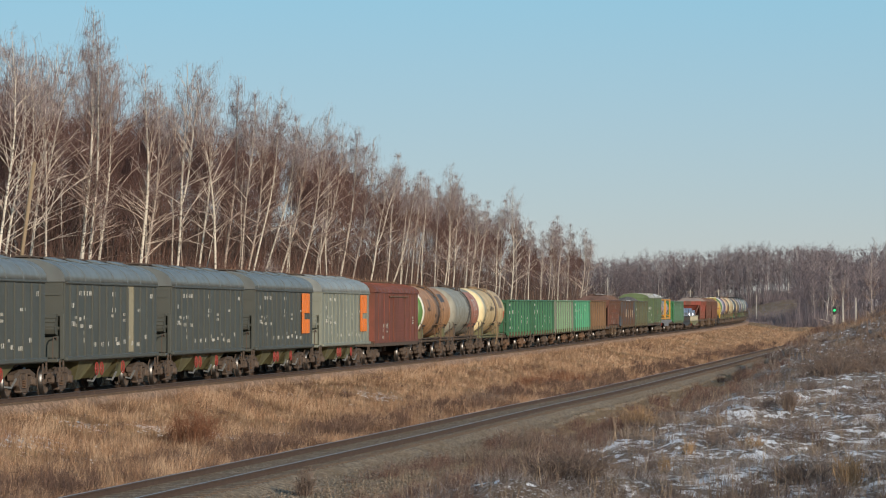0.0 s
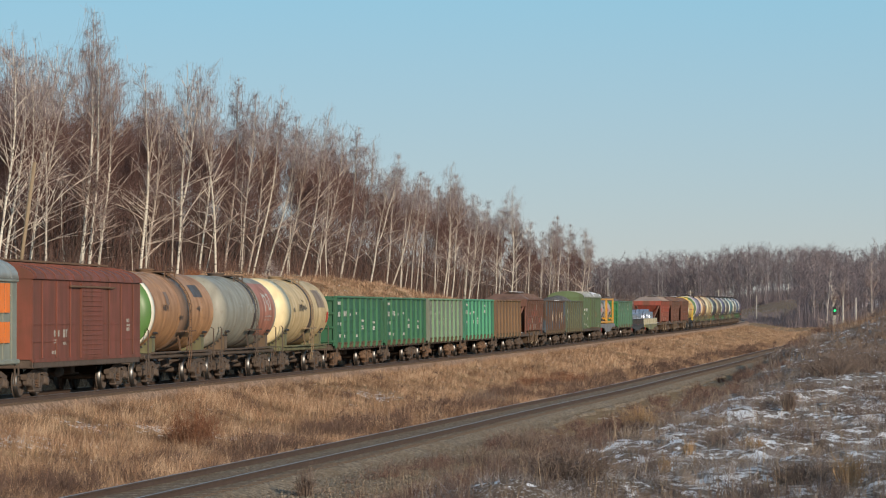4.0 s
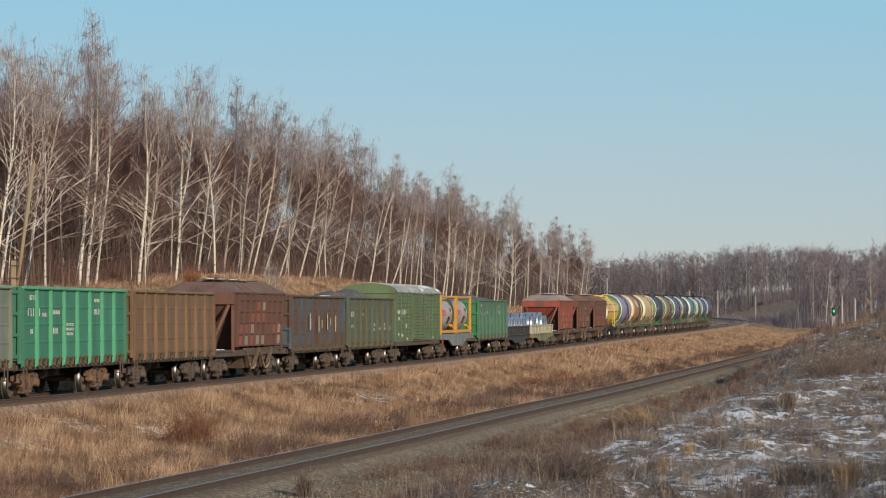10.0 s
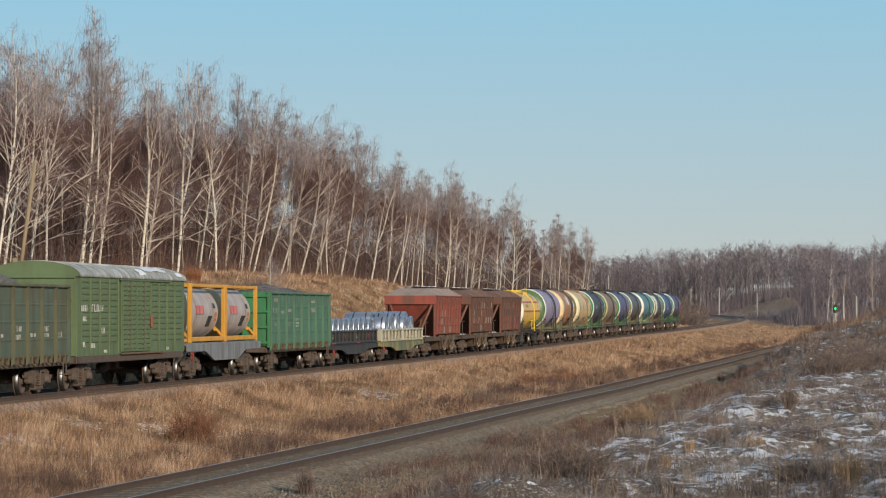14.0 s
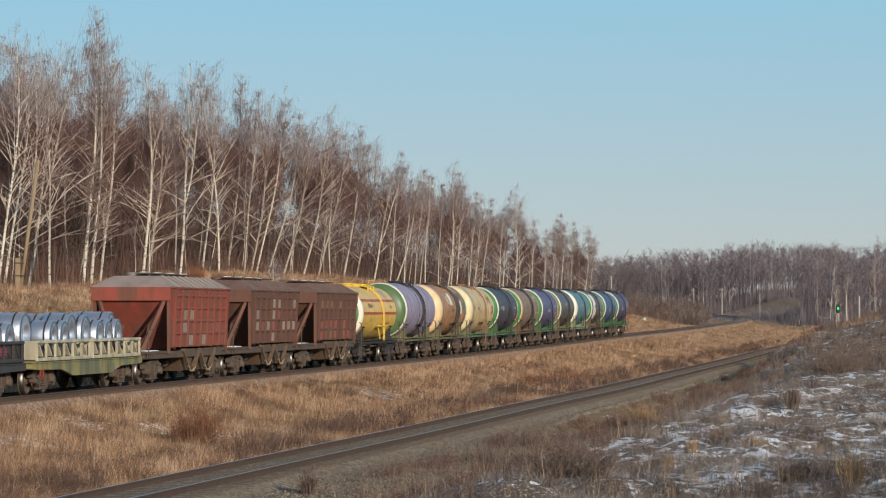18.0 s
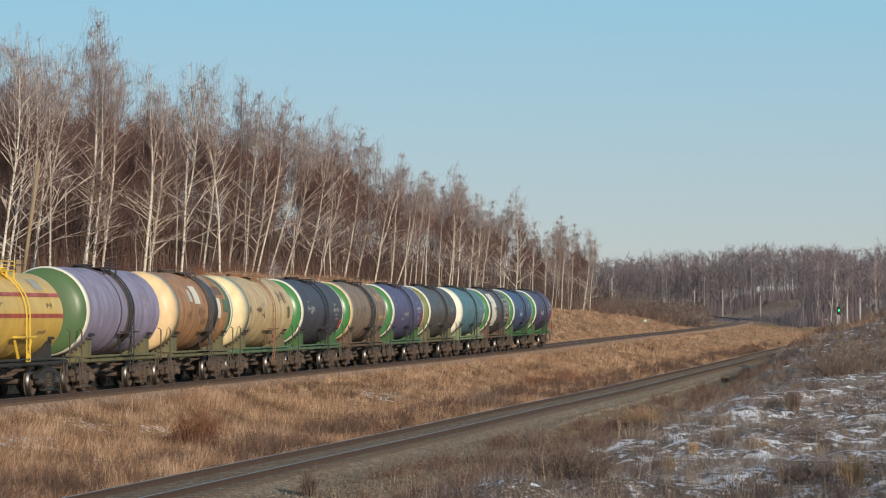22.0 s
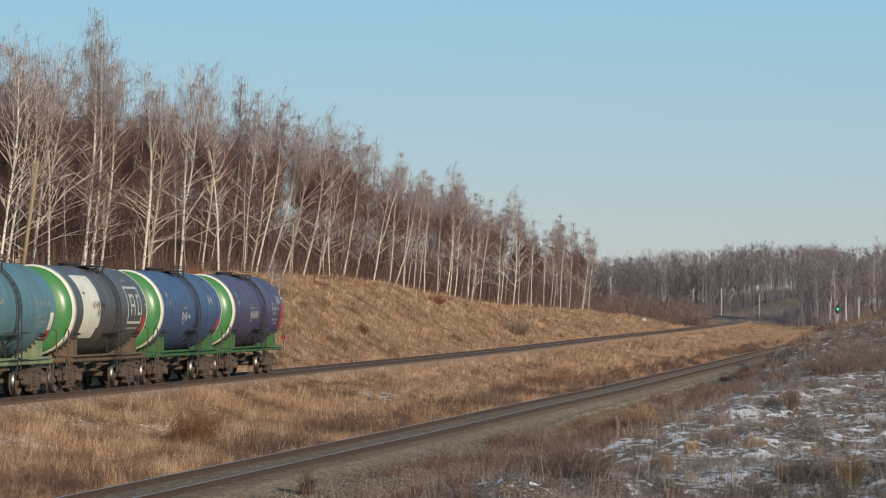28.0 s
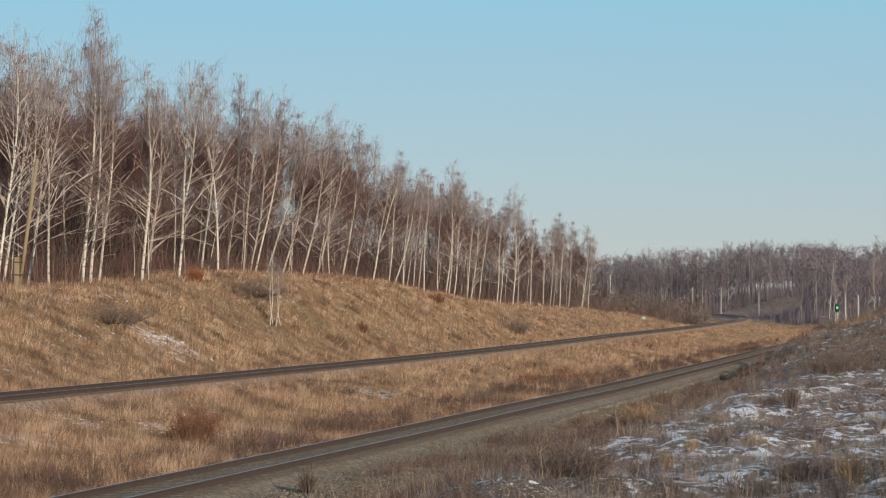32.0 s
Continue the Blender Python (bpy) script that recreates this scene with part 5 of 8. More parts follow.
def low_wagon(k, label, frame_m, rack_m, light=False):
    w, half = start("coil_wagon", label, k, "wagon", 2.4)
    length = 2 * half - 1.2
    for s in (1, -1):
        out = [(-length / 2, 0.82), (-length / 2, 1.02), (length / 2, 1.02), (length / 2, 0.82), (length * 0.28, 0.78), (length * 0.18, 0.56), (-length * 0.18, 0.56), (-length * 0.28, 0.78)]
        part("side_sill", Shape().plate([(x, s * 1.30, z) for x, z in out][::-s], 0.1), frame_m, w)
    part("deck", Shape().box(0, 0, 1.02, length, 2.8, 0.06), frame_m, w)
    for x in (-length / 2 + 0.1, length / 2 - 0.1):
        part("end_sill", Shape().box(x, 0, 0.95, 0.2, 2.7, 0.25, 0.03), frame_m, w)
    part("handwheel", HANDWHEEL, None, w, "red handwheel", at=(half - 1.3, 1.36, 0.75))
    writing(w, 1.362, [(0.9, 0.72, 1.4, 0.2), (2.9, 0.88, 0.7, 0.09), (1.8, 0.9, 0.4, 0.09), (-1.4, 0.85, 0.6, 0.12), (-3.1, 0.9, 0.4, 0.14), (3.9, 0.9, 0.4, 0.08)], WHITE if not light else GREY_MARK, seed=k)
    for a in (1, -1):
        rack = thing("coil_cradle", ("cream-painted" if light else "dark steel") + " open-sided cradle rack on the coil wagon", "rack", "coil cradles on the wagons")
        L = length / 2 - 0.25
        for s in (1, -1):
            part("rack_rail", Shape().box(0, s * 1.34, 0.05, L, 0.10, 0.12, 0.02), rack_m, rack)
            part("rack_rail", Shape().box(0, s * 1.34, 0.60, L, 0.12, 0.10, 0.02), rack_m, rack)
            for i in range(7):
                part("rack_post", Shape().box((i - 3) * (L - 0.15) / 6, s * 1.34, 0.32, 0.12 if i in (0, 6) else 0.08, 0.08, 0.58, 0.01), rack_m, rack)
            for i in range(6):
                part("wedge", Shape().bar(((i - 2.5) * (L - 0.15) / 6 - 0.25, s * 1.25, 0.15), ((i - 2.5) * (L - 0.15) / 6 + 0.1, s * 1.22, 0.52), 0.16, 0.05), rack_m, rack)
        if not light:
            for s in (1, -1):
                part("side_panel", Shape().box(0, s * 1.27, 0.32, L - 0.1, 0.03, 0.5), rack_m, rack, "dark sheeted side")
            for mx, mz, mw in ((-L / 2 + 1.9, 0.42, 0.7), (-L / 2 + 1.85, 0.34, 0.85), (-L / 2 + 1.9, 0.25, 0.6), (L / 2 - 0.5, 0.03, 0.7)):
                part("red_marking", Shape().box(mx, 1.36 if mz < 0.1 else 1.292, mz, mw, 0.012 if mz > 0.1 else 0.09, 0.05), red_paint, rack, "pinkish red unreadable marking")
            part("warning_triangle", Shape().plate([(L / 2 - 0.55, 1.30, 0.25), (L / 2 - 0.72, 1.30, 0.25), (L / 2 - 0.63, 1.30, 0.45)][::-1], 0.012), tan_mark, rack, "pale yellow triangle")
        for x in (-L / 2, L / 2):
            part("rack_end", Shape().box(x, 0, 0.34, 0.1, 2.7, 0.6, 0.01), rack_m, rack)
        part("rack_floor", Shape().box(0, 0, 0.0, L, 2.6, 0.05), DARK, rack)
        RIDERS.append((rack, MIDDLES[k], half, LENGTHS[k] - 4.8, Vector((a * length / 4, 0, 1.08))))
    return w, length


GALV = None


def steel_coil(k, x, y, z, radius, width, across):
    """A wound coil of bright sheet under film, with straps; across: its axis lies across the wagon."""
    t = thing("steel_coil", "bright galvanised sheet-steel coil wrapped with dark straps on a cradle rack", "coil", "steel coils on the wagons")
    axis = "y" if across else "x"
    r, h = radius, width / 2
    body = Shape().lathe([(-h, r * 0.42), (-h, r - 0.03), (-h + 0.04, r), (h - 0.04, r), (h, r - 0.03), (h, r * 0.42), (-h, r * 0.42)], axis=axis, sides=36)
    part("winding", body, GALV, t)
    for a in (-0.55, 0.55):
        s = Shape().lathe([(a * h - 0.03, r + 0.004), (a * h + 0.03, r + 0.004)], axis=axis, sides=36)
        part("strap", s, BLACK, t)
    for s_ in (-1, 1):
        prof = [(s_ * (h + 0.003), r - 0.02), (s_ * (h + 0.02), r * 0.9), (s_ * (h + 0.02), r * 0.86)]
        part("edge_ring", Shape().lathe(prof if s_ > 0 else prof[::-1], axis=axis, sides=36), tread, t)
    RIDERS.append((t, MIDDLES[k], 0, LENGTHS[k] - 4.8, Vector((x, y, z))))
    return t

# ---- the train, from its leading visible wagon to its tail ----
RIDERS = []        # things that ride on a wagon: thing, wagon's middle, half, pivot, place on the wagon
_m, _nt, _ln, _b = base_material("galvanised_coil", 0.46, 0.85, 0.5)
_ln.new(mixed(_nt, _ln, noise_tex(_nt, _ln, 3, 4), (0.38, 0.43, 0.53), (0.62, 0.67, 0.76)), _b.inputs["Base Color"])
add_bump(_nt, _ln, _b, noise_tex(_nt, _ln, 9, 4), 0.35, 0.03)
GALV = _m

slate = paint("slate_green_paint", (0.064, 0.073, 0.065), 0.10, 0.6, (0.10, 0.09, 0.07), 0.35)
pale_grey = paint("pale_grey_green_paint", (0.235, 0.25, 0.205), 0.10, 0.6, grime=0.2)
# roof greys are lighter than the bodies: light on the roofs put into colour
roof_lit_grey = paint("roof_lit_grey", (0.15, 0.165, 0.16), 0.06, 0.42, grime=0.2)
roof_pale = paint("roof_pale", (0.27, 0.29, 0.28), 0.06, 0.42, grime=0.2)
grain_label = "dark grey-green covered grain hopper wagon with ribbed sides"
grain_hopper(0, slate, roof_lit_grey, grain_label)
grain_hopper(1, slate, roof_lit_grey, "dark grey-green ribbed grain hopper wagon with a dusty stain", stripe=True)
grain_hopper(2, slate, roof_lit_grey, grain_label)
grain_hopper(3, slate, roof_lit_grey, "dark grey-green grain hopper wagon with a bright orange emblem", orange=True)
grain_hopper(4, pale_grey, roof_pale, "pale grey covered grain hopper wagon with an orange emblem", orange=True)
red_box_wagon(5)

lime, cream, ivory = paint("end_green", (0.085, 0.19, 0.045), 0.06, 0.4, grime=0.15), paint("cream_paint", (0.80, 0.66, 0.38), 0.06, 0.42, grime=0.2), paint("ivory_paint", (0.80, 0.76, 0.62), 0.04, 0.4, grime=0.12)
deep_green = paint("deep_green", (0.05, 0.20, 0.06), 0.04, 0.32, grime=0.12, spec=0.5)
dim_green = paint("dim_green", (0.09, 0.145, 0.06), 0.1, 0.45, grime=0.2)
olive_end = paint("olive_end", (0.16, 0.19, 0.065), 0.1, 0.45, grime=0.2)
orange_tan = paint("orange_tan", (0.45, 0.235, 0.105), 0.4, 0.5, (0.13, 0.065, 0.035), 0.55)
spill = paint("oil_spill", (0.075, 0.058, 0.052), 0.1, 0.45)
spill_brown = paint("brown_spill", (0.20, 0.12, 0.075), 0.15, 0.5)
grey_teal = paint("grey_teal", (0.30, 0.29, 0.235), 0.2, 0.48, (0.13, 0.11, 0.085), 0.45)
salmon = paint("salmon_panel", (0.44, 0.17, 0.11), 0.1, 0.5)
cream_body = paint("cream_body", (0.62, 0.47, 0.25), 0.2, 0.46, (0.24, 0.15, 0.07), 0.5)
lavender = paint("lavender", (0.31, 0.27, 0.38), 0.12, 0.46, (0.13, 0.11, 0.14), 0.5)
navy_black = paint("navy_black", (0.05, 0.052, 0.072), 0.08, 0.5, (0.09, 0.08, 0.075), 0.35, 0.35)
brown_grey = paint("brown_grey", (0.27, 0.195, 0.135), 0.3, 0.5, (0.11, 0.075, 0.05), 0.6)
indigo = paint("indigo", (0.095, 0.09, 0.19), 0.06, 0.46, (0.09, 0.08, 0.09), 0.3, 0.35)
charcoal = paint("charcoal", (0.085, 0.08, 0.076), 0.06, 0.42, grime=0.2)
teal = paint("teal_paint", (0.095, 0.215, 0.26), 0.12, 0.46, (0.10, 0.12, 0.11), 0.45)
ocean = paint("ocean_blue", (0.05, 0.095, 0.20), 0.06, 0.44, (0.07, 0.07, 0.09), 0.3, 0.35)
violet = paint("violet_blue", (0.07, 0.058, 0.125), 0.06, 0.44, (0.07, 0.06, 0.07), 0.3, 0.35)
peach = paint("peach_band", (0.80, 0.58, 0.32), 0.06, 0.42, grime=0.2)
bright_saddle, brown_saddle = paint("bright_green_saddle", (0.04, 0.15, 0.04), 0.1, 0.5), paint("brown_saddle", (0.15, 0.10, 0.06), 0.2, 0.7)
pale_saddle = paint("pale_green_saddle", (0.24, 0.31, 0.16), 0.12, 0.6)
green_frame = paint("green_frame", (0.10, 0.19, 0.10), 0.2, 0.6)
black_mark = plain("black_marking", (0.06, 0.055, 0.05), 0.7, 0, 0.2, 9, 0.05)
red_mark = plain("red_marking", (0.5, 0.06, 0.04), 0.7, 0, 0.2, 9, 0.05)

tank_wagon(6, "orange-tan tank wagon with a green end and a brown spill", orange_tan, lime, ivory, OLIVE, DARK, 0.12, [(-0.9, 0.7, spill_brown)],
           [(-2.6, 33, 1.5, 0.55, spill), (2.6, 20, 0.5, 0.5, spill_brown)] + script([(3.4, 6, 0.8, 0.3), (-1.9, 5, 0.6, 0.25), (1.0, -8, 0.8, 0.25)], black_mark), 0, ladder_m=RUSTY)
logo = [(-3.05, 17, 0.12, 0.8, WHITE), (-3.3, 28, 0.4, 0.12, WHITE), (-3.5, 20, 0.12, 0.4, WHITE), (-3.75, 12, 0.12, 0.45, WHITE), (-3.95, 6, 0.4, 0.1, WHITE), (-4.15, 18, 0.12, 0.7, WHITE), (-3.95, 30, 0.35, 0.1, WHITE)]
tank_wagon(7, "grey-green tank wagon with a salmon panel and white emblem", grey_teal, grey_teal, None, brown_saddle, DARK, 0.1, [(-0.75, -0.3, spill)],
           [(-3.0, 16, 3.0, 2.0, salmon), (-3.0, -30, 3.0, 0.5, salmon)] + [(x + 0.4, a, b_, h, m) for x, a, b_, h, m in logo] + script([(2.5, 10, 0.7, 0.22), (0.9, 6, 1.4, 0.5), (2.2, -10, 0.5, 0.2)], GREY_MARK) + script([(-2.6, -6, 1.4, 0.1), (-2.6, -12, 1.2, 0.1)], WHITE), 0, ladder_m=DARK)
tank_wagon(8, "cream tank wagon with an olive end and a dark spill amidships", cream_body, cream, cream, OLIVE, OLIVE, 0.9, [(-1.15, -0.35, spill)],
           script([(2.0, 8, 1.6, 0.42), (1.2, 20, 0.4, 0.18), (3.3, 4, 0.3, 0.3)], black_mark) + [(-3.1, 26, 1.7, 0.9, brown_grey), (-4.5, -8, 0.35, 0.5, red_mark)], 0, ladder_m=paint("tan_ladder", (0.30, 0.21, 0.12), 0.3))

# post paints lighter than their walls put the sun on the posts into colour
green_a = paint("gondola_green", (0.028, 0.125, 0.062), 0.10, 0.55, grime=0.25)
green_sunlit = paint("gondola_green_sunlit_post", (0.05, 0.185, 0.09), 0.10, 0.55, grime=0.2)
grey_green = paint("gondola_grey_green", (0.19, 0.215, 0.165), 0.18, 0.65, grime=0.3)
grey_post = paint("gondola_pale_post", (0.19, 0.33, 0.19), 0.12, 0.6, grime=0.2)
mint, mint_sunlit = paint("gondola_mint", (0.04, 0.19, 0.11), 0.08, 0.55, grime=0.25), paint("gondola_mint_sunlit_post", (0.09, 0.36, 0.20), 0.08, 0.55, grime=0.15)
brown, brown_post = paint("gondola_brown", (0.19, 0.105, 0.052), 0.35, 0.7), paint("gondola_brown_post", (0.24, 0.14, 0.072), 0.3, 0.7)
rust_blue = paint("gondola_rust_blue", (0.07, 0.10, 0.13), 0.6, 0.78, patches=(0.105, 0.058, 0.038))
rust_post = paint("gondola_rust", (0.11, 0.06, 0.04), 0.4, 0.8)
moss, moss_post = paint("gondola_moss", (0.095, 0.11, 0.065), 0.3, 0.75, patches=(0.085, 0.125, 0.095)), paint("gondola_moss_post", (0.115, 0.12, 0.066), 0.25, 0.7)
sea, sea_post = paint("gondola_sea", (0.07, 0.165, 0.105), 0.12, 0.65, grime=0.3), paint("gondola_sea_post", (0.08, 0.19, 0.12), 0.12, 0.6)
gondola(9, "green open wagon with posts lightened as if sunlit and white stencils", green_a, green_sunlit)
gondola(10, "green open wagon with posts lightened as if sunlit, clean paint", green_a, green_sunlit)
gondola(11, "weathered grey-green open wagon with pale green posts", grey_green, grey_post, marks=2)
gondola(12, "bright mint-green open wagon with posts lightened as if sunlit", mint, mint_sunlit, marks=2)
gondola(13, "brown open wagon with faded paint", brown, brown_post, marks=0)
whitish = paint("bare_pale_panel", (0.33, 0.25, 0.20), 0.4, 0.8)
reddish = paint("bare_red_panel", (0.30, 0.085, 0.052), 0.35, 0.7)
faded = paint("faded_roof", (0.30, 0.24, 0.21), 0.15, 0.6, grime=0.25)
dark_brown = paint("hopper_brown", (0.135, 0.055, 0.036), 0.3, 0.75)
hopper_red = paint("hopper_red", (0.27, 0.055, 0.034), 0.35, 0.68, grime=0.5, patches=(0.22, 0.075, 0.05))
brown_roof = paint("brown_roof", (0.175, 0.10, 0.075), 0.2, 0.6)
ore_hopper(14, "dark brown ore hopper wagon with patches of red and white", dark_brown, brown_roof,
           [(3, 3, reddish), (4, 3, whitish), (2, 2, reddish), (3, 2, reddish), (4, 2, reddish), (1, 1, reddish), (2, 1, whitish), (6, 1, reddish), (7, 1, whitish), (0, 1, reddish), (1, 0, whitish), (2, 0, reddish), (3, 0, whitish), (4, 0, whitish), (7, 0, whitish), (8, 0, reddish), (0, 0, reddish)])
gondola(15, "rusty open wagon with flaking blue paint and a stone load", rust_blue, rust_post, load=0.35, marks=0)
orange_dash = plain("dash_marks", (0.48, 0.38, 0.28), 0.8, 0, 0.3, 6, 0.1)
wagon_15 = WAGONS[-1][0]
for i, x in enumerate(np.linspace(2.6, -4.9, 12)):
    part("painted_dash", Shape().box(x, 1.62 if i % 3 == 0 else 1.50, 2.30 - 0.1 * (i % 2), 0.14, 0.012, 0.75 - 0.2 * (i % 3)), orange_dash, wagon_15, "faded pale dash of a painted-over word")
part("snow_patch", Shape().box(-2.6, 1.3, 3.50, 1.6, 0.3, 0.06, 0.03), SNOW, wagon_15, "thin snow along the rim")
gondola(16, "olive-green weathered open wagon heaped with dark stone", moss, moss_post, load=0.75, marks=0)
writing(WAGONS[-1][0], 1.50, [(5.7, 2.65, 0.9, 0.28), (2.9, 2.65, 0.6, 0.14), (-0.1, 2.1, 0.8, 0.16), (-0.1, 1.85, 0.8, 0.16), (-1.8, 1.9, 0.7, 0.12), (1.6, 1.9, 0.6, 0.1), (-3.3, 2.1, 0.8, 0.18), (-3.3, 1.9, 0.8, 0.12), (-4.9, 1.9, 0.7, 0.18), (5.6, 2.05, 0.5, 0.16)], GREY_MARK, seed=16)
green_box_wagon(17)
flat, flat_half = container_flat(18)
for x in (2.6, -3.5):
    RIDERS.append((tank_container(x), MIDDLES[18], 0, LENGTHS[18] - 4.6, Vector((x, 0, 0))))
gondola(19, "sea-green open wagon heaped with dark stone", sea, sea_post, load=0.7, marks=2, end_colour=paint("end_emerald", (0.03, 0.20, 0.075), 0.08, 0.5))

iron = paint("dark_iron_frame", (0.03, 0.031, 0.035), 0.15, 0.6)
camo = paint("olive_frame", (0.27, 0.24, 0.09), 0.15, 0.65, patches=(0.15, 0.165, 0.10))
cream_rack = paint("cream_rack", (0.50, 0.46, 0.33), 0.12, 0.6)
_, n1 = low_wagon(20, "dark steel low-sided coil wagon with fish-bellied sills", iron, iron)
_, n2 = low_wagon(21, "olive-patched low-sided coil wagon with cream cradle racks", camo, cream_rack, True)
for i in range(9):
    steel_coil(20, 5.5 - i * 1.36, 0.64, 1.08 + 0.68, 0.52 + 0.02 * (i % 2), 1.05, True)
    if i % 3 != 1:
        steel_coil(20, 5.3 - i * 1.36, -0.62, 1.08 + 0.68, 0.52, 1.15, True)
for x, r, width, y in ((5.2, 0.68, 1.2, 0.0), (3.7, 0.54, 0.9, 0.66), (2.4, 0.54, 0.8, 0.7), (2.9, 0.66, 1.2, -0.62), (1.0, 0.66, 0.9, 0.5), (-0.5, 0.64, 0.8, 0.62), (0.6, 0.66, 1.2, -0.65), (-1.9, 0.54, 1.1, 0.6), (-1.0, 0.64, 1.1, -0.6), (-3.2, 0.54, 0.9, 0.66), (-3.0, 0.68, 1.2, -0.55), (-4.5, 0.56, 0.9, 0.66), (-5.3, 0.70, 1.3, 0.0)):
    steel_coil(21, x, y, 1.12 + 0.26 + r * 0.8, r, width, True)

ore_hopper(22, "red ore hopper wagon with a faded pinkish roof", hopper_red, faded, [(1, 2, whitish), (2, 2, whitish), (1, 1, faded), (2, 0, faded), (4, 0, faded), (6, 1, reddish)])
ore_hopper(23, "brown ore hopper wagon with pale bare panels", dark_brown, brown_roof, [(0, 2, whitish), (3, 3, whitish), (4, 3, whitish), (3, 2, whitish), (4, 2, reddish), (7, 3, whitish), (0, 1, whitish), (2, 1, whitish), (3, 1, reddish), (5, 1, whitish), (6, 1, whitish), (7, 1, whitish), (3, 0, whitish), (1, 1, reddish)])
ore_hopper(24, "dark brown ore hopper wagon with red rusty panels", dark_brown, brown_roof, [(0, 3, brown_post), (1, 3, brown_post), (2, 3, brown_post), (4, 3, brown_post), (0, 1, reddish), (1, 1, reddish), (2, 1, reddish), (3, 1, reddish), (5, 1, reddish), (1, 0, reddish), (0, 0, reddish), (3, 0, reddish), (5, 0, reddish), (6, 0, reddish), (2, 0, brown_post)])

gold = paint("golden_yellow", (0.66, 0.43, 0.09), 0.04, 0.36, (0.35, 0.22, 0.06), 0.2, 0.5)
yellow_metal = paint("yellow_ladder", (0.75, 0.50, 0.05), 0.04, 0.45, grime=0.1)
y = tank_wagon(25, "golden-yellow gas tank wagon with red stripes and a green end", gold, deep_green, ivory, BLACK, BLACK, 0.12, (),
               script([(3.2, 16, 1.4, 0.3), (3.9, 52, 0.5, 0.2), (-3.0, 14, 0.6, 0.22), (2.6, -14, 0.3, 0.25), (-2.2, -22, 0.8, 0.2)], spill_brown) + [(-2.9, 46, 0.9, 0.5, GREY_MARK)], 1, 1.38, 2.56, yellow_metal, 3)
for a in (28, 0):
    s, x0, x1 = Shape(), -4.8, 4.8
    pts = [(1.40 * math.cos(radians(a + d)), 2.56 + 1.40 * math.sin(radians(a + d))) for d in (-2.6, 2.6)]
    s.plate([(x0, *pts[0]), (x0, *pts[1]), (x1, *pts[1]), (x1, *pts[0])][::-1], 0.004)
    part("red_stripe", s, paint("stripe_red", (0.45, 0.07, 0.03), 0.05, 0.4), y, "red stripe along the tank")
part("painted_ring", Shape().lathe([(4.965, 1.349), (5.105, 1.254), (5.15, 1.19)], sides=56, centre=(0, 0, 2.56)), ivory, y, "broad white ring on the tank end")
green_dark = paint("front_dark_green", (0.075, 0.145, 0.055), 0.05, 0.38, grime=0.15)
tank_wagon(26, "lavender tank wagon with a dark green end and black spill", lavender, green_dark, ivory, OLIVE, OLIVE, 0.10, [(-1.2, -0.2, spill), (0.55, 0.72, spill)],
           script([(-2.6, 20, 0.6, 0.3), (-2.6, 8, 0.6, 0.25), (3.0, 0, 0.3, 0.2)], GREY_MARK))
tank_wagon(27, "orange-brown tank wagon with black spill and white notices", orange_tan, peach, peach, OLIVE, OLIVE, 0.6, [(-2.1, -0.5, spill), (-4.75, -4.45, ivory), (-4.45, -3.9, dim_green)],
           [(2.2, 24, 0.5, 0.5, WHITE), (1.2, 26, 0.9, 0.75, ivory), (-2.4, 6, 0.5, 0.8, ivory), (-3.6, 10, 0.9, 0.5, dim_green), (-2.9, 34, 1.3, 0.4, spill_brown)] + script([(1.0, 0, 1.0, 0.5), (0.7, -14, 0.9, 0.3), (2.8, -4, 0.5, 0.4)], brown_grey), ladder_m=spill)
tank_wagon(28, "cream tank wagon with a brown ladder", cream_body, cream, cream, OLIVE, green_frame, 0.8, (),
           script([(-2.3, 26, 1.4, 0.7), (2.6, 4, 0.9, 0.3), (1.4, -4, 0.5, 0.4), (3.7, -30, 0.6, 0.4)], brown_grey) + [(3.8, 4, 0.2, 0.25, spill), (-3.9, 0, 0.5, 0.5, OLIVE)] + [(1.2, 12, 0.5, 0.14, GREY_MARK)], ladder_m=paint("brown_ladder", (0.28, 0.14, 0.07), 0.3))
tank_wagon(29, "blue-black tank wagon with a green end and white ring", navy_black, deep_green, ivory, bright_saddle, green_frame, 0.14, [(-1.0, -0.1, plain("deep_spill", (0.03, 0.032, 0.05), 0.35)), (-4.78, -4.66, ivory)],
           script([(3.6, 18, 0.4, 0.16), (3.6, 6, 1.4, 0.34), (3.0, 0, 0.4, 0.2), (-2.6, 14, 0.5, 0.14), (-2.4, 4, 1.3, 0.22), (-2.8, -4, 0.5, 0.16), (-2.8, -12, 0.9, 0.14)], WHITE) + [(-4.2, -26, 0.4, 0.7, red_mark)])
tank_wagon(30, "brown-grey tank wagon with a peach ring and dark spill", brown_grey, deep_green, peach, brown_saddle, brown_saddle, 0.55, [(-1.7, -0.2, spill), (-4.75, -4.5, grey_teal)],
           script([(2.3, 4, 1.2, 0.4), (2.6, -8, 0.5, 0.3), (3.4, 0, 0.3, 0.4)], grey_teal) + script([(-2.6, 30, 1.1, 0.6), (-2.6, -10, 1.9, 0.3)], peach))
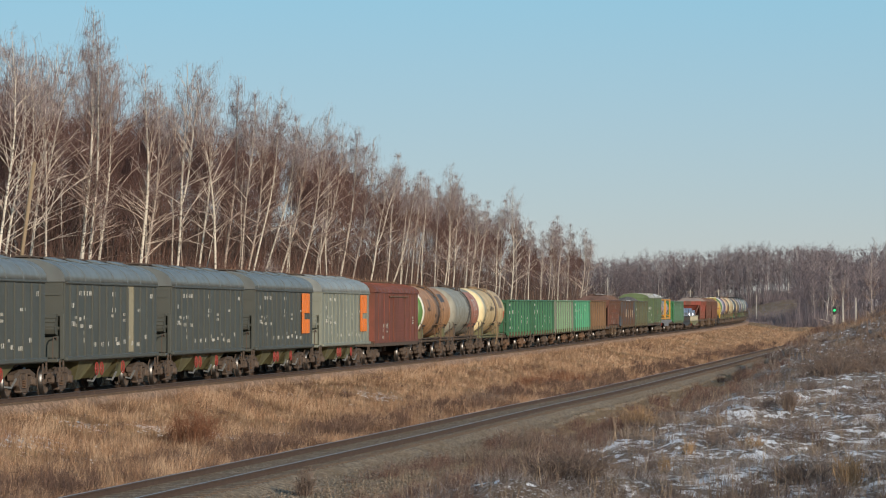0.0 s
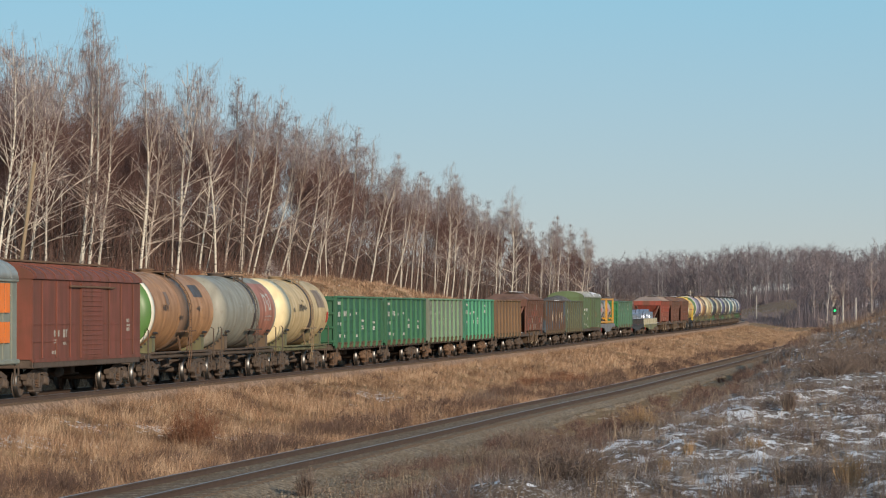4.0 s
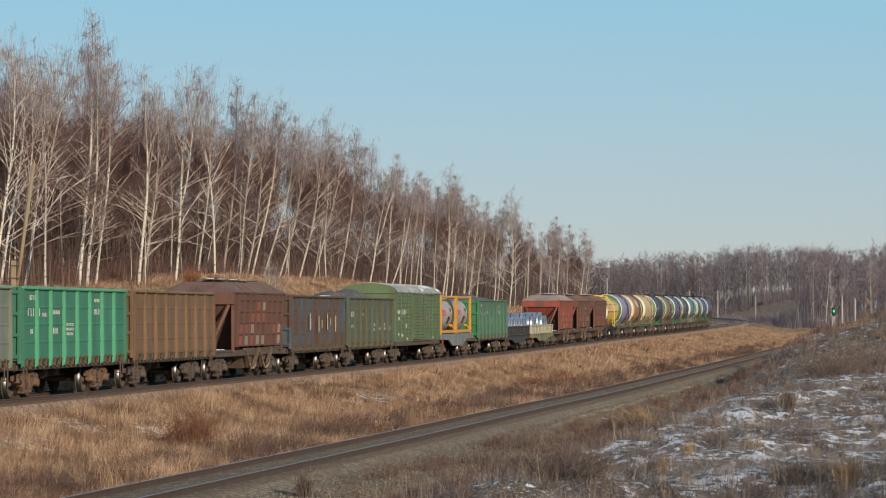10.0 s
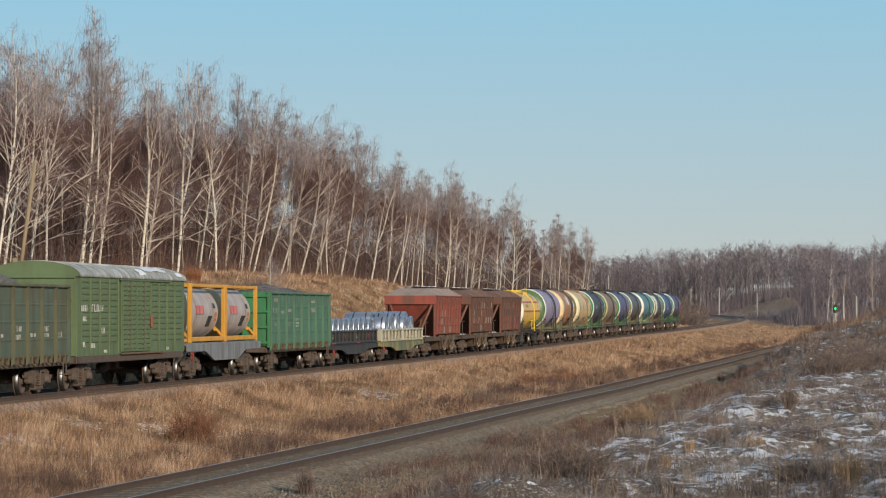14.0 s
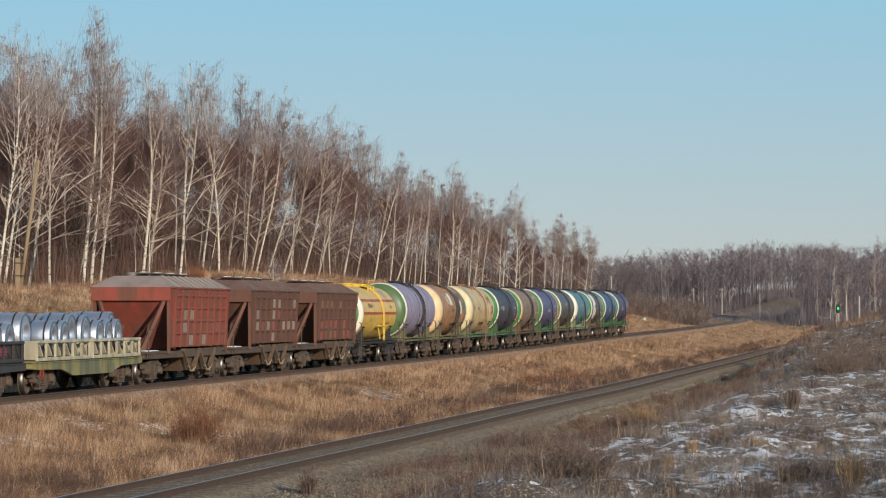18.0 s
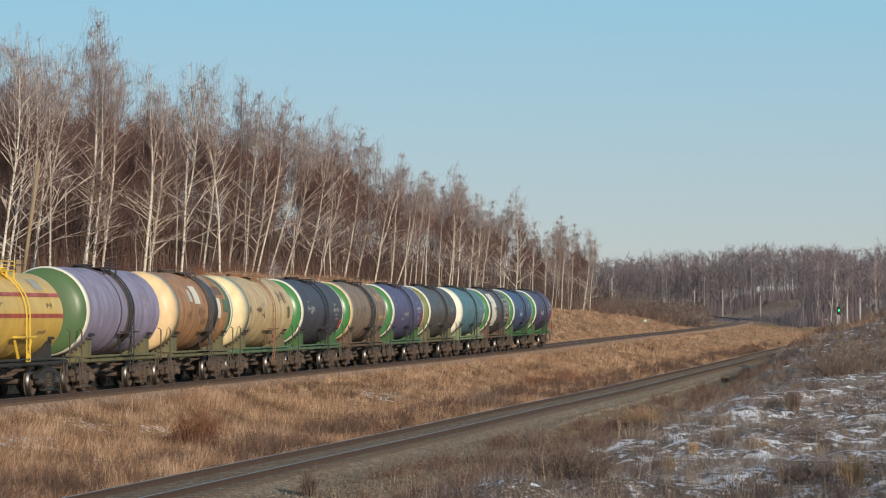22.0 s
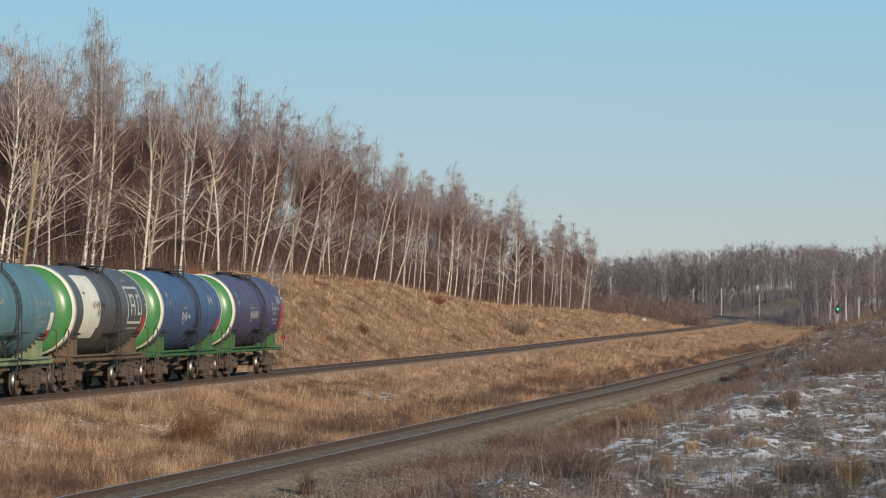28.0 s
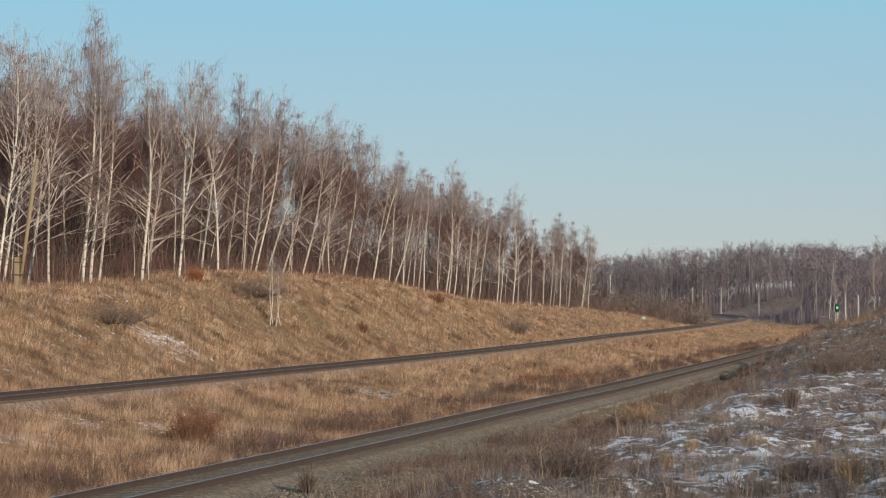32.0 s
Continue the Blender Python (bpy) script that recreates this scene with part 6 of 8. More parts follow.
tank_wagon(31, "indigo tank wagon with a green end and white ring", indigo, deep_green, ivory, bright_saddle, green_frame, 0.16, [(-0.35, -0.2, navy_black), (-4.78, -4.68, ivory)],
           script([(4.0, 30, 0.3, 0.3), (4.0, 16, 0.3, 0.2), (1.7, -4, 1.4, 0.34), (2.4, -14, 0.8, 0.14), (-2.6, 20, 0.4, 0.12), (-2.5, 8, 1.3, 0.2), (-2.9, 0, 0.5, 0.14), (-2.6, -10, 1.0, 0.1), (-2.6, -14, 1.0, 0.1)], WHITE) + [(-4.3, -16, 0.4, 0.8, red_mark)])
tank_wagon(32, "charcoal tank wagon with an olive end and cream ring", charcoal, olive_end, ivory, OLIVE, OLIVE, 0.14, [(-1.2, -0.3, spill)],
           script([(3.6, 8, 0.3, 0.3), (1.6, 14, 1.0, 0.5), (1.4, -26, 1.0, 0.14), (-2.6, 6, 0.8, 0.4)], GREY_MARK))
tank_wagon(33, "teal-blue tank wagon with a broad cream ring", teal, ivory, ivory, pale_saddle, pale_saddle, 0.3, [(-0.9, -0.5, paint("teal_shadow", (0.09, 0.13, 0.14), 0.2, 0.5))],
           script([(1.6, 10, 0.9, 0.3), (-2.6, 8, 1.6, 0.2), (-2.8, -8, 0.8, 0.14), (-2.8, -14, 1.2, 0.12), (-2.8, -20, 0.9, 0.1)], GREY_MARK) + [(-4.4, -20, 0.4, 0.9, ivory), (-4.4, -34, 0.4, 0.5, red_mark)])
frame35 = [(-2.1, 8, 0.10, 1.3, WHITE), (-3.9, 8, 0.10, 1.3, WHITE), (-3.0, 32, 1.9, 0.09, WHITE), (-3.0, -16, 1.9, 0.09, WHITE), (-2.5, 8, 0.12, 0.75, WHITE), (-2.7, 20, 0.35, 0.1, WHITE), (-2.75, 7, 0.35, 0.1, WHITE), (-3.0, 8, 0.12, 0.75, WHITE), (-3.45, 8, 0.12, 0.75, WHITE), (-3.6, 20, 0.3, 0.1, WHITE), (-3.6, -4, 0.3, 0.1, WHITE)]
tank_wagon(34, "dark grey tank wagon with white panel and square emblem", charcoal, deep_green, ivory, brown_saddle, brown_saddle, 0.2, [(-0.55, -0.4, navy_black), (-4.78, -4.7, ivory)],
           [(2.75, 14, 2.2, 1.9, ivory), (2.9, -28, 2.0, 0.5, ivory)] + script([(2.6, 7, 1.6, 0.36), (2.0, -4, 0.3, 0.3), (3.6, 22, 0.4, 0.14)], black_mark) + frame35 + script([(-2.3, 44, 0.9, 0.12), (-2.2, -24, 1.5, 0.12), (-1.9, -40, 0.8, 0.12), (-4.4, 8, 0.2, 0.2)], WHITE) + [(-4.3, -22, 0.35, 0.8, red_mark)])
tank_wagon(35, "blue tank wagon with green end, white ring, green frame", ocean, deep_green, ivory, bright_saddle, bright_saddle, 0.16, [(-0.9, -0.1, paint("blue_spill", (0.03, 0.05, 0.12), 0.1, 0.35)), (-4.78, -4.7, ivory)],
           script([(1.9, -8, 1.3, 0.42), (1.6, -18, 0.25, 0.2), (1.7, 4, 0.6, 0.16), (3.8, 10, 0.2, 0.3), (-2.6, 16, 0.6, 0.5), (4.0, 24, 0.2, 0.3)], WHITE) + [(-4.2, -24, 0.35, 0.7, red_mark)])
tank_wagon(36, "violet-blue tail tank wagon with green end and white ring", violet, deep_green, ivory, bright_saddle, bright_saddle, 0.16, [(-0.9, -0.1, paint("violet_spill", (0.04, 0.035, 0.09), 0.1, 0.35))],
           script([(1.8, -6, 1.4, 0.4), (1.8, -16, 0.3, 0.2), (1.8, 5, 0.7, 0.16), (4.0, 26, 0.2, 0.3), (4.0, 12, 0.2, 0.3), (-2.5, 12, 0.5, 0.12), (-2.4, 4, 1.5, 0.2), (-2.7, -4, 0.6, 0.14), (-2.6, -14, 1.1, 0.1), (-2.7, -20, 0.9, 0.1), (-3.7, 18, 0.5, 0.5)], WHITE) + [(-4.4, -14, 0.4, 0.8, red_mark), (-4.4, 4, 0.3, 0.4, red_mark)])
lamp_glow, _, _, _lb = base_material("tail_disc", 0.4)
_lb.inputs["Base Color"].default_value = (0.6, 0.03, 0.03, 1)
part("tail_disc", Shape().lathe([(-5.42, 0.0), (-5.42, 0.1), (-5.40, 0.1)], sides=16, centre=(-0.05, 1.35, 1.55)), lamp_glow, WAGONS[-1][0], "red tail disc")


# ---- vegetation ----
def bark_material():
    """White birch bark: dark cross marks, grey stains, dark plates."""
    m, nt, ln, b = base_material("birch_bark", 0.75, 0, 0.2)
    marks = ramp(nt, ln, noise_tex(nt, ln, 3.0, 5, stretch=(1.5, 1.5, 3.2)), [(0.53, (0, 0, 0)), (0.61, (0.85, 0.85, 0.85))])
    tone = mixed(nt, ln, noise_tex(nt, ln, 1.1, 3), (0.50, 0.44, 0.35), (0.80, 0.75, 0.64))
    own = ramp(nt, ln, nt.new("ShaderNodeObjectInfo").outputs["Random"], [(0.0, (0.0, 0.0, 0.0)), (0.45, (0.15, 0.15, 0.15)), (1.0, (0.85, 0.85, 0.85))])
    tone = mixed(nt, ln, own, tone, (0.30, 0.23, 0.19))
    c = mixed(nt, ln, marks, tone, (0.06, 0.05, 0.045))
    ln.new(c, b.inputs["Base Color"])
    add_bump(nt, ln, b, marks, 0.3, 0.02)
    return m


bark = bark_material()


def limb_material():
    """Bark of limbs: cream on some trees, dull brown on others, darker where it is knotted."""
    m, nt, ln, b = base_material("limb_bark", 0.8, 0, 0.15)
    own = ramp(nt, ln, nt.new("ShaderNodeObjectInfo").outputs["Random"], [(0.0, (0.72, 0.63, 0.53)), (0.6, (0.52, 0.43, 0.355)), (1.0, (0.24, 0.165, 0.135))])
    knots = ramp(nt, ln, noise_tex(nt, ln, 2.2, 4), [(0.45, (0, 0, 0)), (0.62, (0.7, 0.7, 0.7))])
    ln.new(mixed(nt, ln, knots, own, (0.16, 0.11, 0.09)), b.inputs["Base Color"])
    return m


limb_bark = limb_material()
# bark of the back row: dark brown paints in the shade between trunks
shade_bark = plain("shade_bark", (0.15, 0.105, 0.085), 0.9, 0, 0.4, 3, 0.5, 0.1, (2, 2, 0.4))
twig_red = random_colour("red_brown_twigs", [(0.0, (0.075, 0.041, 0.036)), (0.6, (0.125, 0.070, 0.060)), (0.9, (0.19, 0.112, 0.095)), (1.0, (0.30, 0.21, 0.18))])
twig_grey = random_colour("grey_twigs", [(0.0, (0.13, 0.096, 0.094)), (0.6, (0.24, 0.19, 0.185)), (1.0, (0.50, 0.46, 0.45))])


class Tris:
    """Many loose slivers: twigs, blades, stems."""

    def __init__(self):
        self.v = []

    def add(self, base, tip, width, rng):
        """Arrays of base and tip points: one thin triangle each, turned at random about its length."""
        d = tip - base
        r = rng.normal(size=base.shape)
        side = np.cross(d, r)
        side /= np.linalg.norm(side, axis=1, keepdims=True) + 1e-9
        half = np.asarray(width).reshape(-1, 1) * 0.5 * side
        self.v.append(np.stack([base - half, base + half, tip], 1))

    def mesh(self, name, material):
        v = np.concatenate(self.v).reshape(-1, 3)
        n = len(v) // 3
        me = bpy.data.meshes.new(name)
        me.vertices.add(len(v))
        me.vertices.foreach_set("co", v.astype(np.float32).ravel())
        me.loops.add(len(v))
        me.loops.foreach_set("vertex_index", np.arange(len(v), dtype=np.int32))
        me.polygons.add(n)
        me.polygons.foreach_set("loop_start", np.arange(0, len(v), 3, dtype=np.int32))
        me.update(calc_edges=True)
        me.materials.append(material)
        return me


def tube(shape, pts, radii, sides=6):
    """A tapered round limb through points."""
    n = len(pts)
    for i, (p, r) in enumerate(zip(pts, radii)):
        q = pts[min(i + 1, n - 1)] - pts[max(i - 1, 0)]
        d = q / (np.linalg.norm(q) + 1e-9)
        u = np.cross(d, (0.3, 1.0, 0.1))
        u /= np.linalg.norm(u)
        w = np.cross(d, u)
        ring = [p + r * (math.cos(2 * math.pi * k / sides) * u + math.sin(2 * math.pi * k / sides) * w) for k in range(sides)]
        if i == 0:
            o = len(shape.v)
        shape.v += [tuple(x) for x in ring]
    fs = [(o + i * sides + k, o + i * sides + (k + 1) % sides, o + (i + 1) * sides + (k + 1) % sides, o + (i + 1) * sides + k) for i in range(n - 1) for k in range(sides)]
    shape.f += fs
    shape.smooth += [True] * len(fs)


def birch(seed, limbs, twigs, height=14.0, lean=0.6, girth=0.12, first=0.14, spread=2.6, forked=False, shade=False, plumes=5):
    """One bare birch: a trunk that bows upright, long rising limbs, plumes of hanging twigs at the top."""
    rng = np.random.default_rng(seed)
    tree = thing("birch_tree", "bare birch tree, trunk darkened as if in the wood's shade" if shade else "bare birch tree with a white trunk and reddish twigs", "tree", "birches of the roadside wood")
    trunk, wood, fine, upper = Shape(), Shape(), Tris(), Tris()
    n = 12
    t = np.linspace(0, 1, n)
    s = np.linspace(0, 1, 5)[:, None]
    high = np.array([0, 0, 1.0])
    sides = 3 if shade else 4

    def stem(start, top_h, girth_, bow, ang):
        off = bow * (1.9 * t - 0.9 * t**2 - t**3 * 0.25)
        x = start[0] + off * math.cos(ang) + 0.16 * np.sin(t * 7 + seed) * t ** 0.7
        y = start[1] + off * math.sin(ang) + 0.2 * np.cos(t * 5 + seed) * t ** 0.7
        pts = np.stack([x, y, start[2] + (top_h - start[2]) * t], 1)
        tube(trunk, pts, girth_ * (1 - t) ** 0.85 + 0.010, 7)
        return pts

    def along(pts, f):
        k = f * (len(pts) - 1)
        j = min(int(k), len(pts) - 2)
        return pts[j] + (pts[j + 1] - pts[j]) * (k - j)

    stems = [(stem(np.array([0, 0, -0.4]), height, girth, lean, 0.0), girth)]
    if forked:
        stems.append((stem(stems[0][0][4], height * rng.uniform(0.88, 0.97), girth * 0.62, rng.uniform(0.9, 1.5), rng.uniform(-0.6, 0.6)), girth * 0.62))
    tips = []            # limb points, height on the tree from 0 to 1, weight of its twigs

    def limb(p0, ang, reach, rise, r0, weight):
        d = np.array([math.cos(ang), math.sin(ang), 0])
        bow = np.array([-d[1], d[0], 0]) * rng.normal(0, 0.10) * reach
        pts = p0 + d * reach * (0.85 * s + 0.15 * s**2) + bow * np.sin(s * 3.0) + high * rise * (1.3 * s - 0.3 * s**2)
        tube(wood, pts, r0 * (1 - s[:, 0] * 0.8), sides)
        tips.append((pts, pts[3, 2] / height, weight))
        return pts

    for pts, g in stems:
        for i in range(limbs // len(stems)):
            f = first + (0.9 - first) * (i + rng.random()) / (limbs // len(stems))
            up = (f - first) / (0.9 - first)
            reach = spread * (1.0 - 0.78 * up) * rng.uniform(0.45, 1.2)
            rise = min(reach * rng.uniform(0.25, 0.95) * (1 + 1.4 * up), (1 - f) * height * 0.8)
            r0 = (g * (1 - f) * 0.40 + 0.013) * rng.uniform(0.7, 1.3)
            ang = rng.uniform(0, 6.28)
            main = limb(along(pts, f), ang, reach, rise, r0, reach * (0.14 + 1.2 * up))
            for side in range(0 if shade else 3):
                turn = ang + rng.choice((-1, 1)) * rng.uniform(0.35, 0.9)
                k = rng.uniform(0.3, 0.55)
                limb(along(main, rng.uniform(0.25, 0.8)), turn, reach * k, max(rise, reach * 0.4) * k * rng.uniform(0.5, 1.3), r0 * 0.6, reach * k * (0.12 + 0.9 * up))
        # steep side leaders that carry the crown's plumes
        for i in range(plumes // len(stems)):
            f = rng.uniform(0.42, 0.72)
            p0 = along(pts, f)
            top = height * rng.uniform(0.74, 0.95)
            lead = limb(p0, rng.uniform(0, 6.28), rng.uniform(0.5, 1.35) * spread / 2.6, top - p0[2], g * (1 - f) * 0.38 + 0.008, 0.9)
            for _ in range(6):
                limb(along(lead, rng.uniform(0.35, 1.0)), rng.uniform(0, 6.28), rng.uniform(0.25, 0.75), rng.uniform(0.05, 0.5), 0.010, 0.62)
        for i in range(18 // len(stems)):
            f = rng.uniform(0.72, 0.995)
            limb(along(pts, f), rng.uniform(0, 6.28), rng.uniform(0.15, 0.3) + 1.7 * (1 - f), rng.uniform(0.05, 0.45), 0.010, 0.5)
    weights = np.array([k[2] for k in tips])
    counts = rng.multinomial(twigs, weights / weights.sum())
    for (pts, f, _), c in zip(tips, counts):
        if not c:
            continue
        k = rng.uniform(0.25, 1.0, c) ** 0.8 * 4
        j = np.minimum(k.astype(int), 3)
        base = pts[j] + (pts[j + 1] - pts[j]) * (k - j)[:, None]
        hang = min(max((f - 0.45) / 0.3, 0), 1)
        out = rng.normal(size=(c, 3)) * np.array([0.26, 0.26, 0.16]) + (pts[-1] - pts[0]) * 0.10
        mid = base + out + high * rng.uniform(0.0, 0.28, c)[:, None]
        fall = np.where(rng.random(c) < 0.35 + 0.55 * hang, -rng.uniform(0.25, 1.25, c) * (0.5 + 0.5 * hang), rng.uniform(0.1, 0.6, c) * (1 - 0.75 * hang))
        tip = mid + out * (0.8 - 0.5 * hang) + high * fall[:, None]
        w = rng.uniform(0.008, 0.015, c)
        bunch = upper if f > 0.70 else fine
        bunch.add(base, mid, w * 1.2, rng)
        bunch.add(mid, tip, w, rng)
    part("trunk", trunk, shade_bark if shade else bark, tree, "bark darkened as if shaded" if shade else "white bark with dark marks")
    part("branchwork", wood, shade_bark if shade else limb_bark, tree)
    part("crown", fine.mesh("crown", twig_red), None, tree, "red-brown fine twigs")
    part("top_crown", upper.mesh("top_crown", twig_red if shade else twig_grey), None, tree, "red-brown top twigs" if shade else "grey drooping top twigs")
    return tree


F_PX = 784 / math.tan(radians(16.56 / 2))
_yy = np.linspace(60, 620, 2400)


def y_for(px, d):
    """How far along the valley a spot lies that is seen in a given direction at a set distance from the main line."""
    x = 784 + F_PX * (main_x(_yy) + d) / _yy
    return float(np.interp(px, x, _yy))


skyline = spline([-200, 0, 60, 130, 167, 200, 250, 320, 380, 430, 500, 580, 650, 710, 760, 800, 850, 900, 940, 985, 1040, 1060], [62, 64, 86, 98, 108, 126, 120, 112, 148, 138, 165, 196, 222, 275, 300, 292, 338, 342, 392, 382, 402, 430])


def tree_height(px, y, ground):
    return EYE_Z + (538 - float(skyline(px))) / F_PX * y - ground


wood_rng = random.Random(5)
front_kinds = [birch(11, 30, 2000, lean=0.5, girth=0.092, spread=3.6, plumes=4), birch(12, 28, 1800, lean=0.9, girth=0.076, spread=3.4, plumes=5), birch(13, 22, 1700, lean=0.3, girth=0.068, spread=2.3, first=0.33),
               birch(14, 28, 2000, lean=0.6, girth=0.082, forked=True, spread=3.3, plumes=6), birch(15, 20, 1500, lean=0.25, girth=0.06, spread=1.9, first=0.38, plumes=4), birch(16, 26, 1800, lean=1.0, girth=0.072, spread=3.8, first=0.16), birch(17, 22, 1700, lean=0.6, girth=0.068, spread=2.9, first=0.22, plumes=5)]
young_kinds = [birch(18, 12, 420, lean=0.3, girth=0.042, spread=1.7, first=0.3, plumes=2), birch(19, 10, 380, lean=0.5, girth=0.038, spread=1.4, first=0.35, plumes=2)]
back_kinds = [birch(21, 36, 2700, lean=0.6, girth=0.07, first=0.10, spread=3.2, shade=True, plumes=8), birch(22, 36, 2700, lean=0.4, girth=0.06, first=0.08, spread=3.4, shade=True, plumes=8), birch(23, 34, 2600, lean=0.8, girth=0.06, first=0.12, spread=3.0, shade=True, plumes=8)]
used = set()


def plant(kinds, x, y, h, turn=None, tilt=None):
    kind = wood_rng.choice(kinds)
    z = float(ground_z(x, y))
    s = h / 14.0
    m = Matrix.Translation((x, y, z - 0.05)) @ Matrix.Rotation(radians(wood_rng.gauss(0, 1.8) if tilt is None else tilt), 4, "Y") @ Matrix.Rotation(wood_rng.uniform(0, 6.28) if turn is None else turn, 4, "Z") @ Matrix.Diagonal((s * 0.5 + 0.5, s * 0.5 + 0.5, s, 1))
    if kind in used:
        return copy_thing(kind, m @ Matrix.Diagonal((*(1 / v for v in kind.scale), 1)))
    used.add(kind)
    kind.matrix_basis = m
    return kind


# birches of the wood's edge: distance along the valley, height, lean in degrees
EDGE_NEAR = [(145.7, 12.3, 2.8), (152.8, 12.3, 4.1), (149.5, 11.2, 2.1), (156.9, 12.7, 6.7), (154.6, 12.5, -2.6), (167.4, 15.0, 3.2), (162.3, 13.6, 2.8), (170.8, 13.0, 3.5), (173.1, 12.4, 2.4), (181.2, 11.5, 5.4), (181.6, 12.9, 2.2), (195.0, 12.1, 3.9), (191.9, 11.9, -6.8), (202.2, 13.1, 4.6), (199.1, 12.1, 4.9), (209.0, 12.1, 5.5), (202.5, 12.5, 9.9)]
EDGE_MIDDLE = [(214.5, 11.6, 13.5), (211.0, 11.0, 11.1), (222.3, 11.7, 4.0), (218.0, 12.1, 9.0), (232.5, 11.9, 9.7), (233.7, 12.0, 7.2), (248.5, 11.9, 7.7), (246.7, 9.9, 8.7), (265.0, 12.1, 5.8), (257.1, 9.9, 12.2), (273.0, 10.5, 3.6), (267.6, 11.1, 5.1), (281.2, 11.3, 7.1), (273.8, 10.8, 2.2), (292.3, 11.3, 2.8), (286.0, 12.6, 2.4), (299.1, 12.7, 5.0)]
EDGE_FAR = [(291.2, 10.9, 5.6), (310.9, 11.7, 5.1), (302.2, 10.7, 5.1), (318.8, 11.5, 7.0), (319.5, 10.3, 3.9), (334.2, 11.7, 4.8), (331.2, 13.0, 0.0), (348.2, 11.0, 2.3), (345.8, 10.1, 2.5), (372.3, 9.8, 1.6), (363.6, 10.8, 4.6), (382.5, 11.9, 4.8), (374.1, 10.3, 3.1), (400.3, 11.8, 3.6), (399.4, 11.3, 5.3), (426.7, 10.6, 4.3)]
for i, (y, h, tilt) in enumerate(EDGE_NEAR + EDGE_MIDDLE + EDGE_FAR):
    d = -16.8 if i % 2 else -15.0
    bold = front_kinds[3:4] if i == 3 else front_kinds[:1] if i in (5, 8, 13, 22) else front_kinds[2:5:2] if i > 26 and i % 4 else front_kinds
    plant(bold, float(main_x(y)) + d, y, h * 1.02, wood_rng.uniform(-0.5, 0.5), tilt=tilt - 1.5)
# young birches in their shade
for i in range(34):
    px = wood_rng.uniform(-20, 1050)
    d = wood_rng.uniform(-21, -15)
    y = y_for(px, d)
    plant(young_kinds, float(main_x(y)) + d, y, wood_rng.uniform(4.0, 8.5), tilt=wood_rng.gauss(3, 3))
# the red-brown trees behind them, most with bark darkened for the wood's shade
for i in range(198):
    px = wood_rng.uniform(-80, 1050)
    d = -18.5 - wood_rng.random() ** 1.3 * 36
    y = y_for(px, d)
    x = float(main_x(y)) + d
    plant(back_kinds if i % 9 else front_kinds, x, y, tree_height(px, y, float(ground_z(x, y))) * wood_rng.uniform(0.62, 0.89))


def thicket(name, label, count, spots, heights, width, material, seed, fan=0.12, category="undergrowth"):
    """Stems that nobody could count, as one object. spots: a function that gives count places (x, y)."""
    rng = np.random.default_rng(seed)
    x, y = spots(rng, count)
    z = ground_z(x, y)
    h = rng.uniform(*heights, len(x)) * rng.uniform(0.6, 1.0, len(x))
    base = np.stack([x, y, z - 0.05], 1)
    tip = base + np.stack([rng.normal(0, fan, len(x)) * h, rng.normal(0, fan, len(x)) * h, h], 1)
    t = Tris()
    t.add(base, tip, np.full(len(x), width) * rng.uniform(0.6, 1.4, len(x)), rng)
    return tagged(new(name, t.mesh(name, material)), label, category, kind="stuff")


def strip(y0, y1, d0, d1, line=None, power=1.6):
    """Places along a line's side, denser nearby."""
    line = line or main_x

    def spots(rng, n):
        u = rng.random(n)
        y = (y0 ** (1 - power) + u * (y1 ** (1 - power) - y0 ** (1 - power))) ** (1 / (1 - power))
        return line(y) + rng.uniform(d0, d1, n), y
    return spots


stem_red = random_colour("red_stems", [(0.0, (0.075, 0.041, 0.033)), (0.6, (0.14, 0.075, 0.057)), (1.0, (0.22, 0.135, 0.105))])
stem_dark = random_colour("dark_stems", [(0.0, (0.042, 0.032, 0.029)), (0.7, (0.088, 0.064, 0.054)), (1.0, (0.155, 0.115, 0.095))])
thicket("undergrowth", "dense red-brown saplings under the birches", 16000, strip(110, 480, -60, -17), (1.5, 6.0), 0.04, stem_red, 31, 0.28)
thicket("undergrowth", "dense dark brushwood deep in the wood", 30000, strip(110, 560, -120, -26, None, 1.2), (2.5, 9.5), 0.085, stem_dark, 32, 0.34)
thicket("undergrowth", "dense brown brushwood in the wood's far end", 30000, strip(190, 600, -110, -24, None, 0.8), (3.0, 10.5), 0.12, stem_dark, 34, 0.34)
thicket("undergrowth", "tall red-brown brushwood in the depth of the wood", 22000, strip(140, 420, -62, -30, None, 0.9), (5.0, 12.5), 0.10, stem_red, 36, 0.22)
thicket("saplings", "row of thin red saplings at the wood's edge", 1500, strip(120, 330, -19, -13.5), (0.8, 3.5), 0.025, stem_red, 33, 0.08)


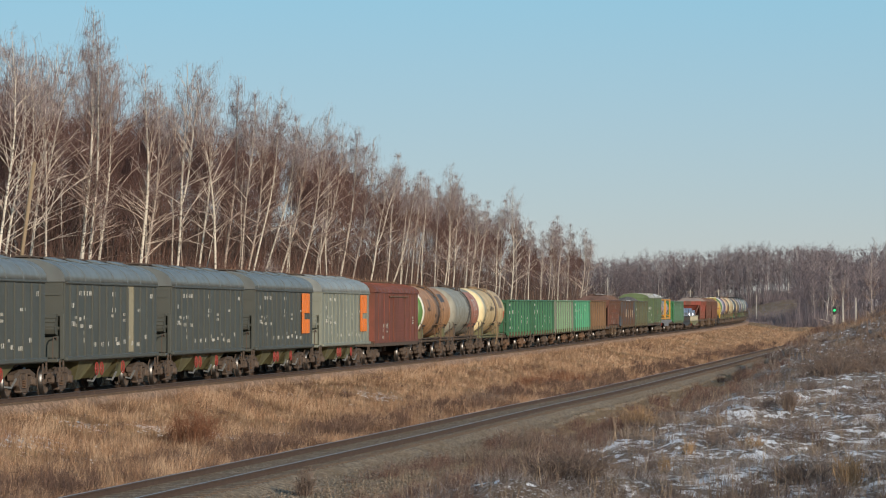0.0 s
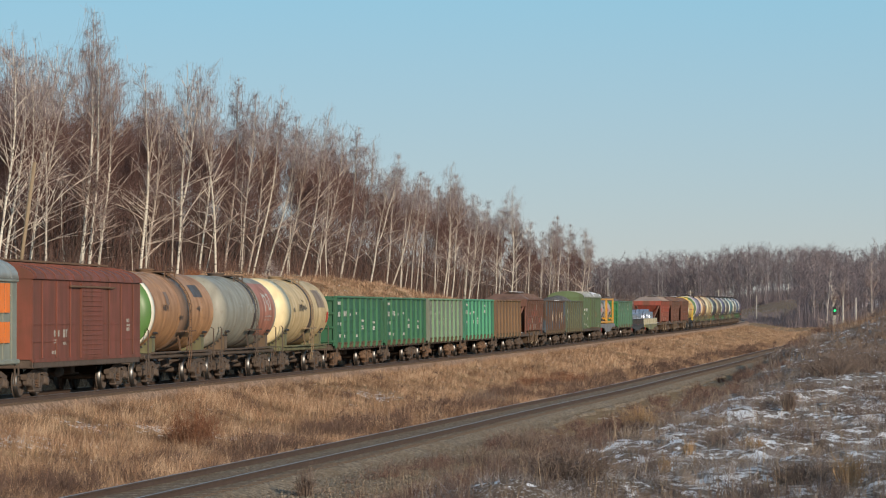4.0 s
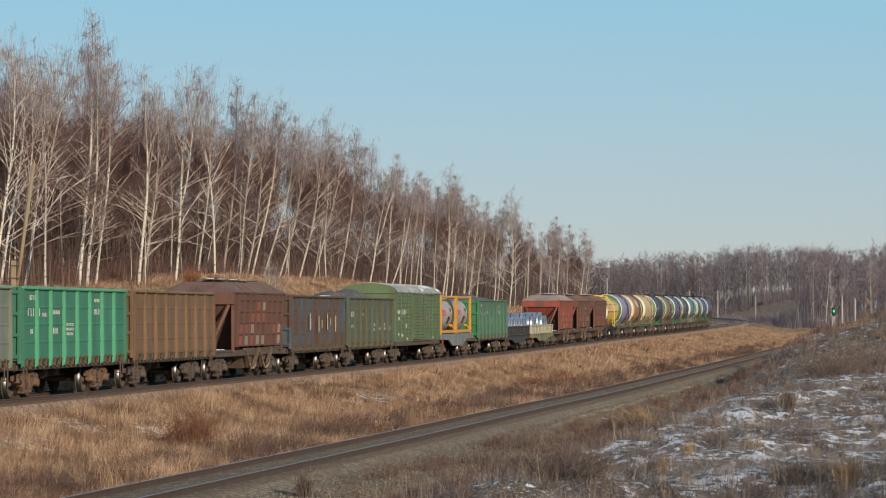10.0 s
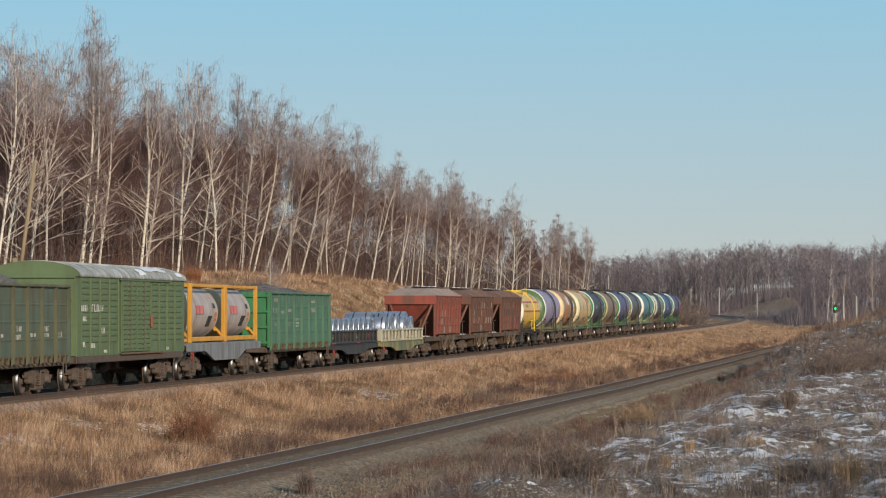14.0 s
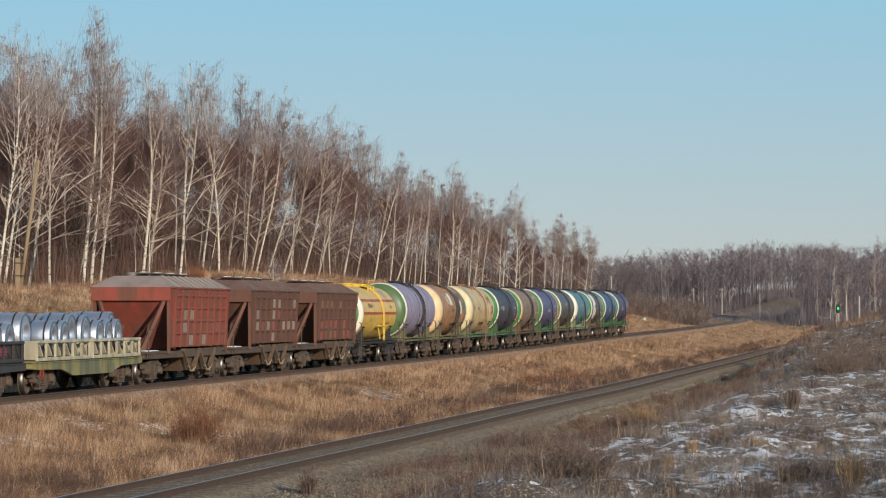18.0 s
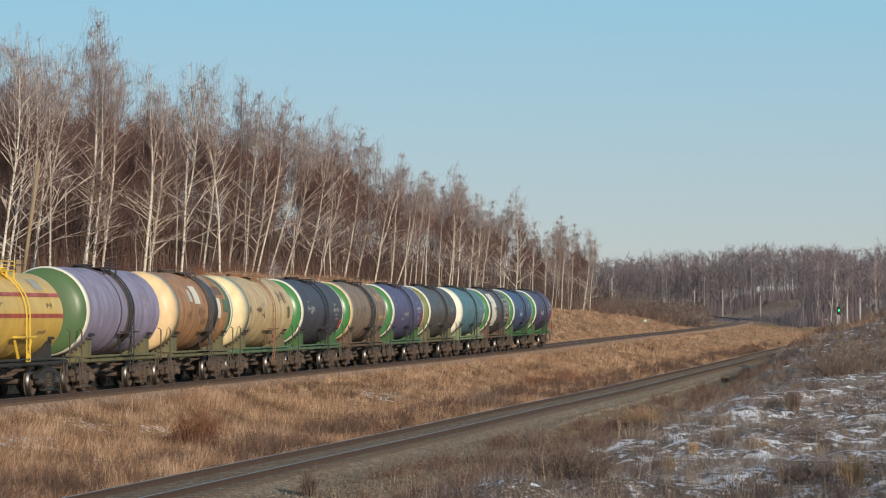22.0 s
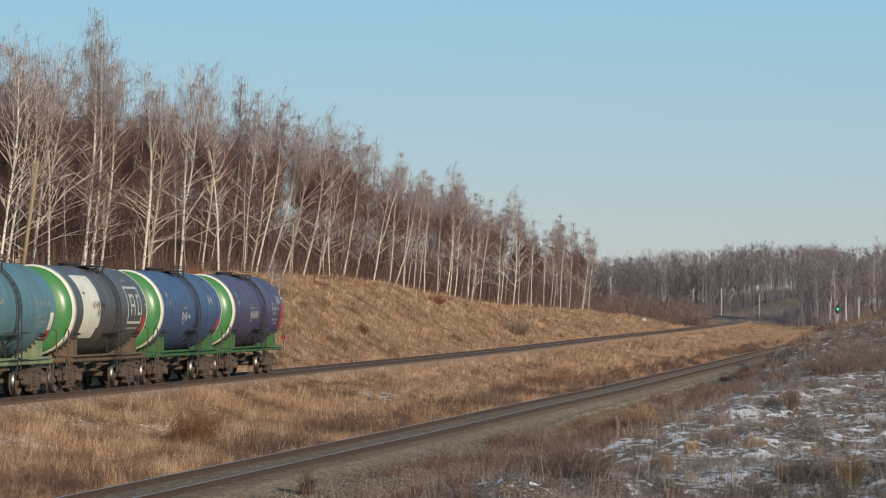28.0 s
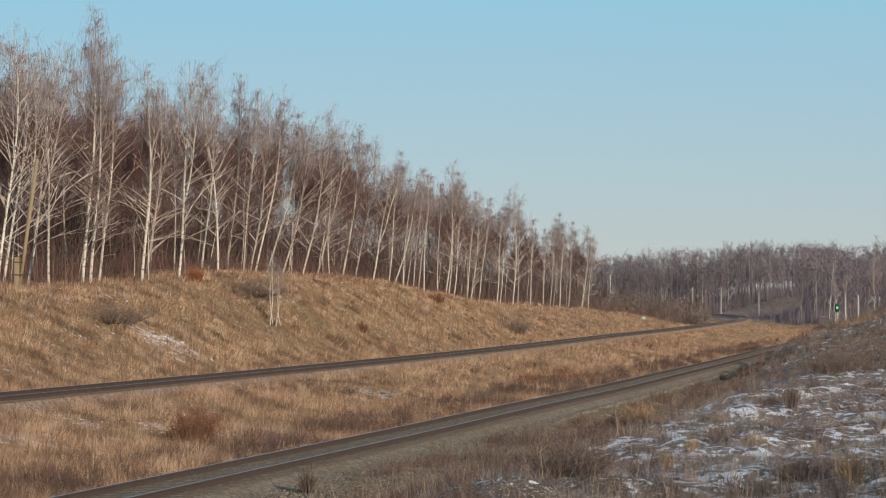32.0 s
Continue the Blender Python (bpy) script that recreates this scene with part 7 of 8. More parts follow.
# ---- grass ----
def blade_material(name, dark, mid, light):
    """Blades: each its own tone, over drifts of darker and paler growth."""
    m, nt, ln, b = base_material(name, 0.8, 0, 0.15)
    own = ramp(nt, ln, nt.new("ShaderNodeNewGeometry").outputs["Random Per Island"], [(0.0, dark), (0.5, mid), (1.0, light)])
    c = mixed(nt, ln, ramp(nt, ln, noise_tex(nt, ln, 0.42, 5), [(0.46, (0, 0, 0)), (0.6, (0.85, 0.85, 0.85))]), own, [v * 0.62 for v in dark])
    c = mixed(nt, ln, ramp(nt, ln, noise_tex(nt, ln, 1.1, 4, stretch=(1, 0.5, 1)), [(0.52, (0, 0, 0)), (0.64, (0.8, 0.8, 0.8))]), c, light)
    ln.new(c, b.inputs["Base Color"])
    return m


straw = blade_material("dry_grass", (0.152, 0.083, 0.05), (0.37, 0.217, 0.13), (0.60, 0.428, 0.285))
# straw greyed and darkened to put the foreground's shade into the colour
shaded_straw = blade_material("frosted_grass", (0.11, 0.09, 0.082), (0.23, 0.195, 0.175), (0.50, 0.48, 0.48))
stalks = random_colour("pale_stalks", [(0.0, (0.10, 0.07, 0.05)), (0.5, (0.22, 0.16, 0.11)), (1.0, (0.46, 0.36, 0.25))])
weed = random_colour("dead_weeds", [(0.0, (0.09, 0.06, 0.045)), (0.7, (0.17, 0.11, 0.075)), (1.0, (0.28, 0.19, 0.12))])


def grass(name, label, count, spots, height, width, material, seed, clump=0.55, flop=0.6):
    """Blades in tufts that flop about; bare gaps between."""
    rng = np.random.default_rng(seed)
    per = 4
    x, y = spots(rng, count // per)
    drift = 0.5 + 0.5 * bumps(x, y, 2.6, seed * 0.7) + 0.25 * bumps(x, y, 7.0, seed * 0.3)
    keep = rng.random(len(x)) < np.clip(drift + 1 - clump, 0.08, 1)
    x, y, drift = x[keep], y[keep], drift[keep]
    tuft_h = height * (0.45 + 0.55 * np.clip(drift, 0, 1.2)) * rng.uniform(0.5, 1.4, len(x))
    lean_x, lean_y = rng.normal(0.08, flop * 0.7, len(x)), rng.normal(0, flop, len(x))
    x, y = np.repeat(x, per) + rng.normal(0, 0.12, len(x) * per), np.repeat(y, per) + rng.normal(0, 0.12, len(y) * per)
    h = np.repeat(tuft_h, per) * rng.uniform(0.45, 1.1, len(x))
    lx, ly = np.repeat(lean_x, per) + rng.normal(0, 0.12 + flop * 0.8, len(x)), np.repeat(lean_y, per) + rng.normal(0, 0.12 + flop * 0.7, len(x))
    base = np.stack([x, y, ground_z(x, y) - 0.03], 1)
    tip = base + np.stack([h * lx, h * ly, h], 1)
    t = Tris()
    t.add(base, tip, width * np.clip(y / 130, 0.75, 2.2) * rng.uniform(0.6, 1.4, len(x)), rng)
    return tagged(new(name, t.mesh(name, material)), label, "grass", kind="stuff")


def between(y0, y1, lo, hi, power=1.6):
    """Places between the two lines."""
    def spots(rng, n):
        _, y = strip(y0, y1, 0, 1, None, power)(rng, n)
        a, b = main_x(y) + lo, side_x(y) - hi
        return a + (b - a) * rng.random(n), y
    return spots


grass("dry_grass", "tawny flopped dry grass between the two tracks", 300000, between(58, 520, 1.75, 1.75), 0.44, 0.016, straw, 41, 0.55, 0.38)
grass("dry_grass", "tawny dry grass on the cutting's bank", 330000, strip(95, 520, -18, -1.8, None, 1.5), 0.42, 0.019, straw, 42, 0.38, 0.38)
grass("frosted_grass", "short frosted grass, its colour greyed and darkened as if shaded", 340000, strip(48, 340, 3.9, 26, side_x, 1.7), 0.34, 0.012, shaded_straw, 43, 0.7, 0.5)
grass("dry_grass", "dry grass on the far fields", 12000, strip(420, 760, 5, 60, None, 1.2), 0.4, 0.07, straw, 44)
grass("dry_grass", "dry grass on the far bank", 9000, strip(420, 760, -60, -8, None, 1.2), 0.5, 0.07, straw, 50)
grass("reeds", "tall pale reed grass tufts on the strip between the tracks", 26000, between(60, 300, 2.2, 2.2), 0.75, 0.02, straw, 47, 0.9, 0.22)
grass("reeds", "taller pale grass tufts on the bank", 26000, strip(100, 420, -15, -2.2, None, 1.5), 0.7, 0.024, straw, 70, 0.9, 0.25)
thicket("weeds", "dead brown weed stalks beside the second track", 13000, strip(52, 320, 3.4, 22, side_x, 1.8), (0.35, 1.15), 0.012, stalks, 45, 0.16, "weeds")
thicket("weeds", "dead weed stalks in the strip between the tracks", 14000, between(60, 300, 2.2, 2.0), (0.35, 0.95), 0.014, weed, 46, 0.16, "weeds")
thicket("weeds", "dead weed stalks on the bank", 7000, strip(110, 420, -14, -3, None, 1.5), (0.4, 1.1), 0.018, weed, 48, 0.14, "weeds")
bush_red = random_colour("bush_red", [(0.0, (0.12, 0.05, 0.03)), (1.0, (0.26, 0.13, 0.075))])
bush_grey = random_colour("bush_grey", [(0.0, (0.09, 0.065, 0.055)), (1.0, (0.24, 0.18, 0.145))])
bush_gold = random_colour("bush_gold", [(0.0, (0.22, 0.135, 0.07)), (1.0, (0.42, 0.29, 0.17))])
bush_rust = random_colour("bush_rust", [(0.0, (0.18, 0.07, 0.035)), (1.0, (0.36, 0.15, 0.07))])


def bush(px, py, height, width, material, label, n=420, seed=0, y=None):
    """A leafless shrub that stands where a given direction meets the ground."""
    rng = np.random.default_rng(seed)
    ys = np.linspace(55, 520, 3000) if y is None else np.array([y])
    xs = (px - 784) / F_PX * ys
    zs = ground_z(xs, ys)
    over = EYE_Z - (py - 538) / F_PX * ys - zs
    i = int(np.argmax(over < 0)) if (over < 0).any() else int(np.argmin(np.abs(over)))
    at = np.array([xs[i], ys[i], zs[i] - 0.05])
    t = Tris()
    ang, rad = rng.uniform(0, 6.28, n), np.sqrt(rng.random(n))
    low = np.stack([np.cos(ang) * rad * width * 0.25, np.sin(ang) * rad * width * 0.25, np.zeros(n)], 1)
    d = np.stack([np.cos(ang) * rad * width * 0.5, np.sin(ang) * rad * width * 0.5, height * rng.uniform(0.45, 1.0, n) * (1.1 - 0.5 * rad)], 1)
    t.add(low, d, np.full(n, 0.022), rng)
    k = n * 2
    pick = rng.integers(0, n, k)
    u = rng.uniform(0.35, 1.0, k)[:, None]
    p = low[pick] + (d[pick] - low[pick]) * u
    t.add(p, p + rng.normal(0, 0.13, (k, 3)) * (height + width) * 0.6 + np.array([0, 0, 0.12]), np.full(k, 0.014), rng)
    b = thing("shrub", label, "shrub", "shrubs on the banks")
    b.location = at
    part("twig_mass", t.mesh("twig_mass", material), None, b)
    return b


SHRUBS = [
        (347, 792, 1.7, 1.8, bush_red, "reddish leafless shrub in the dry grass"), (310, 790, 0.6, 1.2, bush_red, "low reddish leafless shrub in the dry grass"),
        (545, 880, 0.95, 0.5, bush_grey, "dark upright dead weed clump beside the gravel"), (480, 800, 0.5, 1.0, bush_grey, "low grey-brown shrub in the grass"),
        (960, 682, 0.9, 3.4, bush_red, "reddish brush along the second track"), (1010, 676, 0.8, 2.6, bush_red, "reddish brush along the second track"), (860, 712, 0.7, 2.4, bush_grey, "low brown brush along the second track"),
        (1135, 752, 0.75, 1.3, bush_gold, "golden tuft of tall dead grass"), (910, 590, 1.9, 3.6, bush_grey, "grey-brown leafless shrub on the bank"), (195, 572, 1.1, 4.6, bush_grey, "grey-brown leafless shrub on the bank"),
        (450, 525, 1.3, 5.0, bush_grey, "grey-brown leafless shrub on the bank's crest"), (640, 590, 0.9, 1.0, bush_red, "small reddish shrub on the bank"), (770, 535, 0.9, 2.2, bush_red, "low reddish shrub on the crest")]
SHRUBS += [
        (345, 500, 1.2, 1.2, bush_rust, "small shrub with rusty dead leaves"), (1505, 860, 1.0, 0.8, bush_gold, "pale tuft of tall dead grass on the mound"), (1330, 790, 0.45, 0.9, bush_gold, "pale tuft of dead grass in the snow"),
        (1180, 830, 0.6, 0.4, bush_gold, "thin pale dead stalks in the snow"), (1220, 800, 0.6, 0.5, bush_gold, "thin pale dead stalks in the snow"), (1420, 850, 0.5, 1.6, bush_grey, "matted grey grass hummock"), (1480, 660, 1.4, 4.0, bush_grey, "dark leafless brush on the mound"),
        (1540, 650, 1.6, 4.5, bush_grey, "dark leafless brush on the mound"), (1400, 720, 1.0, 0.6, bush_grey, "dark dead weed clump in the snow"), (930, 800, 0.9, 2.2, bush_grey, "grey-brown brush beside the gravel"), (1000, 840, 0.9, 2.6, bush_grey, "grey-brown brush beside the gravel"),
        (870, 830, 0.8, 2.0, bush_grey, "grey-brown brush beside the gravel"), (1290, 640, 1.5, 0.8, bush_grey, "thin bare sapling clump by the second track"), (1345, 650, 1.7, 0.9, bush_grey, "thin bare sapling clump by the second track")]
for i, (px, py, h, w, m, lab) in enumerate(SHRUBS):
    bush(px, py, h, w, m, lab, 45 if "thin" in lab else 160 if w < 1 else 420, 100 + i)


def brush(name, label, clumps, spots, height, width, material, seed, open_at=0.0, twigs=70, fine=0.010):
    """Low tangled brush that nobody could count: fans of stems with side twigs, in drifts with bare gaps."""
    rng = np.random.default_rng(seed)
    x, y = spots(rng, clumps)
    drift = 0.5 + 0.5 * bumps(x, y, 3.4, seed * 0.37) + 0.3 * bumps(x, y, 9.0, seed * 0.21)
    keep = rng.random(len(x)) < np.clip(drift - open_at, 0.03, 1)
    x, y, drift = x[keep], y[keep], drift[keep]
    n, k = len(x), twigs
    at = np.repeat(np.stack([x, y, ground_z(x, y) - 0.05], 1), k, 0)
    hh = np.repeat(height * rng.uniform(0.45, 1.2, n) * np.clip(0.5 + 0.6 * drift, 0.4, 1.3), k)
    ww = np.repeat(width * rng.uniform(0.5, 1.2, n), k)
    ang, rad = rng.uniform(0, 6.28, n * k), np.sqrt(rng.random(n * k))
    out = np.stack([np.cos(ang) * rad, np.sin(ang) * rad, np.zeros(n * k)], 1)
    low = at + out * ww[:, None] * 0.25
    top = at + out * ww[:, None] * 0.55 + np.stack([np.zeros(n * k), np.zeros(n * k), hh * rng.uniform(0.35, 1.0, n * k) * (1.1 - 0.45 * rad)], 1)
    size = np.repeat(np.clip(y / 95, 0.75, 2.4), k)
    t = Tris()
    t.add(low, top, fine * 1.3 * size * rng.uniform(0.6, 1.4, n * k), rng)
    for _ in range(2):
        p = low + (top - low) * rng.uniform(0.35, 1.0, n * k)[:, None]
        t.add(p, p + rng.normal(0, 0.16, (n * k, 3)) * (hh + ww)[:, None] * 0.5 + np.array([0, 0, 0.07]), fine * size, rng)
    return tagged(new(name, t.mesh(name, material)), label, "brush", kind="stuff")


brush_grey = random_colour("brush_grey", [(0.0, (0.055, 0.041, 0.037)), (0.5, (0.118, 0.085, 0.074)), (0.85, (0.20, 0.152, 0.13)), (1.0, (0.36, 0.305, 0.265))])
brush_red = random_colour("brush_red", [(0.0, (0.072, 0.042, 0.036)), (0.6, (0.142, 0.084, 0.067)), (1.0, (0.26, 0.175, 0.14))])
brush_dark = random_colour("brush_dark", [(0.0, (0.066, 0.042, 0.035)), (0.7, (0.135, 0.084, 0.065)), (1.0, (0.22, 0.15, 0.115))])
brush_straw = random_colour("brush_straw", [(0.0, (0.15, 0.105, 0.075)), (0.6, (0.28, 0.21, 0.155)), (1.0, (0.48, 0.40, 0.32))])
brush("brushwood", "low tangled grey-brown brush on the frosted ground", 2900, strip(50, 175, 3.3, 24, side_x, 1.8), 0.68, 1.0, brush_grey, 61, 0.10, 70, 0.009)
brush("brushwood", "low reddish brush along the second track's gravel", 1300, strip(52, 330, 2.7, 7.5, side_x, 1.5), 0.62, 0.9, brush_red, 62, 0.02)
brush("brushwood", "straw-coloured weeds and brush in the snow", 900, strip(50, 240, 3.2, 24, side_x, 1.8), 0.6, 0.8, brush_straw, 63, 0.2, 60, 0.009)
brush("brushwood", "dark leafless brush on the mound", 420, strip(150, 330, 6, 30, side_x, 1.2), 1.1, 1.7, brush_grey, 64, 0.1, 70, 0.009)
brush("brushwood", "reddish brush in the dry grass between the tracks", 420, between(62, 330, 3.0, 3.0, 1.6), 0.55, 1.0, brush_dark, 65, 0.35)
grass("dry_grass", "straw-coloured grass on the sunlit mound", 30000, strip(190, 340, 6, 34, side_x, 1.2), 0.55, 0.024, straw, 49)
brush("brushwood", "dark red-brown brush along the second track's far side", 1300, strip(58, 330, -5.2, -1.9, side_x, 1.4), 0.85, 0.8, brush_dark, 66, 0.05)
brush("brushwood", "fuzzy red-brown brush along the wood's edge", 520, strip(125, 430, -24, -15.5, None, 1.3), 2.0, 2.4, brush_red, 67, 0.0, 60, 0.009)
brush("brushwood", "fuzzy brown brush deeper in the wood", 420, strip(125, 480, -45, -20, None, 1.2), 3.6, 3.4, brush_grey, 68, 0.0, 60, 0.011)


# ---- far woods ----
# twig brown shifted to violet: distance haze put into the base colour
far_twig_hazed = random_colour("far_wood_twigs_hazed", [(0.0, (0.095, 0.082, 0.094)), (0.6, (0.165, 0.138, 0.15)), (1.0, (0.29, 0.24, 0.235))])
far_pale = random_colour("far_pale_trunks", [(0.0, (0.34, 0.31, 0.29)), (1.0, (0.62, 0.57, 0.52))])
far_top = spline([1030, 1060, 1100, 1190, 1240, 1290, 1337, 1380, 1430, 1480, 1520, 1560, 1620, 1800], [450, 452, 447, 439, 437, 431, 425, 430, 429, 432, 433, 426, 430, 428])


def far_wood(name, label, count, x0, x1, y0, y1, seed, pale_share=0.14):
    """Bare trees of a far wood: trunk, fan of limbs, a cloud of twigs along the limbs. x0, x1: directions it spans."""
    rng = np.random.default_rng(seed)
    t, pale = Tris(), Tris()
    for i in range(count):
        y = rng.uniform(y0, y1)
        px = rng.uniform(x0, x1)
        x = (px - 784) / F_PX * y
        z = float(ground_z(x, y))
        h = (EYE_Z + (538 - float(far_top(px))) / F_PX * y - z) * rng.uniform(0.80, 1.15)
        size = h / 16
        wood = pale if rng.random() < pale_share else t
        base, top = np.array([x, y, z]), np.array([x + rng.normal(0, 0.5), y, z + h * 0.95])
        wood.add(base[None], top[None], np.array([rng.uniform(0.16, 0.26)]), rng)
        k = 16
        f = rng.uniform(0.18, 0.85, k)
        p0 = base + (top - base) * f[:, None]
        ang = rng.uniform(0, 6.28, k)
        reach = (1.15 - f) * rng.uniform(1.6, 4.2, k) * size
        p1 = p0 + np.stack([np.cos(ang) * reach, np.sin(ang) * reach, np.minimum(reach * rng.uniform(0.7, 1.8, k), (1 - f) * h * 0.95)], 1)
        wood.add(p0, p1, rng.uniform(0.07, 0.13, k), rng)
        m = 210
        j = rng.integers(0, k, m)
        u = rng.uniform(0.2, 1.05, m)[:, None]
        q = p0[j] + (p1[j] - p0[j]) * u
        t.add(q, q + rng.normal(0, 1, (m, 3)) * np.array([0.6, 0.6, 0.45]) * size + np.array([0, 0, 0.35]), rng.uniform(0.04, 0.085, m), rng)
        # undergrowth at its foot
        m = 60
        q = base + np.stack([rng.normal(0, 2.2, m), rng.normal(0, 2.0, m), np.zeros(m)], 1)
        t.add(q, q + np.stack([rng.normal(0, 0.9, m), rng.normal(0, 0.9, m), rng.uniform(1.0, 4.5, m)], 1), rng.uniform(0.06, 0.12, m), rng)
    ob = tagged(new(name, t.mesh(name, far_twig_hazed)), label, "forest", kind="stuff")
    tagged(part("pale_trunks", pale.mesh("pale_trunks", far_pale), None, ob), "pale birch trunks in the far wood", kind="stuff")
    return ob


far_wood("far_forest", "distant bare forest beyond the valley, haze tinted into its twigs", 620, 900, 1480, 930, 1010, 51, 0.13)
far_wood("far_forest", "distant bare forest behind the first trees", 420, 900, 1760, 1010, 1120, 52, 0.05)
far_wood("far_forest", "bare wood at the valley's side, haze tinted into its twigs", 330, 1415, 1760, 600, 760, 56, 0.08)
for px, y, h in ((1478, 590, 9), (1498, 600, 10.5), (1545, 470, 12.2)):
    plant(front_kinds[:2], (px - 784) / F_PX * y, y, h)
scrub = random_colour("far_scrub", [(0.0, (0.10, 0.06, 0.048)), (0.6, (0.17, 0.105, 0.08)), (1.0, (0.27, 0.18, 0.13))])


def patch(px0, px1, y0, y1):
    def spots(rng, n):
        y = rng.uniform(y0, y1, n)
        return (rng.uniform(px0, px1, n) - 784) / F_PX * y, y
    return spots


thicket("scrub", "brown leafless scrub at the end of the wood", 7000, patch(1010, 1195, 440, 600), (1.0, 3.6), 0.05, scrub, 53, 0.6)
thicket("scrub", "low scrub and dead grass on the far meadow, haze-tinted", 16000, patch(1180, 1440, 600, 930), (0.2, 0.7), 0.10, far_twig_hazed, 57, 0.45)
thicket("scrub", "leafless scrub in the valley, haze-tinted", 3500, patch(1330, 1640, 640, 840), (0.8, 2.4), 0.12, far_twig_hazed, 54, 0.25)
thicket("scrub", "grey-brown brush on the mound by the second track", 7000, strip(150, 330, 7, 26, side_x, 1.2), (0.4, 1.5), 0.03, weed, 55, 0.25)

brush("brushwood", "fuzzy brown leafless scrub at the end of the wood", 700, patch(1015, 1235, 450, 620), 5.0, 5.5, brush_grey, 72, 0.0, 80, 0.014)

# ---- posts, signal, signs ----
concrete = plain("concrete_post", (0.42, 0.39, 0.34), 0.9, 0, 0.25, 4, 0.3)
timber = plain("weathered_timber", (0.30, 0.23, 0.15), 0.9, 0, 0.3, 3, 0.5, 0.1, (3, 3, 0.4))


def at_px(px, y):
    x = (px - 784) / F_PX * y
    return x, y, float(ground_z(x, y))


def line_pole(px, y, height, cross=True):
    x, y, z = at_px(px, y)
    p = thing("line_pole", "pale concrete telegraph pole beside the railway", "pole", "line poles along the railway")
    p.location = (x, y, z - 0.3)
    part("shaft", Shape().lathe([(0, 0.16), (height, 0.10), (height + 0.02, 0.0)], axis="z", sides=10), concrete, p)
    if cross:
        part("crossarm", Shape().box(0, 0, height - 0.6, 1.6, 0.12, 0.12), timber, p)
        for o in (-0.7, -0.35, 0.35, 0.7):
            part("insulator", Shape().lathe([(height - 0.54, 0.05), (height - 0.38, 0.06), (height - 0.36, 0.0)], axis="z", sides=8, centre=(o, 0, 0)), WHITE, p)
    return p


for px, y, top in ((1080, 640, 487), (1226, 800, 509), (1276, 800, 508), (1343, 780, 518), (1496, 470, 522), (1519, 480, 523)):
    x, yy, z = at_px(px, y)
    line_pole(px, y, EYE_Z + (538 - top) / F_PX * y - z + 0.3, 1200 < px < 1300)


def strut_pole():
    """Leaning timber pole lashed to a square stub at the wood's edge."""
    y = 146.0
    x = (28 - 784) / F_PX * y
    z = float(ground_z(x, y))
    p = thing("timber_pole", "leaning weathered timber pole lashed to a square stub", "pole")
    p.location = (x, y, z)
    part("stub", Shape().box(0.05, 0, 0.65, 0.24, 0.2, 1.9, 0.02), timber, p)
    part("pole", Shape().bar((0.12, 0.12, -0.2), (0.98, 0.2, 6.3), 0.19, sides=10), timber, p)
    for zz in (0.75, 1.35):
        part("lashing", Shape().box(0.12, 0.02, zz, 0.42, 0.34, 0.06), DARK, p)


strut_pole()


def signal_post():
    y = 400.0
    x, y, z = at_px(1481, y)
    s = thing("railway_signal", "railway colour-light signal showing green on a pale mast", "signal")
    s.location = (x, y, z)
    top = EYE_Z + (538 - 545) / F_PX * y - z
    part("mast", Shape().lathe([(-0.3, 0.09), (top + 0.5, 0.08)], axis="z", sides=10), concrete, s)
    part("head", Shape().box(0, -0.02, top - 0.05, 0.46, 0.3, 1.1, 0.06), BLACK, s, "black signal head")
    part("hood", Shape().lathe([(-0.5, 0.16), (-0.14, 0.16)], axis="y", sides=14, centre=(0, 0, top)), BLACK, s)
    g, gn, gl, gb = base_material("green_lens", 0.3)
    gb.inputs["Base Color"].default_value = (0.02, 0.5, 0.15, 1)
    gb.inputs["Emission Color"].default_value, gb.inputs["Emission Strength"].default_value = (0.03, 1.0, 0.22, 1), 2.2
    part("green_lens", Shape().lathe([(-0.19, 0.0), (-0.19, 0.13), (-0.17, 0.14)], axis="y", sides=16, centre=(0, 0, top)), g, s, "lit green lens")
    part("dark_lens", Shape().lathe([(-0.19, 0.0), (-0.19, 0.13), (-0.17, 0.14)], axis="y", sides=16, centre=(0, 0, top - 0.42)), BLACK, s)
    part("ladder", Shape().bar((0.3, 0.2, 0), (0.12, 0.12, top), 0.04).bar((-0.1, 0.3, 0), (-0.1, 0.12, top), 0.04), concrete, s)
    part("relay_box", Shape().box(-0.28, 0, 1.5, 0.4, 0.3, 0.6, 0.03), concrete, s)


signal_post()


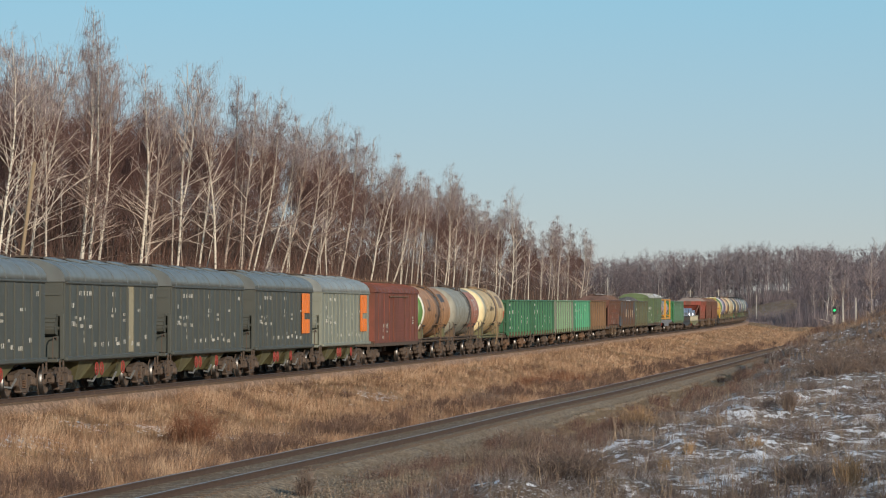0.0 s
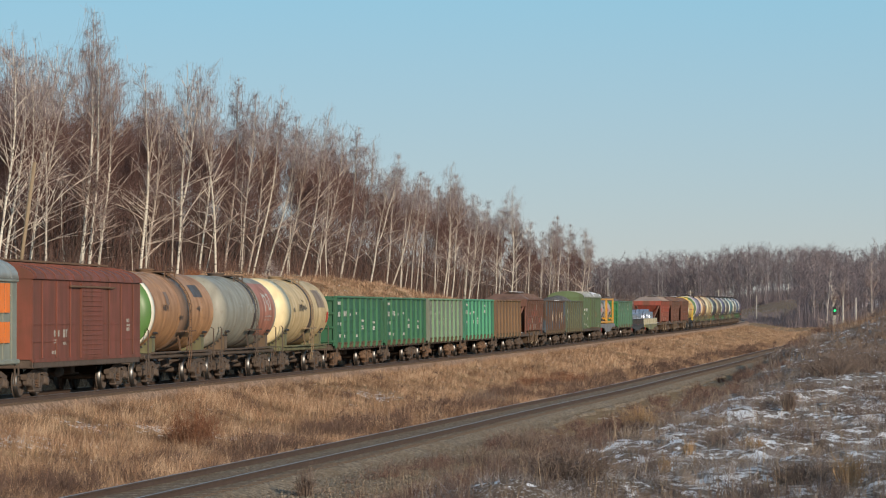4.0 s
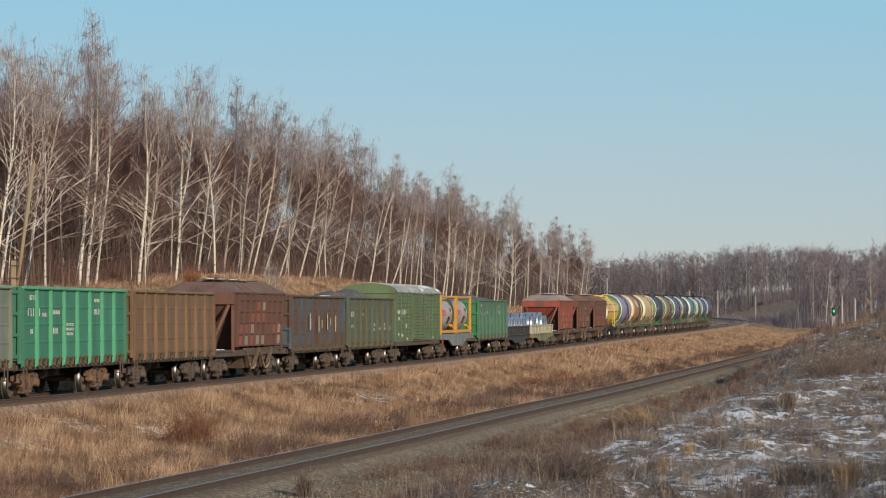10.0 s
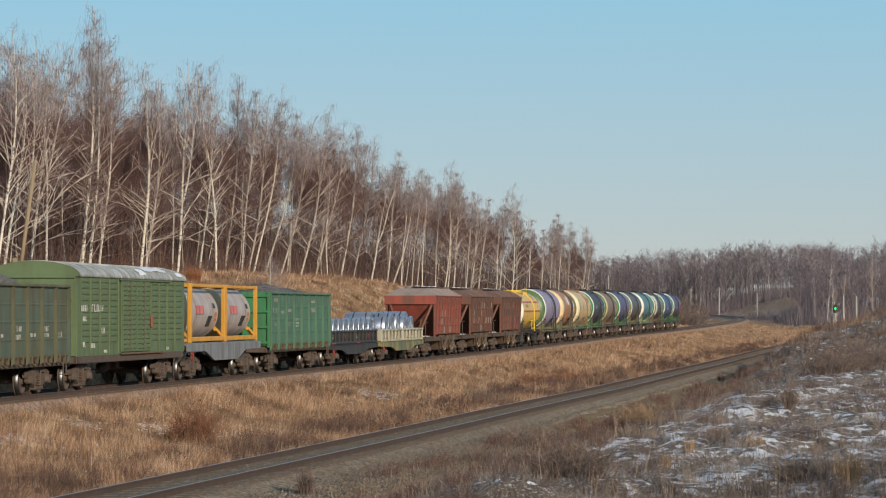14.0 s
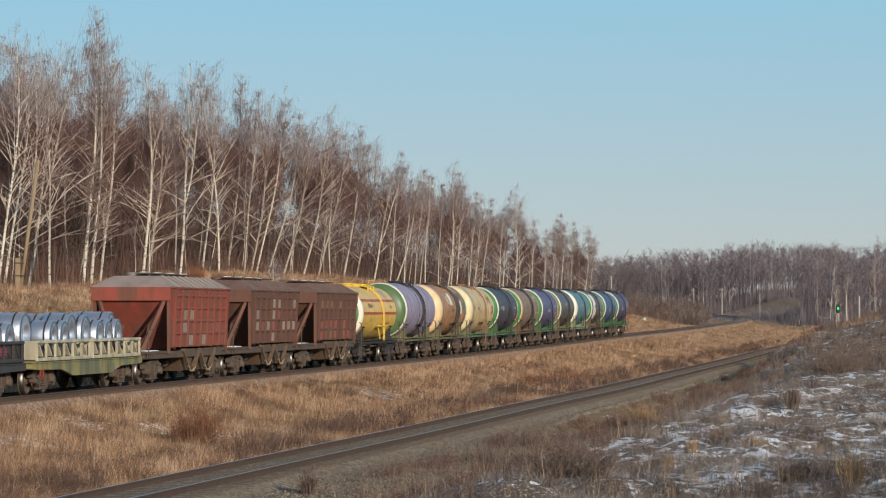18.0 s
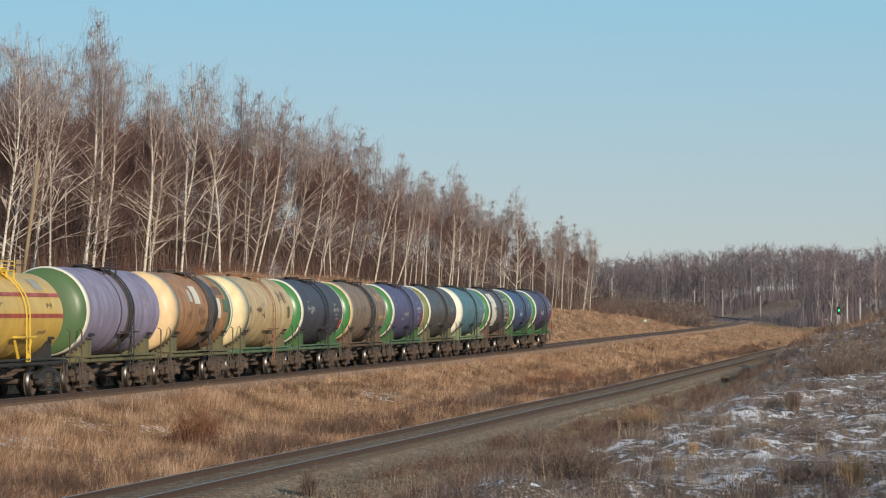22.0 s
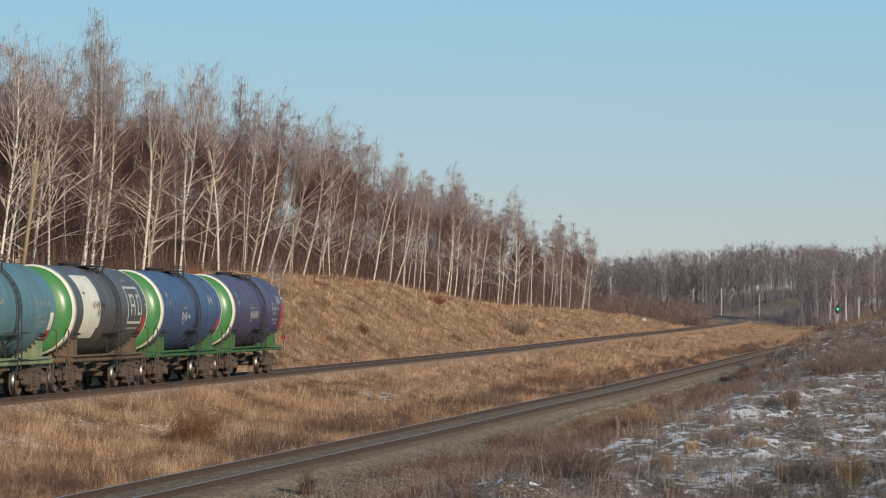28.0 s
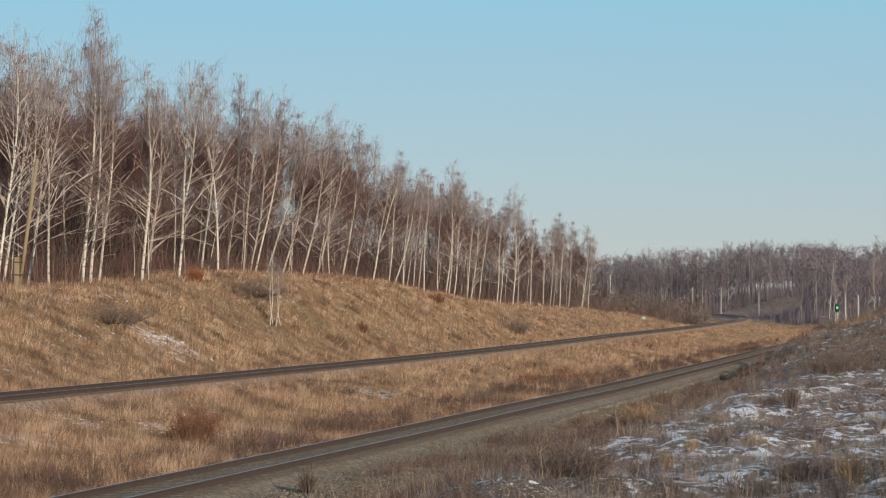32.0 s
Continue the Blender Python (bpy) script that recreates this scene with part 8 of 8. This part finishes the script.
def disc_sign():
    y = 430.0
    x, y, z = at_px(1139, y)
    s = thing("track_sign", "small pale round trackside sign on a thin post", "sign")
    s.location = (x, y, z)
    top = EYE_Z + (538 - 566) / F_PX * y - z
    part("post", Shape().lathe([(-0.2, 0.04), (top, 0.04)], axis="z", sides=8), concrete, s)
    part("plate", Shape().lathe([(-0.05, 0.0), (-0.05, 0.36), (-0.02, 0.36), (-0.02, 0.0)], axis="y", sides=20, centre=(0, 0, top)), plain("sign_green", (0.45, 0.60, 0.48), 0.5), s, "pale green disc with a white middle")
    part("plate_middle", Shape().lathe([(-0.06, 0.0), (-0.06, 0.16), (-0.05, 0.16)], axis="y", sides=16, centre=(0, 0, top)), WHITE, s)


disc_sign()

# birches standing alone on the bank
for px, y, h in ((478, 176, 3.6), (483, 177, 3.9), (488, 176.5, 3.4), (498, 178, 2.9)):
    x = (px - 784) / F_PX * y
    plant(young_kinds, x, y, h * 1.1)

# unseen stems added behind and beside the camera to shade the near ground


def behind_mound(rng, n):
    y = rng.uniform(-35, 62, n)
    return 0.17 * y + 6 + rng.random(n) * 62, y


thicket("undergrowth", "unseen brushwood added beside the camera to shade the near ground", 5000, behind_mound, (6.0, 14.0), 0.16, stem_dark, 35, 0.16)


# ---- what moves ----
def wheel_rows(x):
    """A wheelset turning with the run of the train."""
    return [(i / FPS, Matrix.Translation((x, 0, WHEEL_R)) @ Matrix.Rotation(run(i / FPS) / WHEEL_R, 4, "Y")) for i in range(32 * FPS + 1)]


def rider_rows(middle, pivot, place):
    return [(t, m @ Matrix.Translation(place)) for t, m in wagon_rows(middle, pivot)]


def motions():
    for w, middle, pivot in WAGONS:
        walk(w, wagon_rows(middle, pivot))
    for ob, middle, half, pivot, place in RIDERS:
        walk(ob, rider_rows(middle, pivot, place))
    for group, x in ((LEAD, 0.925), (TRAIL, -0.925)):
        walk(group[0], wheel_rows(x))
        for other in group[1:]:
            other.rotation_mode = "QUATERNION"
            keys = other.animation_data_create()
            keys.action = group[0].animation_data.action
            keys.action_slot = group[0].animation_data.action_slot


motions()
